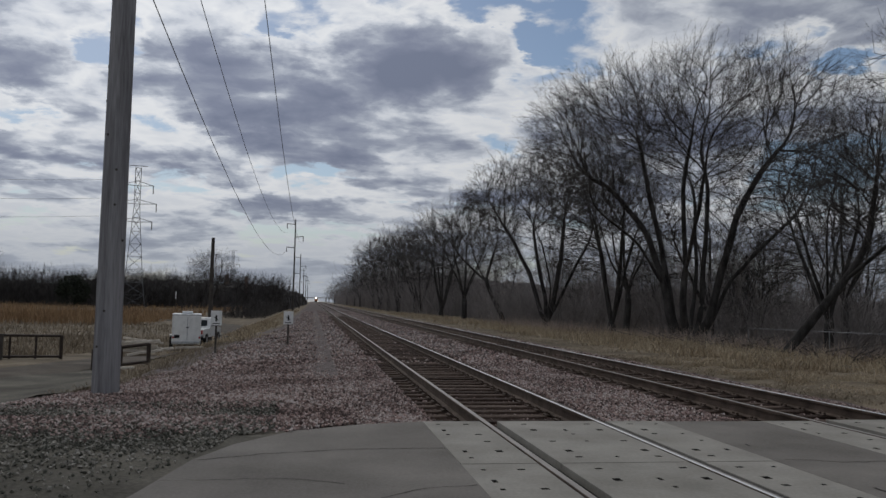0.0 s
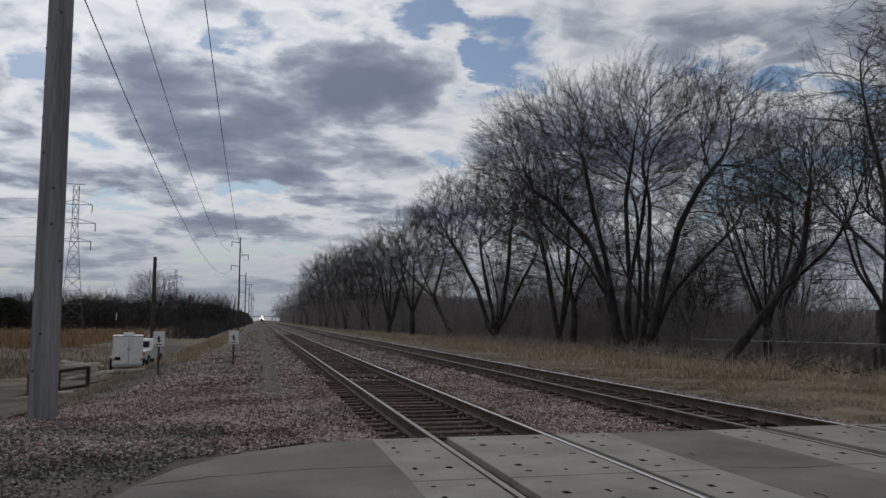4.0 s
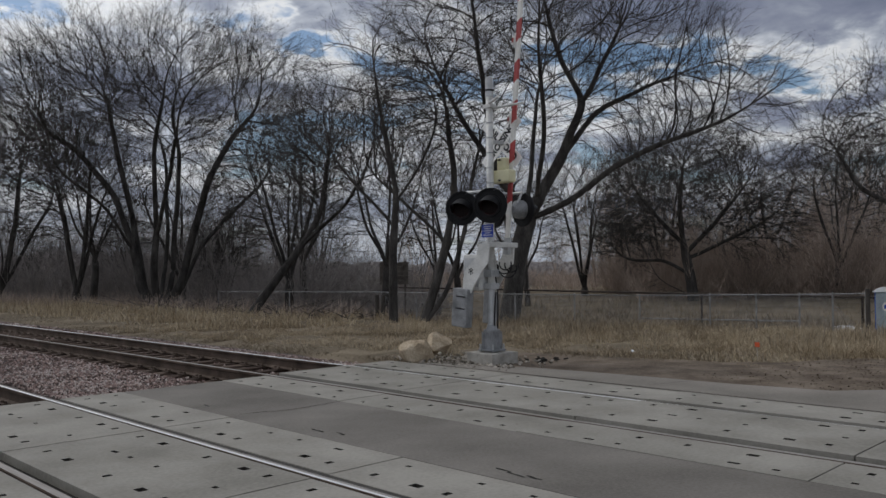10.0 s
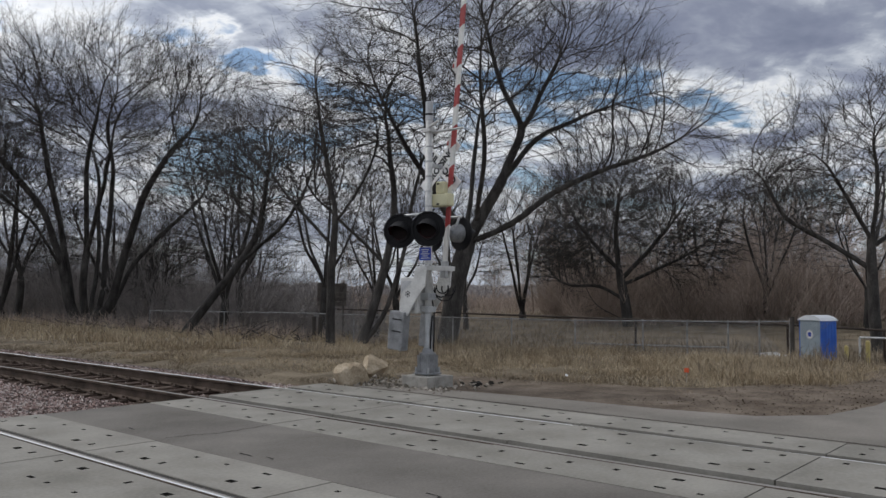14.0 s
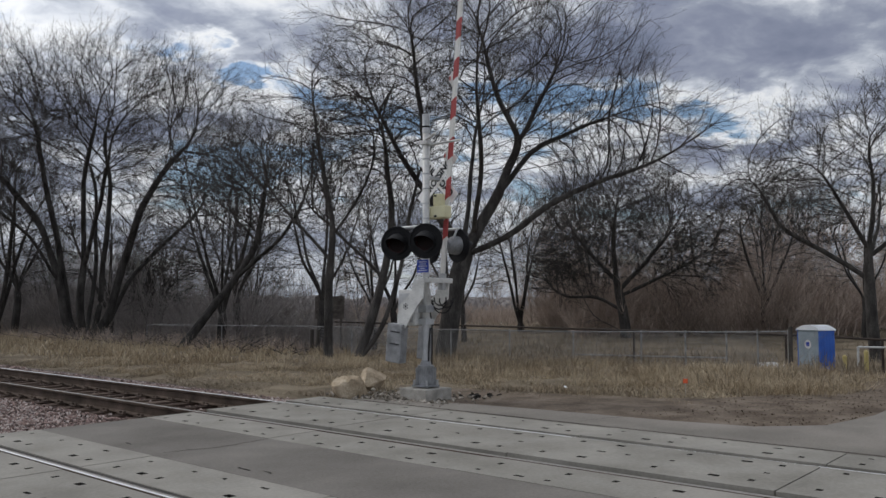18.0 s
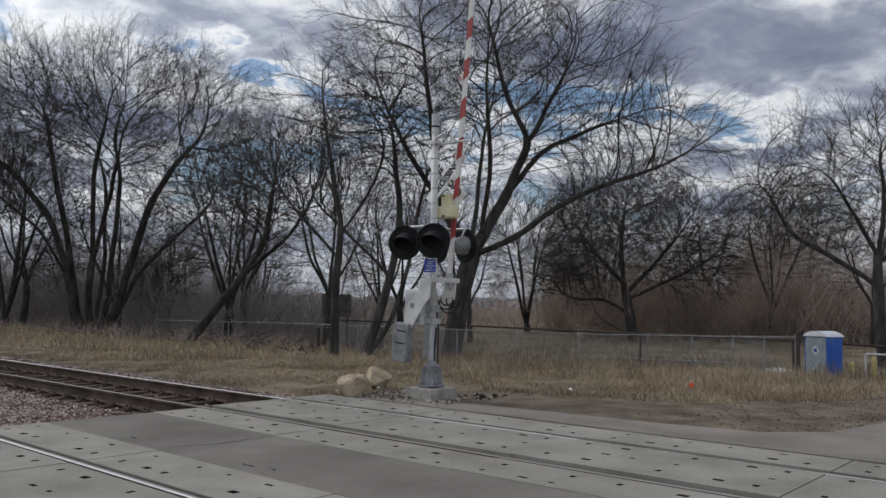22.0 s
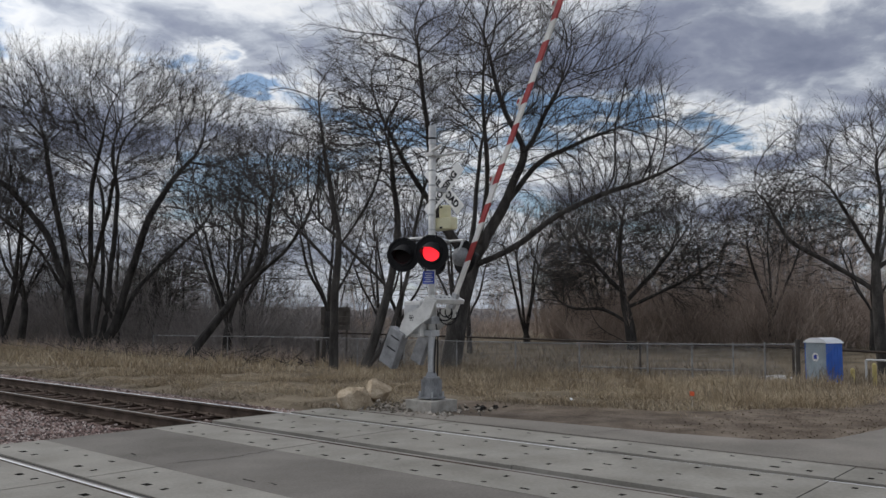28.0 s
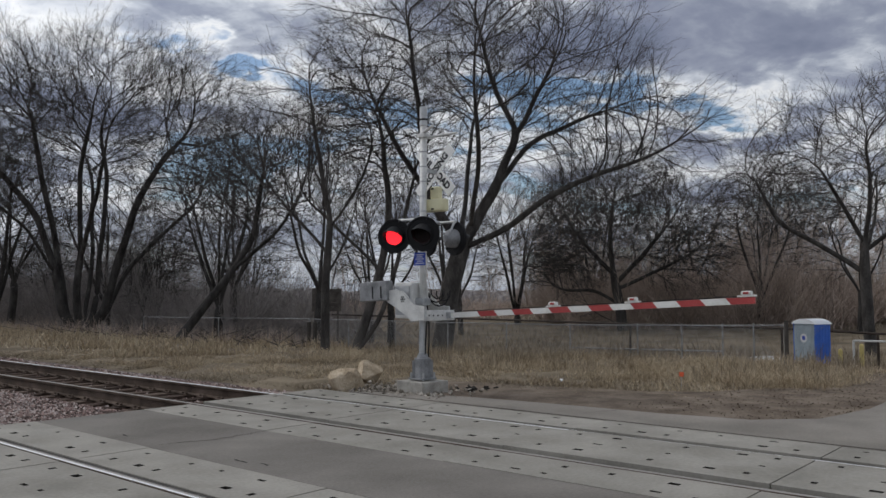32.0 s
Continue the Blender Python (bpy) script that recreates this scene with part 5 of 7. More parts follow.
matted = join(band(G, 30000, 9.5, 16, 9.9, 28), band(G, 16000, 9.6, 20, 24, 50), band(G, 9000, 11.0, 17, 4.9, 10))
ok = (matted[1] > 9.9) | (matted[0] > 11.6)
grass("matted_grass", "matted short brown winter grass over bare soil", (matted[0][ok], matted[1][ok]), (0.07, 0.15), 0.014, SCRUB, 193, 2.0)
verge = join(clumped(G, 15000, 12.5, 22, 22, 60, 900, 0.5), clumped(G, 9000, 11.2, 18, 55, 130, 500, 0.8), clumped(G, 4000, 10.9, 14, 120, 320, 250, 1.0))
grass("verge_grass", "dry pale grass on the verge under the trees", (np.maximum(verge[0], 10.8), verge[1]), (0.06, 0.50), 0.030, STRAW, 94, 0.75)
slope = join(clumped(G, 9000, -5.2, -3.2, 20, 70, 350, 0.4), clumped(G, 5000, -5.6, -2.0, 60, 160, 260, 0.7), clumped(G, 3500, -6.8, -4.0, 17, 40, 160, 0.4))
ok = slope[0] < -2.4
nearby = slope[1] < 38
grass("slope_grass", "dry tan grass on the slope beside the ballast", (slope[0][ok & ~nearby], slope[1][ok & ~nearby]), (0.08, 0.40), 0.045, STRAW, 95, 0.6)
grass("slope_grass", "dry tan grass on the slope beside the ballast", (slope[0][ok & nearby], slope[1][ok & nearby]), (0.05, 0.30), 0.016, SCRUB, 195, 0.7)
field = join(band(G, 26000, -120, -19, 92, 150), band(G, 10000, -190, -19, 140, 250))
grass("prairie_grass", "tall rust-orange prairie grass filling a field", field, (0.8, 1.5), 0.12, PRAIRIE, 96, 0.35)
lot = join(clumped(G, 9000, -26, -9.0, 39, 64, 420, 0.7), clumped(G, 16000, -85, -13, 62, 97, 900, 1.6))
ok = ~((lot[0] > -12.8) & (lot[0] < -6.2) & (lot[1] < 46.4))
lot = (lot[0][ok], lot[1][ok])
grass("lot_grass", "low brown grass round the dirt lot", lot, (0.1, 0.65), 0.06, SCRUB, 97, 0.5)

# ---- crossing signal with its gate ----
SX, SY = 10.14, 8.71
PIVOT = (0.0, 0.18, 1.50)
ARM_X, ARM_DROP, ARM_LEN = 0.24, 0.29, 5.52


def text_part(name, words, size, m, mat, parent, label=""):
    cu = bpy.data.curves.new(name, "FONT")
    cu.body, cu.size, cu.align_x, cu.align_y, cu.extrude, cu.offset = words, size, "CENTER", "CENTER", 0.001, 0.007
    tmp = bpy.data.objects.new("tmp", cu)
    scene.collection.objects.link(tmp)
    bpy.context.view_layer.update()
    me = bpy.data.meshes.new_from_object(tmp.evaluated_get(bpy.context.evaluated_depsgraph_get()))
    bpy.data.objects.remove(tmp)
    me.materials.clear()
    me.materials.append(mat)
    ob = new(name, me)
    ob.parent = parent
    ob.matrix_basis = m
    if label:
        tagged(ob, label)
    return ob


def ring(bm, a, b, r_out, r_in, sides=28):
    """An open tube wall from a to b."""
    a, b = Vector(a), Vector(b)
    q = (b - a).to_track_quat("Z", "Y").to_matrix()
    rows = []
    for c, r in ((a, r_out), (b, r_out), (b, r_in), (a, r_in)):
        rows.append([bm.verts.new(c + q @ Vector((math.cos(t) * r, math.sin(t) * r, 0))) for t in (2 * math.pi * k / sides for k in range(sides))])
    for i in range(4):
        for k in range(sides):
            bm.faces.new((rows[i][k], rows[i][(k + 1) % sides], rows[(i + 1) % 4][(k + 1) % sides], rows[(i + 1) % 4][k]))
    bmesh.ops.recalc_face_normals(bm, faces=bm.faces)
    return bm


SIGNWHITE = material("sign_sheeting", [(0.84, 0.84, 0.83), (0.92, 0.92, 0.91)], 3, 30, 0.45, 0.0, 0.02)
DULL = material("dull_zinc", [(0.15, 0.155, 0.16), (0.25, 0.255, 0.265), (0.34, 0.345, 0.355)], 6, 50, 0.6, 0.3, 0.12)


def signal_lamp(parent, place, turn, lit):
    """One flashing light, built looking along -x: background disc, housing, hood, and the lens, which turns."""
    lamp = part("signal_lamp", bmesh.ops.create_cone(bm0 := bmesh.new(), cap_ends=True, segments=40, radius1=0.275, radius2=0.275, depth=0.012, matrix=pose(0, 0, 0, 0, 90, 0)) and bm0, BLACK, parent, "round black backing disc with a red lamp")
    lamp.matrix_basis = pose(*place, 0, 0, turn)
    part("housing", add_rod(add_rod(bmesh.new(), (0.006, 0, 0), (0.12, 0, 0), 0.16, 0.15, 24), (0.12, 0, 0), (0.2, 0, 0), 0.15, 0.06, 24), BLACK if lit else DULL, lamp)
    part("rim", ring(bmesh.new(), (-0.03, 0, 0), (-0.007, 0, 0), 0.285, 0.262, 40), BLACK, lamp)
    part("bezel", ring(bmesh.new(), (-0.05, 0, 0), (-0.007, 0, 0), 0.175, 0.152, 32), BLACK, lamp)
    # hood: the upper part of a cone, longest at the top
    bm = bmesh.new()
    n = 22
    for r in (0.166, 0.158):
        prev = None
        for k in range(n + 1):
            a = math.pi * (-0.12 + 1.24 * k / n)
            reach = 0.04 + 0.20 * max(0.0, math.sin(a)) ** 0.8
            v0 = bm.verts.new((-0.05, math.cos(a) * r, math.sin(a) * r))
            v1 = bm.verts.new((-0.05 - reach, math.cos(a) * r * 0.97, math.sin(a) * r * 0.97 - 0.02 - 0.07 * max(0.0, math.sin(a))))
            if prev:
                bm.faces.new((prev[0], v0, v1, prev[1]))
            prev = (v0, v1)
    part("hood", bm, BLACK, lamp)
    lens = new("lens", bpy.data.meshes.new("lens"))
    bm = bmesh.new()
    r = bmesh.ops.create_cone(bm, cap_ends=True, segments=32, radius1=0.145, radius2=0.145, depth=0.008, matrix=pose(-0.004, 0, 0, 0, 90, 0))
    bm.faces.ensure_lookup_table()
    for f in bm.faces:
        f.material_index = 1 if f.normal.x > 0.5 else 0
    bm.to_mesh(lens.data)
    bm.free()
    lens.data.materials.append(RED_DARK)
    lens.data.materials.append(RED_LIT)
    lens.parent = lamp
    lens.matrix_basis = pose(-0.03, 0, 0)
    tagged(lens, "round red signal lens")
    return lens


def build_signal():
    s = thing("crossing_signal", pose(SX, SY, 0), "silver railroad crossing signal with red lights and a striped gate arm", "crossing signal")
    base = part("foundation", add_box(bmesh.new(), -0.30, 0.30, -0.30, 0.30, -0.12, 0.17, 0.015, pose(0, 0, 0, 0, 0, -4)), FOUNDATION, s, "square grey concrete foundation")
    for a, b in ((-0.135, -0.135), (0.135, -0.135), (0.135, 0.135), (-0.135, 0.135)):
        part("anchor_bolt", rod((a, b, 0.18), (a, b, 0.30), 0.018, sides=8), GALV, s)
    bm = box(-0.165, 0.165, -0.165, 0.165, 0.19, 0.215, 0.004)
    add_rod(bm, (0, 0, 0.21), (0, 0, 0.50), 0.128, 0.120, 20)
    add_rod(bm, (0, 0, 0.50), (0, 0, 0.535), 0.138, 0.138, 20)
    add_rod(bm, (0, 0, 0.535), (0, 0, 0.62), 0.10, 0.07, 20)
    for k in range(4):
        a = math.pi / 4 + k * math.pi / 2
        add_box(bm, 0.10, 0.17, -0.01, 0.01, 0.21, 0.50, 0.0, pose(0, 0, 0, 0, 0, math.degrees(a)))
    part("mast_base", bm, DULL, s, "flared grey cast base")
    mast = part("mast", rod((0, 0, 0.6), (0, 0, 4.46), 0.059, 0.059, 20), SILVER, s, "silver-painted round mast", True)
    for z in (2.35, 2.95, 3.2, 3.45, 3.7, 3.95):
        part("clamp_band", rod((0, 0, z), (0, 0, z + 0.022), 0.064, sides=18), GALV, mast)
    part("mast_cap", add_rod(add_rod(bmesh.new(), (0, 0, 4.40), (0, 0, 4.50), 0.068, 0.063, 18), (0, 0, 4.5), (0, 0, 4.72), 0.065, 0.065, 18), GALV, s, "grey bell housing on top")
    part("cap_gap", rod((0, 0, 4.49), (0, 0, 4.52), 0.069, sides=18), BLACK, s)
    bm = rod((0, 0.10, 4.25), (-0.16, -0.34, 4.33), 0.024, sides=8)
    add_rod(bm, (0.02, 0.0, 4.20), (0.10, -0.66, 4.22), 0.026, 0.018, 8)
    add_box(bm, -0.075, 0.075, -0.085, 0.085, 4.20, 4.27, 0.008)
    part("top_bracket", bm, SILVER, s, "thin galvanised bracket near the mast top")
    # crossbuck, facing the oncoming road
    for k, (ang, words) in enumerate(((45, "CROSSING"), (-45, "RAIL  ROAD"))):
        blade = part("crossbuck_blade", add_box(bmesh.new(), -0.018 + 0.012 * k, -0.008 + 0.012 * k, -0.53, 0.53, -0.105, 0.105, 0.002), SIGNWHITE, s, "white crossbuck blade with black letters")
        # the blade's length runs along -y (to the reader's right) and up
        blade.matrix_basis = pose(0.34, 0.03, 3.68) @ Matrix.Rotation(radians(-ang), 4, "X")
        text_part("lettering", words, 0.16, Matrix.Translation((-0.020 + 0.012 * k, 0, 0)) @ Matrix(((0, 0, -1, 0), (-1, 0, 0, 0), (0, 1, 0, 0), (0, 0, 0, 1))), BLACK, blade, "black capital letters")
    part("crossbuck_bracket", box(0.05, 0.335, -0.03, 0.03, 3.63, 3.69, 0.004), GALV, s)
    # cream-coloured bell box
    bm = box(0.06, 0.24, -0.36, 0.08, 2.96, 3.17, 0.03)
    add_box(bm, 0.10, 0.22, -0.24, -0.06, 3.17, 3.38, 0.03)
    bx = part("bell_box", bm, CREAM, s, "cream-yellow cross-shaped bell box")
    part("bell_latch", box(0.045, 0.06, -0.18, -0.13, 3.32, 3.35, 0.003), BLACK, bx)
    part("bell_latch", box(0.045, 0.06, -0.18, -0.13, 2.98, 3.01, 0.003), BLACK, bx)
    # lamp arm
    bm = rod((-0.30, 0.36, 2.80), (-0.30, -0.36, 2.80), 0.022, sides=10)
    add_rod(bm, (0.42, 0.36, 2.80), (0.42, -0.36, 2.80), 0.022, sides=10)
    add_rod(bm, (-0.32, 0, 2.80), (0.44, 0, 2.80), 0.03, sides=10)
    for x in (-0.30, 0.42):
        for y in (-0.325, 0.325):
            add_rod(bm, (x, y, 2.80), (x + (0.1 if x < 0 else -0.1), y, 2.62), 0.02, sides=8)
    part("lamp_arm", bm, GALV, s, "galvanised lamp arm")
    part("arm_box", box(-0.09, 0.09, -0.09, 0.09, 2.74, 2.87, 0.01), GALV, s)
    lenses = [signal_lamp(s, (-0.34, 0.325, 2.54), 24, True), signal_lamp(s, (-0.34, -0.30, 2.55), 24, True)]
    for y in (0.325, -0.30):
        signal_lamp(s, (0.46, y, 2.52), 168, False)
    # emergency notice plate
    plate = part("notice_plate", box(-0.085, -0.078, -0.125, 0.125, 2.06, 2.27, 0.002), BLUE, s, "small blue notice plate with white lines")
    for k, (z, w) in enumerate(((2.235, 0.09), (2.20, 0.07), (2.165, 0.10), (2.13, 0.06), (2.095, 0.10))):
        part("text_bar", box(-0.0875, -0.0855, -w, w * 0.9, z - 0.006, z + 0.006), WHITE, plate)
    # mechanism
    mech = part("gate_mechanism", box(-0.19, 0.23, 0.08, 0.46, 1.18, 1.78, 0.03), SILVER, s, "silver gate mechanism case")
    part("mechanism_door", box(-0.202, -0.19, 0.11, 0.43, 1.24, 1.72, 0.006), GALV, mech)
    part("main_shaft", rod((-0.27, PIVOT[1], PIVOT[2]), (0.40, PIVOT[1], PIVOT[2]), 0.045, sides=14), GALV, s)
    part("mechanism_clamp", box(-0.1, 0.1, -0.09, 0.1, 1.40, 1.52, 0.01), GALV, s)
    part("mechanism_clamp", box(-0.1, 0.1, -0.09, 0.1, 1.20, 1.30, 0.01), GALV, s)
    part("mast_sleeve", rod((0, 0, 0.6), (0, 0, 1.30), 0.062, 0.062, 20), GALV, s, "grey lower mast sleeve")
    for k, (yy, zz, rr_) in enumerate(((-0.20, 1.58, 0.16), (-0.24, 1.55, 0.20), (-0.17, 1.62, 0.13), (-0.28, 1.60, 0.15))):
        bm = bmesh.new()
        arc = [(0.10 + 0.03 * k, yy + rr_ * math.cos(a), zz + rr_ * 0.8 * math.sin(a)) for a in np.linspace(math.pi * 0.9, math.pi * 2.1, 9)]
        for a, b in zip(arc, arc[1:]):
            add_rod(bm, a, b, 0.011, sides=6)
        part("cable", bm, BLACK, s, "looped black cable")
    # conduits
    for pts, r in (([(0.06, -0.075, 0.55), (0.065, -0.08, 0.9), (0.06, -0.08, 1.2), (0.07, -0.03, 1.42)], 0.012), ([(-0.02, -0.075, 0.6), (-0.01, -0.078, 0.9), (0.02, -0.078, 1.15)], 0.011)):
        bm = bmesh.new()
        for a, b in zip(pts, pts[1:]):
            add_rod(bm, a, b, r, sides=8)
        part("conduit", bm, BLACK, s, "black cable conduit")
    # moving gate arm: pivot at its origin, arm along -y when lowered
    arm = part("gate_arm", rod((-0.285, 0, 0), (0.38, 0, 0), 0.05, sides=14), GALV, s, "striped gate arm on its pivot")
    arm.matrix_basis = pose(*PIVOT, -85, 0, 0)
    for x in (-0.30, 0.33):
        bm = bmesh.new()
        outline = [(0.36, 0.16), (0.36, -0.02), (0.16, -0.13), (-0.04, -0.26), (-0.16, -0.36), (-0.46, -0.36), (-0.46, -0.14), (-0.24, -0.10), (-0.02, 0.13), (0.16, 0.17)]
        f = bm.faces.new([bm.verts.new((x, a, b)) for a, b in outline])
        r = bmesh.ops.extrude_face_region(bm, geom=[f])
        for v in r["geom"]:
            if isinstance(v, bmesh.types.BMVert):
                v.co.x += 0.022
        bmesh.ops.recalc_face_normals(bm, faces=bm.faces)
        part("support_plate", bm, SILVER, arm, "bent silver support plate")
    # black discs on the plate put the dark of the bolt holes into colour
    for k in range(6):
        a = k * math.pi / 3
        part("bolt_hole_dark", rod((-0.304, math.cos(a) * 0.045, math.sin(a) * 0.045), (-0.299, math.cos(a) * 0.045, math.sin(a) * 0.045), 0.013, sides=8), BLACK, arm)
    part("hub", rod((-0.306, 0, 0), (-0.298, 0, 0), 0.02, sides=10), BLACK, arm)
    cw = part("counterweight", box(-0.36, -0.20, 0.30, 0.94, 0.00, 0.33, 0.02), DULL, arm, "boxy grey counterweight")
    part("counterweight", box(0.355, 0.45, 0.34, 0.92, 0.02, 0.28, 0.02), DULL, arm, "second grey counterweight")
    for a in (0.42, 0.62):
        part("strap", box(-0.372, -0.36, a, a + 0.02, 0.04, 0.24, 0.003), BLACK, cw)
    part("cross_bracket", box(-0.28, 0.42, -0.50, -0.42, -0.37, -0.20, 0.008), SILVER, arm, "drilled silver cross bracket")
    # black bars, again the holes' shade as colour; the bracket is uncut
    for k in range(6):
        part("bolt_hole_dark", box(-0.24 + 0.11 * k, -0.215 + 0.11 * k, -0.506, -0.499, -0.30, -0.275), BLACK, arm)
    part("arm_clamp", box(ARM_X - 0.04, ARM_X + 0.04, -0.58, -0.30, -ARM_DROP - 0.055, -ARM_DROP + 0.055, 0.01), GALV, arm)
    # the striped board, tapering; stripes slant
    first = -1.16
    cuts = [-0.40] + [first + (-ARM_LEN - first) * k / 13 for k in range(14)]
    for k, (a, b) in enumerate(zip(cuts, cuts[1:])):
        bm = bmesh.new()
        h, sl = 0.042, 0.034
        e0, e1 = (0 if k == 0 else sl), (0 if k == 13 else sl)
        pts = [(a - e0, -h), (b - e1, -h), (b + e1, h), (a + e0, h)]
        f = bm.faces.new([bm.verts.new((ARM_X - 0.018, p, -ARM_DROP + q)) for p, q in pts])
        r = bmesh.ops.extrude_face_region(bm, geom=[f])
        for v in r["geom"]:
            if isinstance(v, bmesh.types.BMVert):
                v.co.x += 0.036
        bmesh.ops.recalc_face_normals(bm, faces=bm.faces)
        part("stripe", bm, GATERED if k % 2 else GATEWHITE, arm)
    for y in (-2.55, -3.85, -5.42):
        lm = part("arm_light", box(ARM_X - 0.03, ARM_X + 0.03, y - 0.07, y + 0.07, -ARM_DROP + 0.068, -ARM_DROP + 0.122, 0.015), GATEWHITE, arm, "small white arm lamp with a red lens")
        part("arm_light_base", box(ARM_X - 0.025, ARM_X + 0.025, y - 0.12, y + 0.12, -ARM_DROP + 0.047, -ARM_DROP + 0.069, 0.006), GATEWHITE, lm)
        part("arm_lens", box(ARM_X - 0.038, ARM_X - 0.031, y - 0.035, y + 0.035, -ARM_DROP + 0.08, -ARM_DROP + 0.11, 0.003), GATERED, lm)
    bm = bmesh.new()
    prev = None
    for k in range(26):
        y = -0.7 - 4.6 * k / 25
        p = (ARM_X + 0.02, y, -ARM_DROP + 0.056 + 0.004 * math.sin(k * 1.9))
        if prev:
            add_rod(bm, prev, p, 0.006, sides=5)
        prev = p
    part("arm_cable", bm, BLACK, arm)
    return arm, lenses


gate_arm, flash_lenses = build_signal()


# ---- boulders ----
def boulder(m, size, seed, label):
    rng = np.random.default_rng(seed)
    bm = bmesh.new()
    bmesh.ops.create_icosphere(bm, subdivisions=3, radius=1.0)
    cuts = rng.normal(0, 1, (14, 3))
    cuts /= np.linalg.norm(cuts, axis=1, keepdims=True)
    off = rng.uniform(0.5, 0.8, 14)
    for v in bm.verts:
        c = np.array(v.co)
        for k in range(14):
            d = c @ cuts[k] - off[k]
            if d > 0:
                c = c - cuts[k] * d
        c = c + 0.03 * np.array(noise.noise_vector(Vector(c) * 3.1))
        v.co = Vector(c * np.array(size))
    ob = part("boulder", bm, ROCK)
    ob.matrix_basis = m
    return tagged(ob, label, "rock", "boulders by the signal")


boulder(pose(9.66, 9.95, 0.13, 8, 20, 30), (0.35, 0.36, 0.27), 101, "tan limestone boulder with broken faces beside the crossing")
boulder(pose(10.75, 10.6, 0.12, -10, 10, 80), (0.34, 0.38, 0.27), 102, "tan limestone boulder with broken faces beside the crossing")


# ---- chain-link fence ----
FENCE = material("weathered_fence_wire", [(0.17, 0.17, 0.17), (0.27, 0.27, 0.27), (0.36, 0.36, 0.36)], 5, 50, 0.6, 0.4, 0.05)


def build_fence():
    f = thing("chain_link_fence", pose(23.5, 0, 0), "low galvanised chain-link fence with dry weeds against it", "fence")
    ys = [7.1, 7.95, 8.85, 10.1, 11.55, 14.0, 16.6, 19.3, 22.0, 24.7, 27.2]
    top = lambda y: float(np.interp(y, (4.8, 9, 13.9, 20, 26.5, 35, 46.3), (0.86, 0.74, 0.65, 0.62, 0.62, 0.55, 0.42)))
    for y in ys:
        z = float(land(23.5, y))
        part("post", add_rod(rod((0, y, z - 0.3), (0, y, top(y) + 0.03), 0.024, sides=8), (0, y, top(y) + 0.03), (0, y, top(y) + 0.06), 0.027, 0.01, 8), FENCE, f)
    for a, b in zip(ys, ys[1:]):
        part("top_rail", rod((0, a, top(a)), (0, b, top(b)), 0.017, sides=8), FENCE, f)
    for a, b in ((8.85, 10.1), (10.1, 11.55), (11.55, 14.0)):
        part("bottom_rail", rod((0, a, top(a) - 0.75), (0, b, top(b) - 0.75), 0.02, sides=8), FENCE, f)
    # mesh of crossing wires
    step = 0.085
    P, R = [], []
    y = 7.15
    while y < 26.2:
        z = float(land(23.5, y))
        for s in (-1, 1):
            P.append([(0.0, y, z + 0.04), (0.0, y + s * 1.08, top(y))])
            R.append([0.0042, 0.0042])
        y += step
    Vv, Ff = tube(np.array(P), np.array(R), 3)
    ob = new("wire_mesh", mesh_np("wire_mesh", Vv, Ff, FENCE))
    ob.parent = f
    tagged(ob, "woven wire mesh", kind="stuff")
    part("top_rail", rod((0, 27.2, top(27.2)), (0, 41.0, top(41.0)), 0.02, sides=8), FENCE, f, "single pale rail")
    for y in (34.0, 41.0):
        part("post", rod((0, y, float(land(23.5, y)) - 0.3), (0, y, top(y) + 0.02), 0.024, sides=8), FENCE, f)
    part("end_post", rod((0, 7.05, -0.6), (0, 7.05, 0.92), 0.06, sides=10), DARKWOOD, f, "thick dark wooden end post")
    return f


build_fence()


def build_guard_pipe(name, pts, r, mat, label, category):
    t = thing(name, pose(0, 0, 0), label, category)
    for a, b in zip(pts, pts[1:]):
        part("rail", rod(a, b, r, sides=8), mat, t)
    for a in pts:
        part("post", rod((a[0], a[1], float(land(a[0], a[1])) - 0.2), a, r * 1.1, sides=8), mat, t)


build_guard_pipe("pipe_rail", [(36.0, 40, 0.46), (36.0, 30, 0.40), (36.0, 18.2, 0.31), (36.0, 11.1, 0.27), (36.0, 7.4, 0.15), (36.0, 3.0, 0.10)], 0.05, RACK, "dark horizontal pipe rail beyond the fence", "pipe rail")
build_guard_pipe("pipe_rail", [(35.6, 8.2, -0.14), (36.4, 3.0, -0.14)], 0.04, SILVER, "pale horizontal pipe rail beside the portable toilet", "pipe rail")
for k, y in enumerate((26.6, 27.0)):
    p = part("wooden_post", add_rod(rod((23.3, y, float(land(23.3, y)) - 0.3), (23.3, y, 0.47), 0.09, 0.085, 10), (23.3, y, 0.47), (23.3, y, 0.50), 0.085, 0.05, 10), DARKWOOD)
    tagged(p, "short dark weathered wooden post in the grass", "post", "wooden posts")


# ---- dark board in the park ----
OLDBOARD = material("old_board", [(0.075, 0.066, 0.059), (0.125, 0.11, 0.098), (0.175, 0.155, 0.138)], 3, 20, 0.9, bump=0.3)
pb = thing("park_sign", at(30.1, 33.5, -42), "weathered brown wooden park sign seen from its back among the trees", "sign")
h0 = float(land(30.1, 33.5)) - 0.05
for u in range(5):
    part("board", box(-0.80, 0.80, -0.03, 0.03, 0.80 - h0 + 0.25 * u, 1.042 - h0 + 0.25 * u, 0.008), OLDBOARD, pb)
for u in (-0.62, 0.62):
    part("post", box(u - 0.06, u + 0.06, 0.032, 0.15, -0.3, 2.10 - h0, 0.01), OLDBOARD, pb)


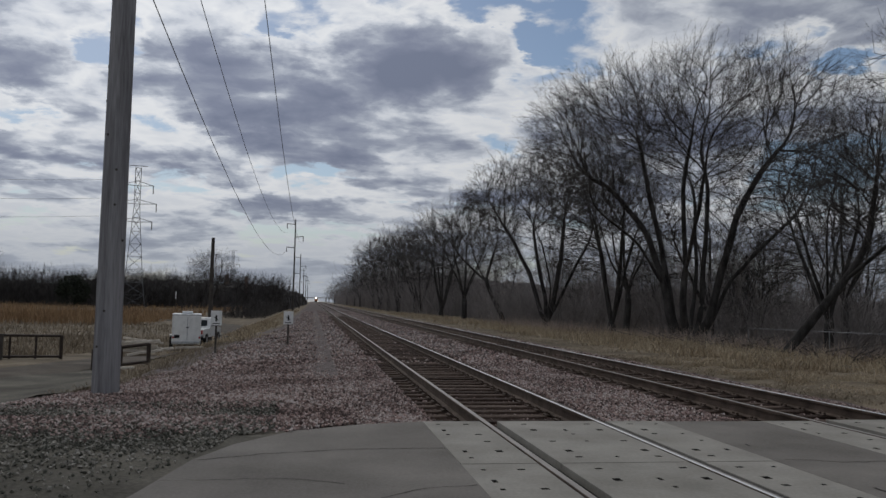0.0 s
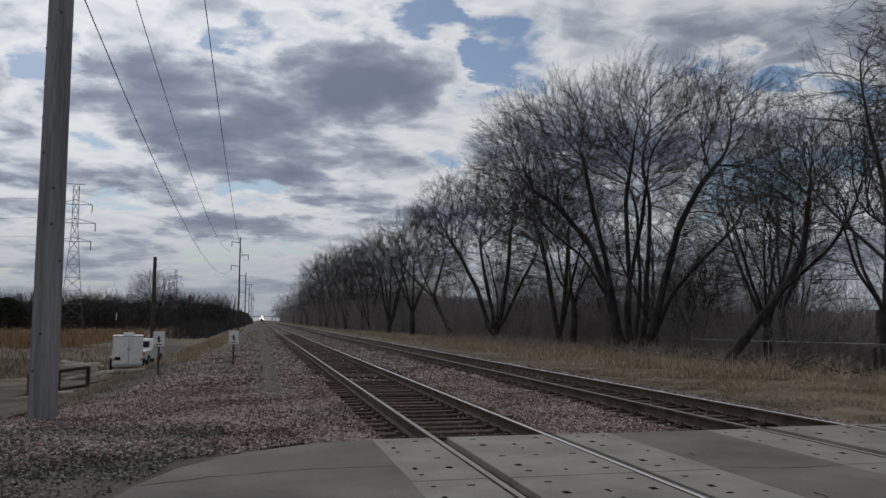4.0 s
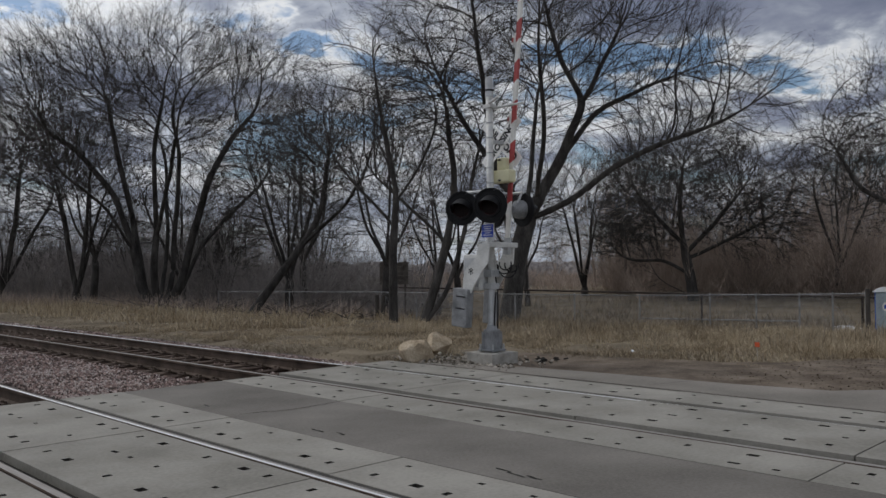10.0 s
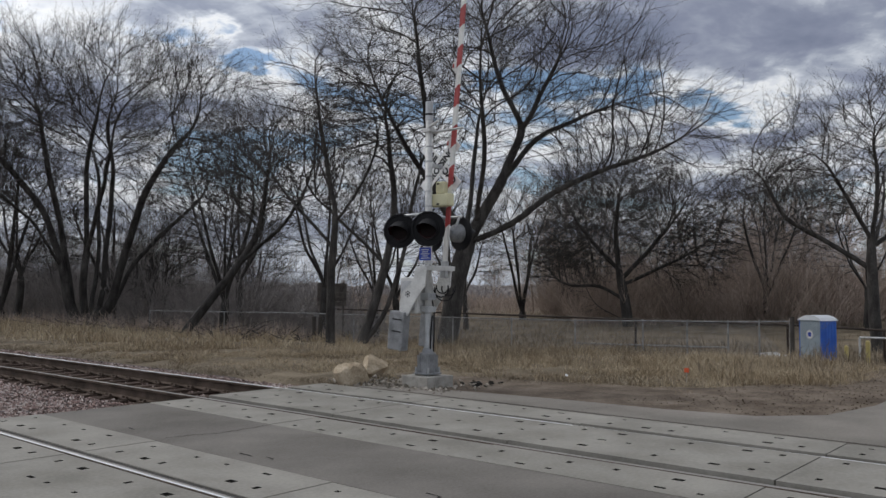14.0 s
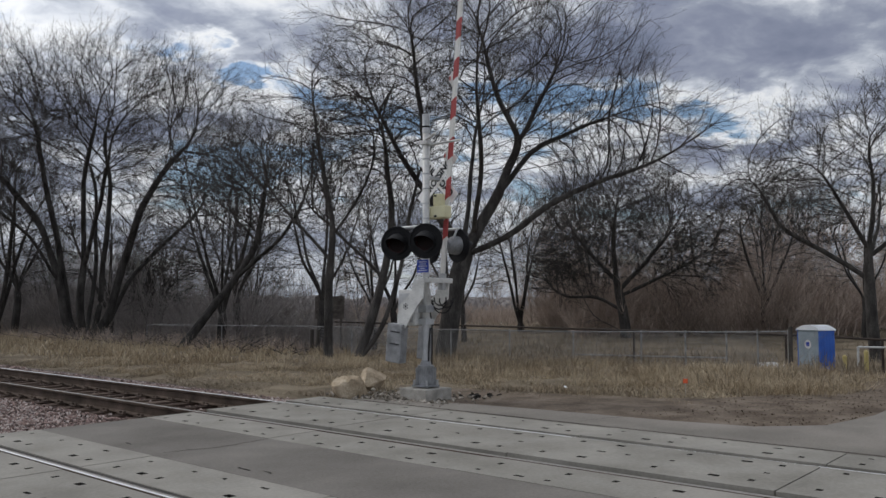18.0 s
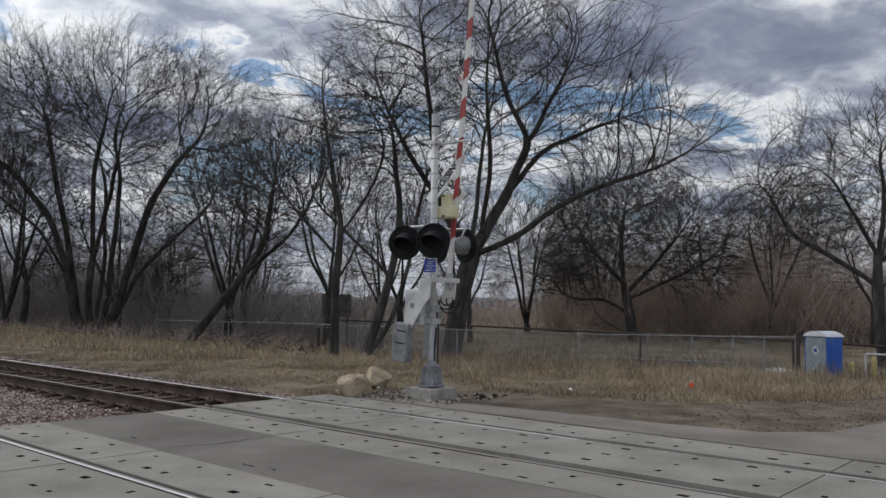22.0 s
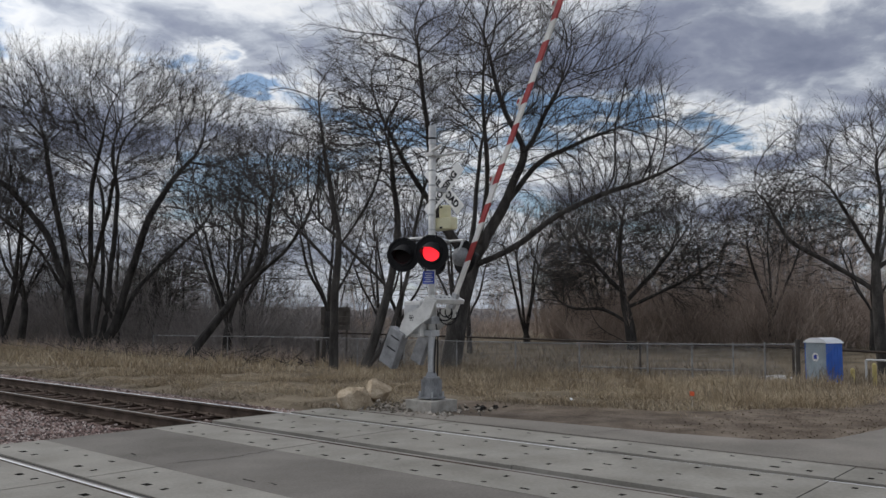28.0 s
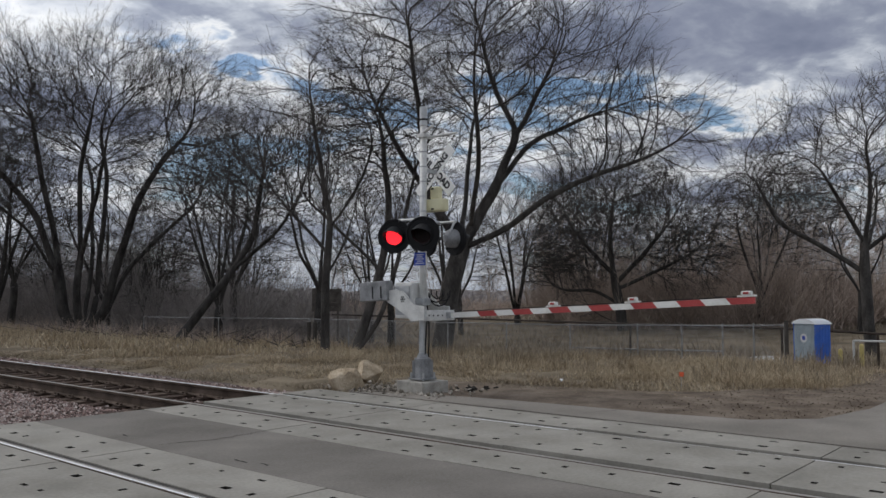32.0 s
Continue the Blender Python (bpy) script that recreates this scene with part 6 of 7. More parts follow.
# ---- portable toilet, bag, bollards, marker ----
def build_toilet():
    z = float(land(33.9, 9.3))
    t = thing("portable_toilet", pose(33.9, 9.3, z - 0.02, 0, 0, -20), "blue and grey plastic portable toilet with a white roof", "portable toilet")
    part("base", box(-0.58, 0.58, -0.58, 0.58, 0, 0.16, 0.02), BLACK, t, "dark skid base")
    part("side_wall", box(-0.55, -0.51, -0.51, 0.51, 0.16, 2.0, 0.01), LOOGREY, t, "grey moulded door wall")
    part("side_wall", box(-0.55, 0.55, -0.56, -0.515, 0.16, 2.0, 0.01), LOOBLUE, t, "bright blue moulded wall")
    part("side_wall", box(0.51, 0.55, -0.51, 0.51, 0.16, 2.0, 0.01), LOOBLUE, t, "bright blue moulded wall")
    part("side_wall", box(-0.55, 0.55, 0.515, 0.56, 0.16, 2.0, 0.01), LOOBLUE, t, "bright blue moulded wall")
    door = part("door", box(-0.575, -0.553, -0.36, 0.36, 0.22, 1.92, 0.01), LOOGREY, t, "grey plastic door")
    for k in range(5):
        part("door_rib", box(-0.585, -0.576, -0.30, 0.30, 0.34 + 0.16 * k, 0.40 + 0.16 * k, 0.004), LOOGREY, door)
    part("door_sign", rod((-0.585, 0.0, 1.45), (-0.577, 0, 1.45), 0.17, sides=20), WHITE, door, "white round door sign")
    part("door_sign_mark", box(-0.59, -0.586, -0.08, 0.08, 1.37, 1.53, 0.003), BLUE, door)
    for k in range(5):
        x = -0.42 + 0.21 * k
        part("wall_rib", box(x - 0.02, x + 0.02, -0.575, -0.562, 0.25, 1.9, 0.005), LOOBLUE, t)
    roof = bmesh.new()
    rows = []
    for k in range(9):
        u = -0.62 + 1.24 * k / 8
        h = 2.0 + 0.22 * (1 - (u / 0.62) ** 2) ** 0.7
        rows.append([roof.verts.new((x, u, zz)) for x, zz in ((-0.62, 2.0), (-0.60, h - 0.02), (0.60, h - 0.02), (0.62, 2.0))])
    for a, b in zip(rows, rows[1:]):
        for j in range(3):
            roof.faces.new((a[j], a[j + 1], b[j + 1], b[j]))
        roof.faces.new((a[3], a[0], b[0], b[3]))
    bmesh.ops.recalc_face_normals(roof, faces=roof.faces)
    part("roof", roof, LOOWHITE, t, "white domed roof")
    t.scale = (0.86, 0.86, 1.0)
    return t


build_toilet()
bag = bmesh.new()
bmesh.ops.create_icosphere(bag, subdivisions=3, radius=1.0)
for v in bag.verts:
    v.co = Vector((v.co.x * 0.35, v.co.y * 0.9, max(v.co.z, -0.5) * 0.30)) * (1 + 0.25 * noise.noise(v.co * 2.3))
wb = part("white_sack", bag, LOOWHITE)
wb.matrix_basis = pose(36.6, 12.0, float(land(36.6, 12.0)) + 0.14, 0, 0, 15)
tagged(wb, "crumpled white plastic sack lying in the weeds", "sack")
for x, y, h in ((33.2, 8.1, 1.0), (33.8, 7.5, 1.2)):
    b = part("bollard", add_rod(rod((0, 0, -0.2), (0, 0, h), 0.08, sides=14), (0, 0, h), (0, 0, h + 0.06), 0.08, 0.03, 14), YELLOW)
    b.matrix_basis = pose(x, y, float(land(x, y)))
    tagged(b, "faded yellow steel bollard", "bollard", "yellow bollards")
fl = thing("survey_flag", pose(14.0, 5.95, float(land(14.0, 5.95))), "small orange survey flag in the grass", "marker flag")
part("wire_stake", rod((0, 0, -0.1), (0.02, 0, 0.34), 0.004, sides=6), GALV, fl)
part("flag", box(-0.004, 0.004, -0.05, 0.035, 0.23, 0.31, 0.002), ORANGE, fl)


# ---- small litter ----
def shard(x, y, size, mat, name, label, category, group, seed):
    rng = random.Random(seed)
    bm = bmesh.new()
    bmesh.ops.create_icosphere(bm, subdivisions=2, radius=1.0)
    for v in bm.verts:
        v.co = Vector((v.co.x * size * 1.3, v.co.y * size * 0.7, max(v.co.z, -0.4) * size * 0.45)) * (1 + 0.5 * noise.noise(v.co * 2.1 + Vector((seed, 0, 0))))
    ob = part(name, bm, mat)
    ob.matrix_basis = pose(x, y, float(land(x, y)) + 0.06 + size * 0.1, rng.uniform(-15, 15), rng.uniform(-15, 15), rng.uniform(0, 180))
    return tagged(ob, label, category, group)


lt = random.Random(31)
for k in range(9):
    shard(11.0 + lt.uniform(-0.35, 0.35), 8.35 + lt.uniform(-0.3, 0.3), lt.uniform(0.035, 0.075), DARKFILL, "rubble_chunk", "small dark broken chunk of asphalt on the dirt", "rubble", "rubble by the road edge", k)
shard(13.3, 8.0, 0.05, LOOWHITE, "paper_scrap", "crumpled white paper scrap on the dirt", "litter", "", 77)
for x, y, yaw, ln in ((-6.3, 28.4, 4, 0.95), (-5.2, 36.2, 30, 1.2)):
    b = part("timber_beam", box(-ln / 2, ln / 2, -0.07, 0.07, -0.04, 0.04, 0.008), LUMBER)
    b.matrix_basis = pose(x, y, float(land(x, y)) + 0.2, 0, 0, yaw)
    tagged(b, "pale weathered plank lying beside the dirt path", "timber", "loose planks")
mk = part("marker_post", rod((-24.2, 150, float(land(-24.2, 150))), (-24.2, 150, 1.3), 0.06, sides=8), DARKWOOD)
part("post_sleeve", rod((-24.2, 150, 1.28), (-24.2, 150, 2.55), 0.085, sides=10), LOOWHITE, mk, "white plastic sleeve")
tagged(mk, "slim marker post with a white sleeve in the field", "post")


def far_house(x, y, turn, w, d, h, label):
    t = thing("house", at(x, y, turn), label, "house", "far houses")
    part("wall", box(-w / 2, w / 2, -d / 2, d / 2, -0.3, h), LOOWHITE, t)
    bm = bmesh.new()
    lo = [bm.verts.new((sx * (w / 2 + 0.4), sy * (d / 2 + 0.4), h)) for sx, sy in ((-1, -1), (1, -1), (1, 1), (-1, 1))]
    ridge = [bm.verts.new((sx * (w / 2 + 0.4), 0, h + d * 0.28)) for sx in (-1, 1)]
    for f in ((lo[0], lo[1], ridge[1], ridge[0]), (lo[2], lo[3], ridge[0], ridge[1]), (lo[1], lo[2], ridge[1]), (lo[3], lo[0], ridge[0]), (lo[0], lo[3], lo[2], lo[1])):
        bm.faces.new(f)
    part("roof", bm, BRICK, t, "dark pitched roof")
    for k in range(3):
        u = -w / 2 + w * (k + 0.5) / 3
        part("window", box(u - 0.5, u + 0.5, -d / 2 - 0.05, -d / 2 + 0.02, 1.0, 2.3), GLASS, t)


far_house(262, 226, -48, 13, 8, 2.6, "pale single-storey house among far bare trees")
far_house(300, 232, -50, 11, 8, 2.8, "pale single-storey house among far bare trees")

# ---- poles and wires ----
def build_near_pole():
    p = thing("utility_pole", pose(-3.54, 15.0, float(land(-3.54, 15.0)) - 0.05), "tall grey weathered wooden utility pole", "utility pole", "utility poles")
    bm = bmesh.new()
    prev = None
    for k in range(14):
        z = -0.3 + 17.8 * k / 13
        r = 0.232 - 0.07 * k / 13
        row = [bm.verts.new((math.cos(a) * r * (1 + 0.012 * math.sin(3 * a + k)), math.sin(a) * r, z)) for a in (2 * math.pi * j / 24 for j in range(24))]
        if prev:
            for j in range(24):
                bm.faces.new((prev[j], prev[(j + 1) % 24], row[(j + 1) % 24], row[j]))
        prev = row
    bm.faces.new(prev)
    part("shaft", bm, POLEWOOD, p, smooth=True)
    rng = random.Random(4)
    for k in range(16):
        z = 0.9 + 0.62 * k
        a = math.radians(rng.choice((205, 235, 262, 285, 310, 330)))
        r = 0.23 - 0.07 * z / 17.8
        part("step_bolt", rod((math.cos(a) * r * 0.97, math.sin(a) * r * 0.97, z), (math.cos(a) * (r + 0.012), math.sin(a) * (r + 0.012), z), 0.022, sides=8), DARKWOOD, p)
    for z, s in ((15.2, -1), (13.6, 1), (12.0, -1)):
        part("crossarm", rod((0, 0, z), (s * 1.5, 0, z + 0.15), 0.05, 0.04, 8), GALV, p)
        part("insulator", rod((s * 1.45, 0, z - 0.55), (s * 1.45, 0, z + 0.1), 0.06, sides=8), DARKWOOD, p)


build_near_pole()


def far_pole(x, y, top, arms=True, r=0.17):
    zb = float(land(x, y))
    p = thing("utility_pole", pose(x, y, zb), "dark wooden utility pole with staggered arms beside the tracks" if arms else "dark bare wooden pole stub", "utility pole", "utility poles")
    h = top - zb
    part("shaft", rod((0, 0, -0.4), (0, 0, h), r, r * 0.6, 10), DARKWOOD, p)
    if arms:
        for k, (dz, s) in enumerate(((0.9, -1), (3.1, 1), (5.0, -1))):
            part("crossarm", rod((0, 0, h - dz), (s * 1.45, 0, h - dz + 0.12), 0.07, 0.06, 6), DARKWOOD, p)
            part("insulator", rod((s * 1.4, 0, h - dz - 0.75), (s * 1.4, 0, h - dz + 0.1), 0.07, sides=6), DARKWOOD, p)
    return p


for x, y, top in ((-3.45, 143, 15.6), (-3.45, 208, 13.2), (-3.45, 285, 12.8), (-3.45, 370, 13.5), (-3.4, 480, 14.5)):
    far_pole(x, y, top)
far_pole(-7.5, 62, 4.6 + 1.4, False, 0.2)


def build_wires():
    w = thing("overhead_wires", pose(0, 0, 0), "three dark overhead power wires between the poles", "power lines")
    spans = (((-4.85, 15, 11.1), (-4.85, 143, 10.1), 3.7), ((-4.85, 15, 15.4), (-4.85, 143, 13.2), 3.4), ((-2.1, 15, 14.2), (-2.05, 143, 11.7), 3.8))
    for a, b, sag in spans:
        n = 28
        P = np.array([[tuple(a[i] + (b[i] - a[i]) * k / n - (sag * 4 * (k / n) * (1 - k / n) if i == 2 else 0) for i in range(3)) for k in range(n + 1)]])
        V, F = tube(P, np.full((1, n + 1), 0.017), 5)
        ob = new("wire", mesh_np("wire", V, F, WIRE))
        ob.parent = w


build_wires()


TOWER = material("weathered_tower_steel", [(0.10, 0.105, 0.11), (0.19, 0.195, 0.20)], 3, 20, 0.7, 0.3, 0.05)


def lattice_tower(x, y, h, w, label):
    t = thing("transmission_tower", at(x, y, 12), label, "transmission tower")
    r = 0.09
    legs = lambda z: w * (1 - 0.86 * min(1.0, z / (h * 0.72)) ** 0.8) / 2 + 0.35
    zs = [h * k / 11 for k in range(12)]
    for sx in (-1, 1):
        for sy in (-1, 1):
            bm = bmesh.new()
            for a, b in zip(zs, zs[1:]):
                add_rod(bm, (sx * legs(a), sy * legs(a), a - (0.3 if a == 0 else 0)), (sx * legs(b), sy * legs(b), b), r, sides=4)
            part("leg", bm, TOWER, t)
    for side in range(4):
        bm = bmesh.new()
        m = Matrix.Rotation(side * math.pi / 2, 3, "Z")
        for a, b in zip(zs, zs[1:]):
            for s in (-1, 1):
                add_rod(bm, m @ Vector((s * legs(a), legs(a), a)), m @ Vector((-s * legs(b), legs(b), b)), r * 0.55, sides=3)
            add_rod(bm, m @ Vector((-legs(b), legs(b), b)), m @ Vector((legs(b), legs(b), b)), r * 0.55, sides=3)
        part("bracing", bm, TOWER, t)
    for f, reach in ((0.87, 4.2), (0.74, 5.2), (0.61, 4.2)):
        for s in (-1, 1):
            bm = rod((0, 0, h * f), (s * reach, 0, h * f + 0.3), r, sides=4)
            add_rod(bm, (0, 0, h * f + 1.4), (s * reach, 0, h * f + 0.3), r * 0.8, sides=4)
            arm = part("crossarm", bm, TOWER, t)
            part("insulator", rod((s * reach, 0, h * f + 0.3), (s * reach, 0, h * f - 2.0), 0.13, sides=5), DARKWOOD, arm)
    part("peak", rod((-2.4, 0, h + 0.6), (2.4, 0, h + 0.6), r, sides=4), TOWER, t)


lattice_tower(-50.5, 240, 40, 6.0, "grey lattice transmission tower beyond the field")
lattice_tower(-62, 640, 40, 6.0, "grey lattice transmission tower far beyond the trees")


def build_tower_wires():
    w = thing("transmission_wires", pose(0, 0, 0), "thin transmission wires high over the field", "power lines")
    for z, dx in ((34.8, -5), (29.5, -5), (24.5, -4)):
        n = 24
        a, b = Vector((-50.5 + dx, 240, z)), Vector((-260, 210, z + 10))
        P = np.array([[tuple(a.lerp(b, k / n) - Vector((0, 0, 7 * 4 * (k / n) * (1 - k / n)))) for k in range(n + 1)]])
        V, F = tube(P, np.full((1, n + 1), 0.035), 4)
        ob = new("wire", mesh_np("wire", V, F, WIRE))
        ob.parent = w


build_tower_wires()


# ---- track-side signs ----
def track_sign(x, y, top, label):
    z = float(land(x, y))
    s = thing("trackside_sign", pose(x, y, z, 0, 0, 0), label, "sign", "trackside signs")
    h = top - z
    part("post", rod((0, 0.03, -0.3), (0, 0.03, h), 0.035, sides=8), DARKWOOD, s)
    p = part("panel", box(-0.19, 0.19, -0.02, 0.0, h - 0.52, h, 0.003), WHITE, s, "white rectangular sign panel")
    part("symbol", box(-0.03, 0.03, -0.025, -0.0215, h - 0.38, h - 0.16), BLACK, p)
    part("symbol", add_box(bmesh.new(), -0.10, 0.10, -0.0265, -0.0255, -0.012, 0.012, 0, pose(0, 0, h - 0.28, 0, 38, 0)), BLACK, p)
    part("text_bar", box(-0.12, 0.12, -0.025, -0.0215, h - 0.47, h - 0.44), BLACK, p)


track_sign(-0.95, 33.0, 1.03, "small white sign with a black symbol beside the ballast")
track_sign(-3.35, 29.5, 1.05, "small white sign with a black symbol on the grassy slope")


# ---- yard by the field: gates, lumber, trailer, truck ----
def pipe_gate(x0, y0, x1, y1, h, label):
    a, b = Vector((x0, y0, float(land(x0, y0)))), Vector((x1, y1, float(land(x1, y1))))
    g = thing("pipe_gate", pose(a.x, a.y, a.z), label, "pipe gate", "pipe gates")
    d = b - a
    for z in (0.12, h):
        part("rail", rod((0, 0, z), (d.x, d.y, d.z + z), 0.06, sides=8), RACK, g)
    n = max(2, int(d.length / 0.9))
    for k in range(n + 1):
        q = d * (k / n)
        part("post", rod((q.x, q.y, q.z - 0.2), (q.x, q.y, q.z + h + 0.03), 0.075 if k in (0, n) else 0.05, sides=8), RACK, g)


pipe_gate(-13.6, 36.6, -10.9, 38.0, 1.02, "dark rusty steel pipe gate by the dirt lot")
pipe_gate(-7.75, 30.9, -5.95, 31.4, 0.76, "dark rusty steel pipe gate beside the dirt path")
gp = part("gate_post", rod((-12.6, 35.6, float(land(-12.6, 35.6)) - 0.3), (-12.6, 35.6, float(land(-12.6, 35.6)) + 1.1), 0.14, sides=10), DARKWOOD)
tagged(gp, "thick dark wooden gate post", "post")
lr = random.Random(12)
for k in range(20):
    x, y = -9.1 + lr.uniform(-1.1, 1.0) * (1 - 0.03 * k), 45.6 + lr.uniform(-1.2, 1.2)
    z = float(land(x, y)) + 0.26 + 0.16 * (k // 5)
    ln = lr.uniform(1.5, 2.8)
    b = part("timber_beam", box(-ln / 2, ln / 2, -0.07, 0.07, -0.06, 0.06, 0.01), LUMBER)
    b.matrix_basis = pose(x, y, z, 0, lr.uniform(-8, 8), lr.uniform(-5, 55))
    tagged(b, "weathered pale timber beam in a loose pile", "timber", "timber pile")


def wheel(parent, place, r, w, name="wheel"):
    wh = part(name, ring(bmesh.new(), (-w / 2, 0, 0), (w / 2, 0, 0), r, r * 0.62, 24), TYRE, parent, "black tyre on a pale rim")
    wh.matrix_basis = pose(*place)
    part("rim", rod((-w * 0.42, 0, 0), (w * 0.42, 0, 0), r * 0.63, sides=18), GALV, wh)
    return wh


def build_trailer():
    z = float(land(-7.2, 48.0)) + 0.06
    t = thing("cargo_trailer", pose(-7.08, 48.0, z + 0.06, 0, 0, 8), "white enclosed cargo trailer with a roof vent", "trailer", "parked vehicles")
    body = part("body", box(-0.86, 0.86, 0, 3.4, 0.30, 1.80, 0.05), WHITE, t, "white sheet-metal box body")
    part("rear_ramp", box(-0.80, 0.80, -0.025, -0.003, 0.38, 1.72, 0.01), WHITE, t, "white rear door")
    part("door_bar", rod((0.05, -0.05, 0.5), (0.05, -0.05, 1.66), 0.018, sides=8), GALV, t)
    part("door_bar", box(-0.02, 0.14, -0.06, -0.03, 1.12, 1.18, 0.005), BLACK, t)
    part("plate_panel", box(-0.72, -0.40, -0.034, -0.027, 0.62, 0.78, 0.002), BLACK, t, "small dark plate")
    for x in (-0.78, 0.78):
        part("tail_light", box(x - 0.05, x + 0.05, -0.04, -0.027, 0.6, 0.7, 0.005), GATERED, t)
    part("bumper", box(-0.85, 0.85, -0.12, 0.0, 0.34, 0.46, 0.01), GALV, t)
    part("roof_vent", box(-0.3, 0.35, 0.6, 1.2, 1.80, 1.95, 0.04), LOOWHITE, t, "white roof vent")
    part("trim_rail", box(-0.88, 0.88, -0.01, 3.4, 1.75, 1.81, 0.01), GALV, t)
    for s in (-1, 1):
        part("fender", box(s * 0.90 - 0.12, s * 0.90 + 0.12, 1.3, 2.2, 0.66, 0.74, 0.02), GALV, t)
        wheel(t, (s * 0.93, 1.75, 0.32), 0.32, 0.2)
    t.scale = (0.92, 1.0, 1.14)
    part("drawbar", add_rod(rod((-0.6, 3.4, 0.42), (0, 4.5, 0.42), 0.05, sides=6), (0.6, 3.4, 0.42), (0, 4.5, 0.42), 0.05, sides=6), BLACK, t)


build_trailer()


def build_truck():
    z = float(land(-7.9, 54.4)) - 0.02
    t = thing("pickup_truck", pose(-7.9, 54.4, z + 0.06, 0, 0, -6), "white pickup truck hitched before the trailer", "pickup truck", "parked vehicles")
    prof = [(0, 0.5), (0, 1.05), (1.9, 1.08), (1.95, 1.1), (2.25, 1.75), (3.6, 1.78), (4.25, 1.18), (5.3, 1.05), (5.4, 0.5)]
    bm = bmesh.new()
    f = bm.faces.new([bm.verts.new((-0.92, y, zz)) for y, zz in prof])
    r = bmesh.ops.extrude_face_region(bm, geom=[f])
    for v in r["geom"]:
        if isinstance(v, bmesh.types.BMVert):
            v.co.x = 0.92
    bmesh.ops.recalc_face_normals(bm, faces=bm.faces)
    part("body", bm, WHITE, t, "white body and cab")
    part("rear_window", box(-0.7, 0.7, 1.98, 2.12, 1.22, 1.62, 0.02), GLASS, t)
    for s in (-1, 1):
        part("side_window", box(s * 0.915 - 0.01, s * 0.915 + 0.012, 2.35, 3.6, 1.2, 1.66, 0.004), GLASS, t)
        part("tail_light", box(s * 0.84 - 0.07, s * 0.84 + 0.07, -0.02, 0.01, 0.75, 1.0, 0.01), GATERED, t)
        for y in (1.0, 4.4):
            wheel(t, (s * 0.86, y, 0.38), 0.38, 0.24)
        part("mirror", box(s * 1.05 - 0.1, s * 1.05 + 0.1, 3.55, 3.65, 1.2, 1.42, 0.02), BLACK, t)
    part("tailgate", box(-0.75, 0.75, -0.02, 0.005, 0.62, 1.02, 0.01), WHITE, t)
    part("bumper", box(-0.9, 0.9, -0.14, 0.0, 0.46, 0.6, 0.02), GALV, t)


build_truck()


# ---- the oncoming train and far overpass ----
def build_train():
    t = thing("locomotive", pose(TRACK_X[0] + GAUGE / 2, 800, 0), "distant locomotive with bright headlights on the near track", "locomotive")
    part("underframe", box(-1.5, 1.5, 0, 21, 0.35, 1.45, 0.05), BLACK, t)
    part("nose", box(-1.0, 1.0, 0.2, 2.6, 1.45, 3.3, 0.15), LOCO, t, "short orange nose")
    part("cab", box(-1.5, 1.5, 2.6, 5.4, 1.45, 4.5, 0.12), LOCO, t, "orange cab")
    for s in (-1, 1):
        part("windshield", box(s * 0.75 - 0.45, s * 0.75 + 0.45, 2.57, 2.6, 3.4, 4.1, 0.01), GLASS, t)
        part("ditch_light", rod((s * 1.1, -0.1, 1.3), (s * 1.1, 0.0, 1.3), 0.16, sides=14), HEADLIGHT, t, "bright low headlight")
    part("engine_hood", box(-1.0, 1.0, 5.4, 20.6, 1.45, 4.3, 0.1), LOCO, t, "long orange engine hood")
    part("headlight", rod((0, 2.45, 4.0), (0, 2.6, 4.0), 0.40, sides=16), HEADLIGHT, t, "bright upper headlight")
    part("pilot", box(-1.4, 1.4, -0.3, 0.1, 0.15, 1.1, 0.05), BLACK, t)
    for y in (3, 5, 7, 14, 16, 18):
        part("wheelset", rod((-0.8, y, 0.5), (0.8, y, 0.5), 0.5, sides=16), RUST, t)
    return t


train = build_train()
ov = thing("overpass", pose(0, 1150, 0), "pale road overpass far down the line", "bridge")
part("deck", box(-40, 40, 0, 8, 5.2, 6.2, 0.1), FOUNDATION, ov)
for x in (-14, 18):
    part("pier", box(x - 0.8, x + 0.8, 1, 7, -1.5, 5.2, 0.1), FOUNDATION, ov)
for x, y, h, w in ((-21, 262, 10.4, 1.1), (-27, 262, 10.8, 1.1)):
    c = part("chimney", box(-w / 2, w / 2, -w / 2, w / 2, 0, h, 0.1), BRICK)
    c.matrix_basis = at(x, y)
    tagged(c, "dark masonry stack beyond the trees", "chimney", "far stacks")


def crack(parent, pts, width, z, seed):
    """A thin ragged dark seam in the asphalt."""
    rng = random.Random(seed)
    fine = []
    for a, b in zip(pts, pts[1:]):
        n = max(3, int((Vector(b) - Vector(a)).length / 0.08))
        fine += [Vector(a).lerp(Vector(b), k / n) + Vector((rng.uniform(-0.012, 0.012), rng.uniform(-0.02, 0.02))) for k in range(n)]
    fine.append(Vector(pts[-1]))
    bm = bmesh.new()
    prev = None
    for k, p in enumerate(fine):
        d = (fine[min(k + 1, len(fine) - 1)] - fine[max(k - 1, 0)]).normalized()
        w = width * rng.uniform(0.25, 1.0) / 2
        a = bm.verts.new((p.x - d.y * w, p.y + d.x * w, z))
        b = bm.verts.new((p.x + d.y * w, p.y - d.x * w, z))
        if prev:
            bm.faces.new((prev[0], prev[1], b, a))
        prev = (a, b)
    part("crack", bm, DARKFILL, parent, "dark ragged crack")


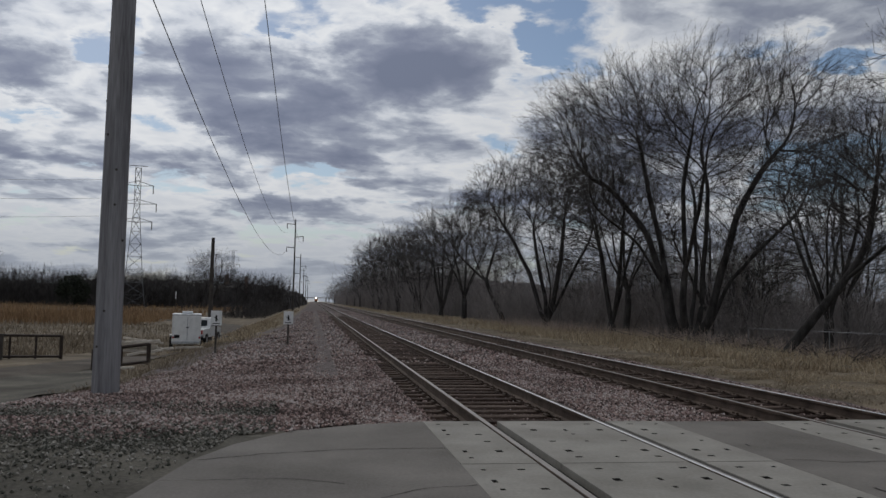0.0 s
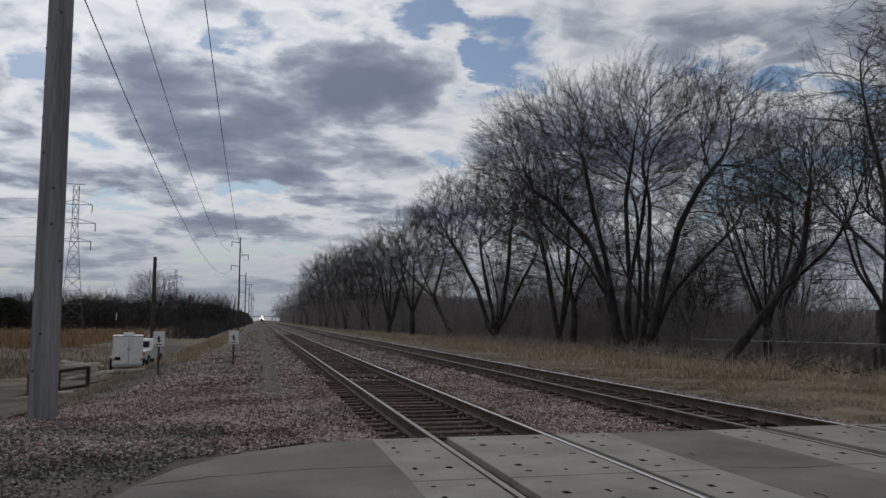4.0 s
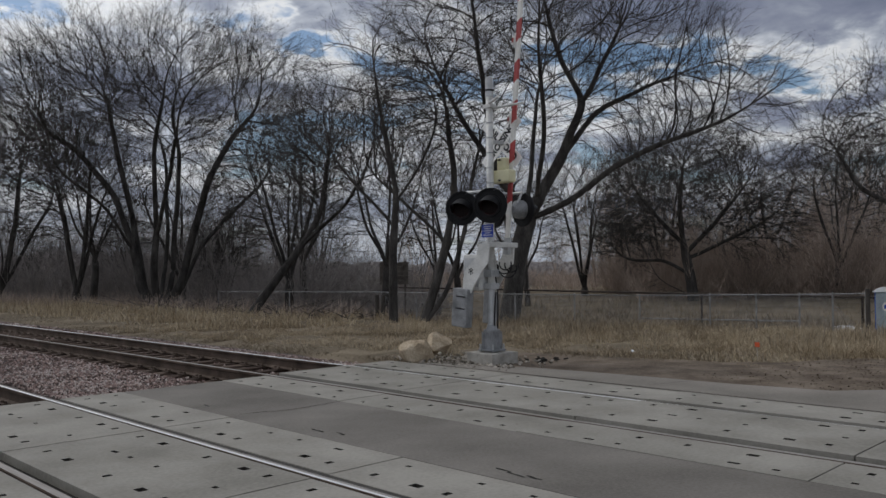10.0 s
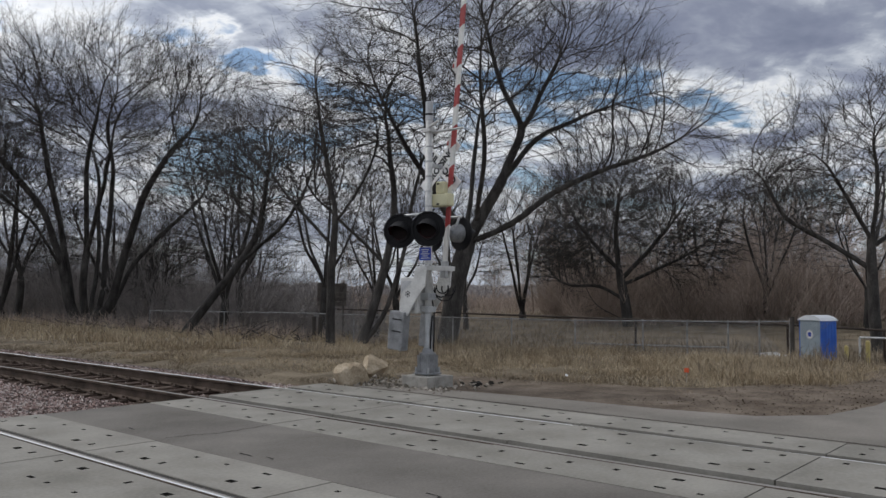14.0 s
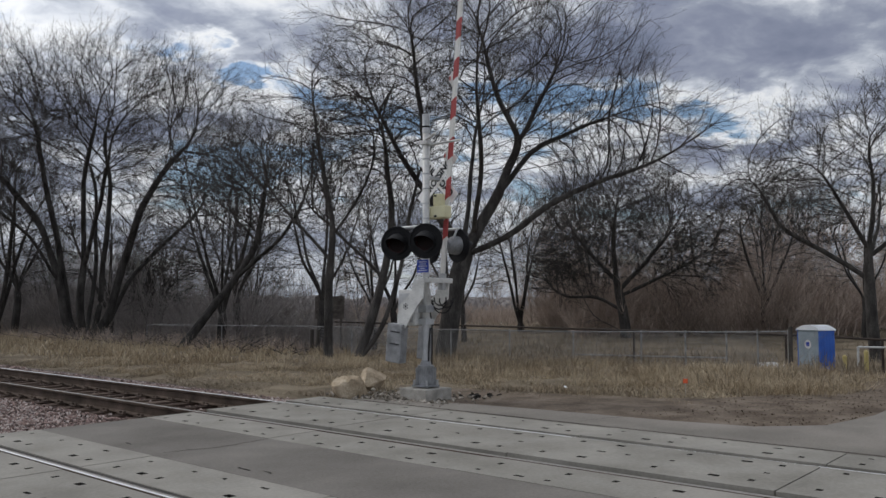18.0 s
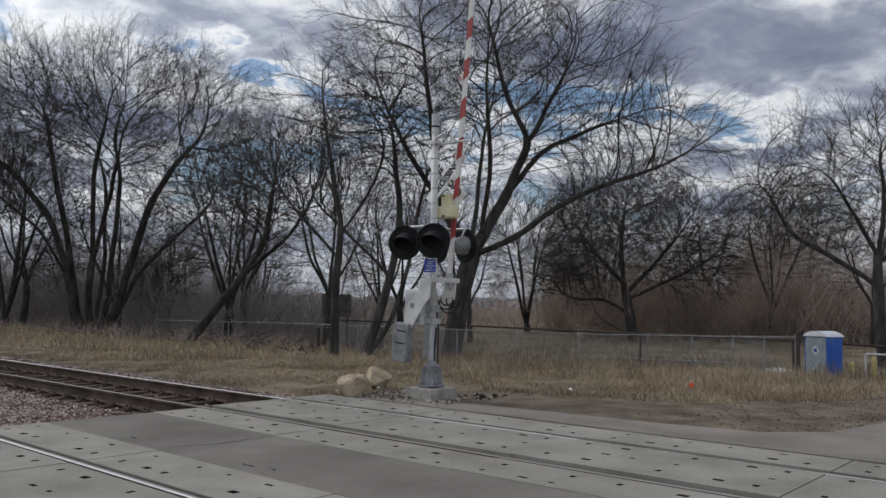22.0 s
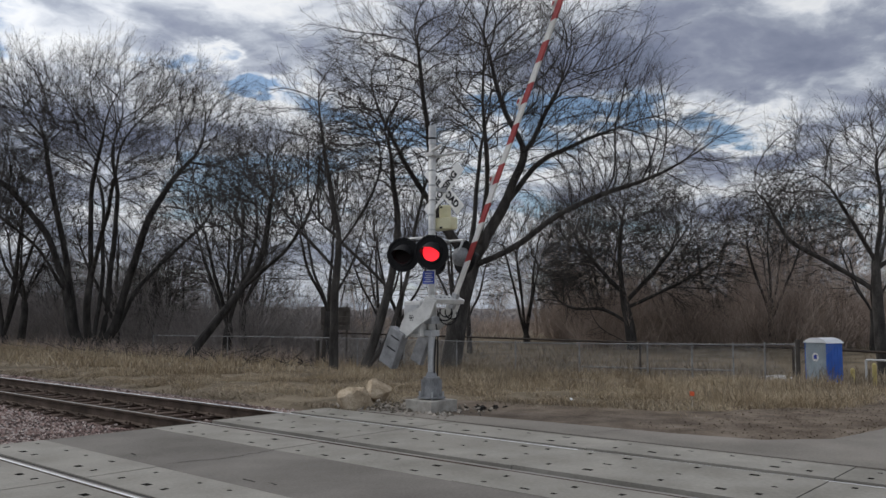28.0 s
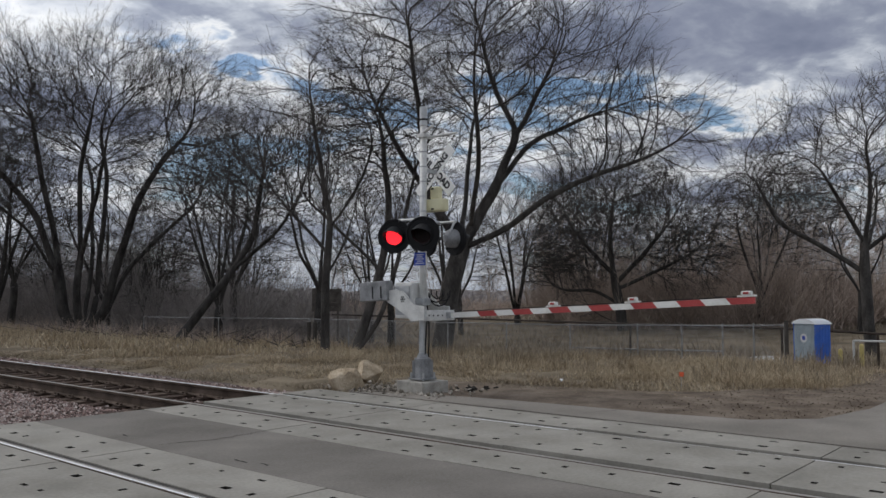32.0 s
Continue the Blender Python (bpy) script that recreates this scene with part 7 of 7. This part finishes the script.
crack(road_w, [(-1.02, 7.75), (-0.4, 8.05), (0.4, 8.25), (1.38, 8.28)], 0.022, ROADZ + 0.003, 1)
crack(road_w, [(0.55, 6.2), (0.9, 6.5), (1.38, 6.6)], 0.016, ROADZ + 0.003, 2)
crack(road_w, [(-1.2, 6.9), (-0.2, 6.95), (0.3, 6.7)], 0.012, ROADZ + 0.003, 3)
crack(road_m, [(4.71, 7.55), (5.3, 7.35), (5.97, 7.42)], 0.02, -0.003, 4)
crack(road_e, [(9.6, 5.4), (10.2, 5.2)], 0.014, -0.004, 6)
for k in range(6):
    ra = random.Random(200 + k)
    y = 3.2 + 6.6 * ra.random()
    x = 4.72 + abs(ra.gauss(0, 0.05))
    crack(road_m, [(x, y), (x + 0.02, y + 0.12 + 0.2 * ra.random())], 0.03, -0.003 + 0.0002 * (k % 5), 30 + k)


# ---- crossing panels, ties, fastenings ----
def panel_mesh(w, ln, cols, rows):
    """A slab w wide (x) and ln long (y) with pockets at the crossings of xs and ys, given from its middle, each with its half size."""
    bm = bmesh.new()
    xs, ys = [c[0] for c in cols], [r[0] for r in rows]
    gx = sorted({-w / 2, w / 2, *[v for x, h in cols for v in (x - h, x + h)]})
    gy = sorted({-ln / 2, ln / 2, *[v for y, h in rows for v in (y - h, y + h)]})
    skip = {(i, j) for i in range(len(xs)) for j in range(len(ys)) if (i * 2 + j * 3 + len(xs)) % 4 == 0}
    grid = [[bm.verts.new((x, y, 0)) for y in gy] for x in gx]
    for i in range(len(gx) - 1):
        for j in range(len(gy) - 1):
            c = [grid[i][j], grid[i + 1][j], grid[i + 1][j + 1], grid[i][j + 1]]
            cx, cy = (gx[i] + gx[i + 1]) / 2, (gy[j] + gy[j + 1]) / 2
            hole = [(m, n) for m, x in enumerate(xs) for n, y in enumerate(ys) if abs(cx - x) < 0.001 and abs(cy - y) < 0.001]
            if hole and hole[0] not in skip:
                # pocket walls and floor take the dark second material, not the concrete
                low = [bm.verts.new((v.co.x + (cx - v.co.x) * 0.25, v.co.y + (cy - v.co.y) * 0.25, -0.06)) for v in c]
                for k in range(4):
                    bm.faces.new((c[k], c[(k + 1) % 4], low[(k + 1) % 4], low[k])).material_index = 1
                bm.faces.new(low).material_index = 1
            else:
                bm.faces.new(c)
    rim = [(-w / 2, -ln / 2), (w / 2, -ln / 2), (w / 2, ln / 2), (-w / 2, ln / 2)]
    top = [bm.verts.new((x, y, 0)) for x, y in rim]
    bot = [bm.verts.new((x, y, -0.2)) for x, y in rim]
    for k in range(4):
        bm.faces.new((top[k], bot[k], bot[(k + 1) % 4], top[(k + 1) % 4]))
    bmesh.ops.remove_doubles(bm, verts=bm.verts, dist=0.0005)
    bmesh.ops.recalc_face_normals(bm, faces=bm.faces)
    me = bpy.data.meshes.new("panel")
    bm.to_mesh(me)
    bm.free()
    me.materials.append(CONCRETE)
    me.materials.append(DARKFILL)
    return me


PL = 2.68
EDGES = [10.13 - PL * k for k in range(7)]
YS = ((-1.05, 0.028), (-0.72, 0.05), (-0.15, 0.026), (0.32, 0.028), (0.62, 0.052), (1.08, 0.026))
for t, x0 in enumerate(TRACK_X):
    surf = thing("crossing_surface", pose(x0 + GAUGE / 2, 0, 0), "pale concrete crossing panels set between and beside the rails", "crossing panels", "crossing surfaces", "structure")
    west, east = -GAUGE / 2, GAUGE / 2
    kinds = ((west - 0.060 - 0.73, west - 0.060, ((-0.21, 0.022), (0.14, 0.036))), (west + 0.165, east - 0.058, ((-0.36, 0.036), (0.03, 0.020), (0.46, 0.036))), (east + 0.108, east + 0.108 + 0.745, ((-0.15, 0.036), (0.20, 0.020))))
    for lo, hi, xs in kinds:
        cx, w = (lo + hi) / 2, hi - lo
        me = panel_mesh(w, PL - 0.012, xs, YS)
        for k in range(6):
            ob = new("panel", me)
            ob.parent = surf
            ob.matrix_basis = pose(cx, EDGES[k] - PL / 2, -0.002 - 0.003 * ((k * 7 + t) % 3) + (0.016 if t and cx > -1 else 0.0), 0, 0, 0)
    # thin dark seams to the west of each head; a deep flangeway or a rubber strip to the east
    # by the east heads the thin seam's black stands for a shadowed gap
    for a, b, top, mat_, lb in ((west - 0.059, west - 0.037, -0.02, DARKFILL, "narrow black seam"), (west + 0.037, west + 0.164, -0.075, DARKFILL, "deep dark flangeway"),
                                (east - 0.057, east - 0.037, -0.03, DARKFILL, "narrow black seam"), (east + 0.037, east + 0.107, -0.012, SEAL, "dark grey rubber strip")):
        part("flangeway_filler", box(a, b, -6, 10.12, -0.19, top), mat_, surf, lb)

rngt = random.Random(77)
tie_bm = box(-1.3, 1.3, -0.115, 0.115, -0.18, 0.0, 0.012)
tie_me = bpy.data.meshes.new("tie")
tie_bm.to_mesh(tie_me)
tie_bm.free()
tie_me.materials.append(TIE)
pl_bm = box(-0.17, 0.17, -0.1, 0.1, 0, 0.016, 0.003)
for a, b in ((-0.11, 0.06), (0.11, -0.06), (-0.11, -0.06), (0.11, 0.06)):
    add_box(pl_bm, a - 0.016, a + 0.016, b - 0.014, b + 0.014, 0.014, 0.045)
plate_me = bpy.data.meshes.new("tie_plate")
pl_bm.to_mesh(plate_me)
pl_bm.free()
plate_me.materials.append(RUST)
for track in tracks:
    for k in range(150):
        y = 10.4 + 0.54 * k
        ob = new("tie", tie_me)
        ob.parent = track
        ob.matrix_basis = pose(rngt.uniform(-0.06, 0.06), y + rngt.uniform(-0.02, 0.02), -0.19 + rngt.uniform(-0.008, 0.004), 0, 0, rngt.uniform(-0.8, 0.8))
        if k < 50:
            for s in (-1, 1):
                pl = new("tie_plate", plate_me)
                pl.parent = track
                pl.matrix_basis = pose(s * GAUGE / 2, y, -0.187)


def motions():
    # the gate stays up until the 26th second, then comes down
    up = 85.0
    angles = [(0.0, up), (25.5, up), (26.2, up), (26.8, 83.0), (27.2, 80.0), (27.5, 76.0), (28.0, 65.0), (28.5, 55.0), (29.0, 45.0), (29.5, 36.5), (30.0, 28.5), (30.5, 21.0), (31.0, 14.5), (31.5, 8.5), (32.0, 3.0)]
    walk(gate_arm, [(t, pose(*PIVOT, -a, 0, 0)) for t, a in angles])
    # the red lamps take turns: (lens, [(lit from, lit until), ...])
    left = [(23.5, 24.13), (24.75, 25.36), (25.93, 26.5), (27.12, 27.74), (28.36, 28.92), (29.5, 30.1), (30.7, 31.3), (31.83, 40)]
    right = [(23.25, 23.5), (24.13, 24.75), (25.36, 25.93), (26.5, 27.12), (27.74, 28.36), (28.92, 29.5), (30.1, 30.7), (31.3, 31.83)]
    step = 1 / 30
    for lens, times in zip(flash_lenses, (left, right)):
        rows, turn = [(0.0, 0.0)], 0.0
        for on, off in times:
            for t in (on, off):
                if t > 32:
                    continue
                f = round(t * 30) / 30
                rows += [(f - step, turn), (f, turn + 60), (f + step, turn + 120), (f + 2 * step, turn + 180)]
                turn += 180
        rows.append((32.0, turn))
        clean = []
        for t, a in rows:
            if not clean or t > clean[-1][0] + 0.01:
                clean.append((t, a))
        walk(lens, [(t, pose(-0.03, 0, 0, 0, 0, a)) for t, a in clean])
    walk(train, [(0.0, pose(TRACK_X[0] + GAUGE / 2, 800, 0)), (16.0, pose(TRACK_X[0] + GAUGE / 2, 620, 0)), (32.0, pose(TRACK_X[0] + GAUGE / 2, 440, 0))])


motions()
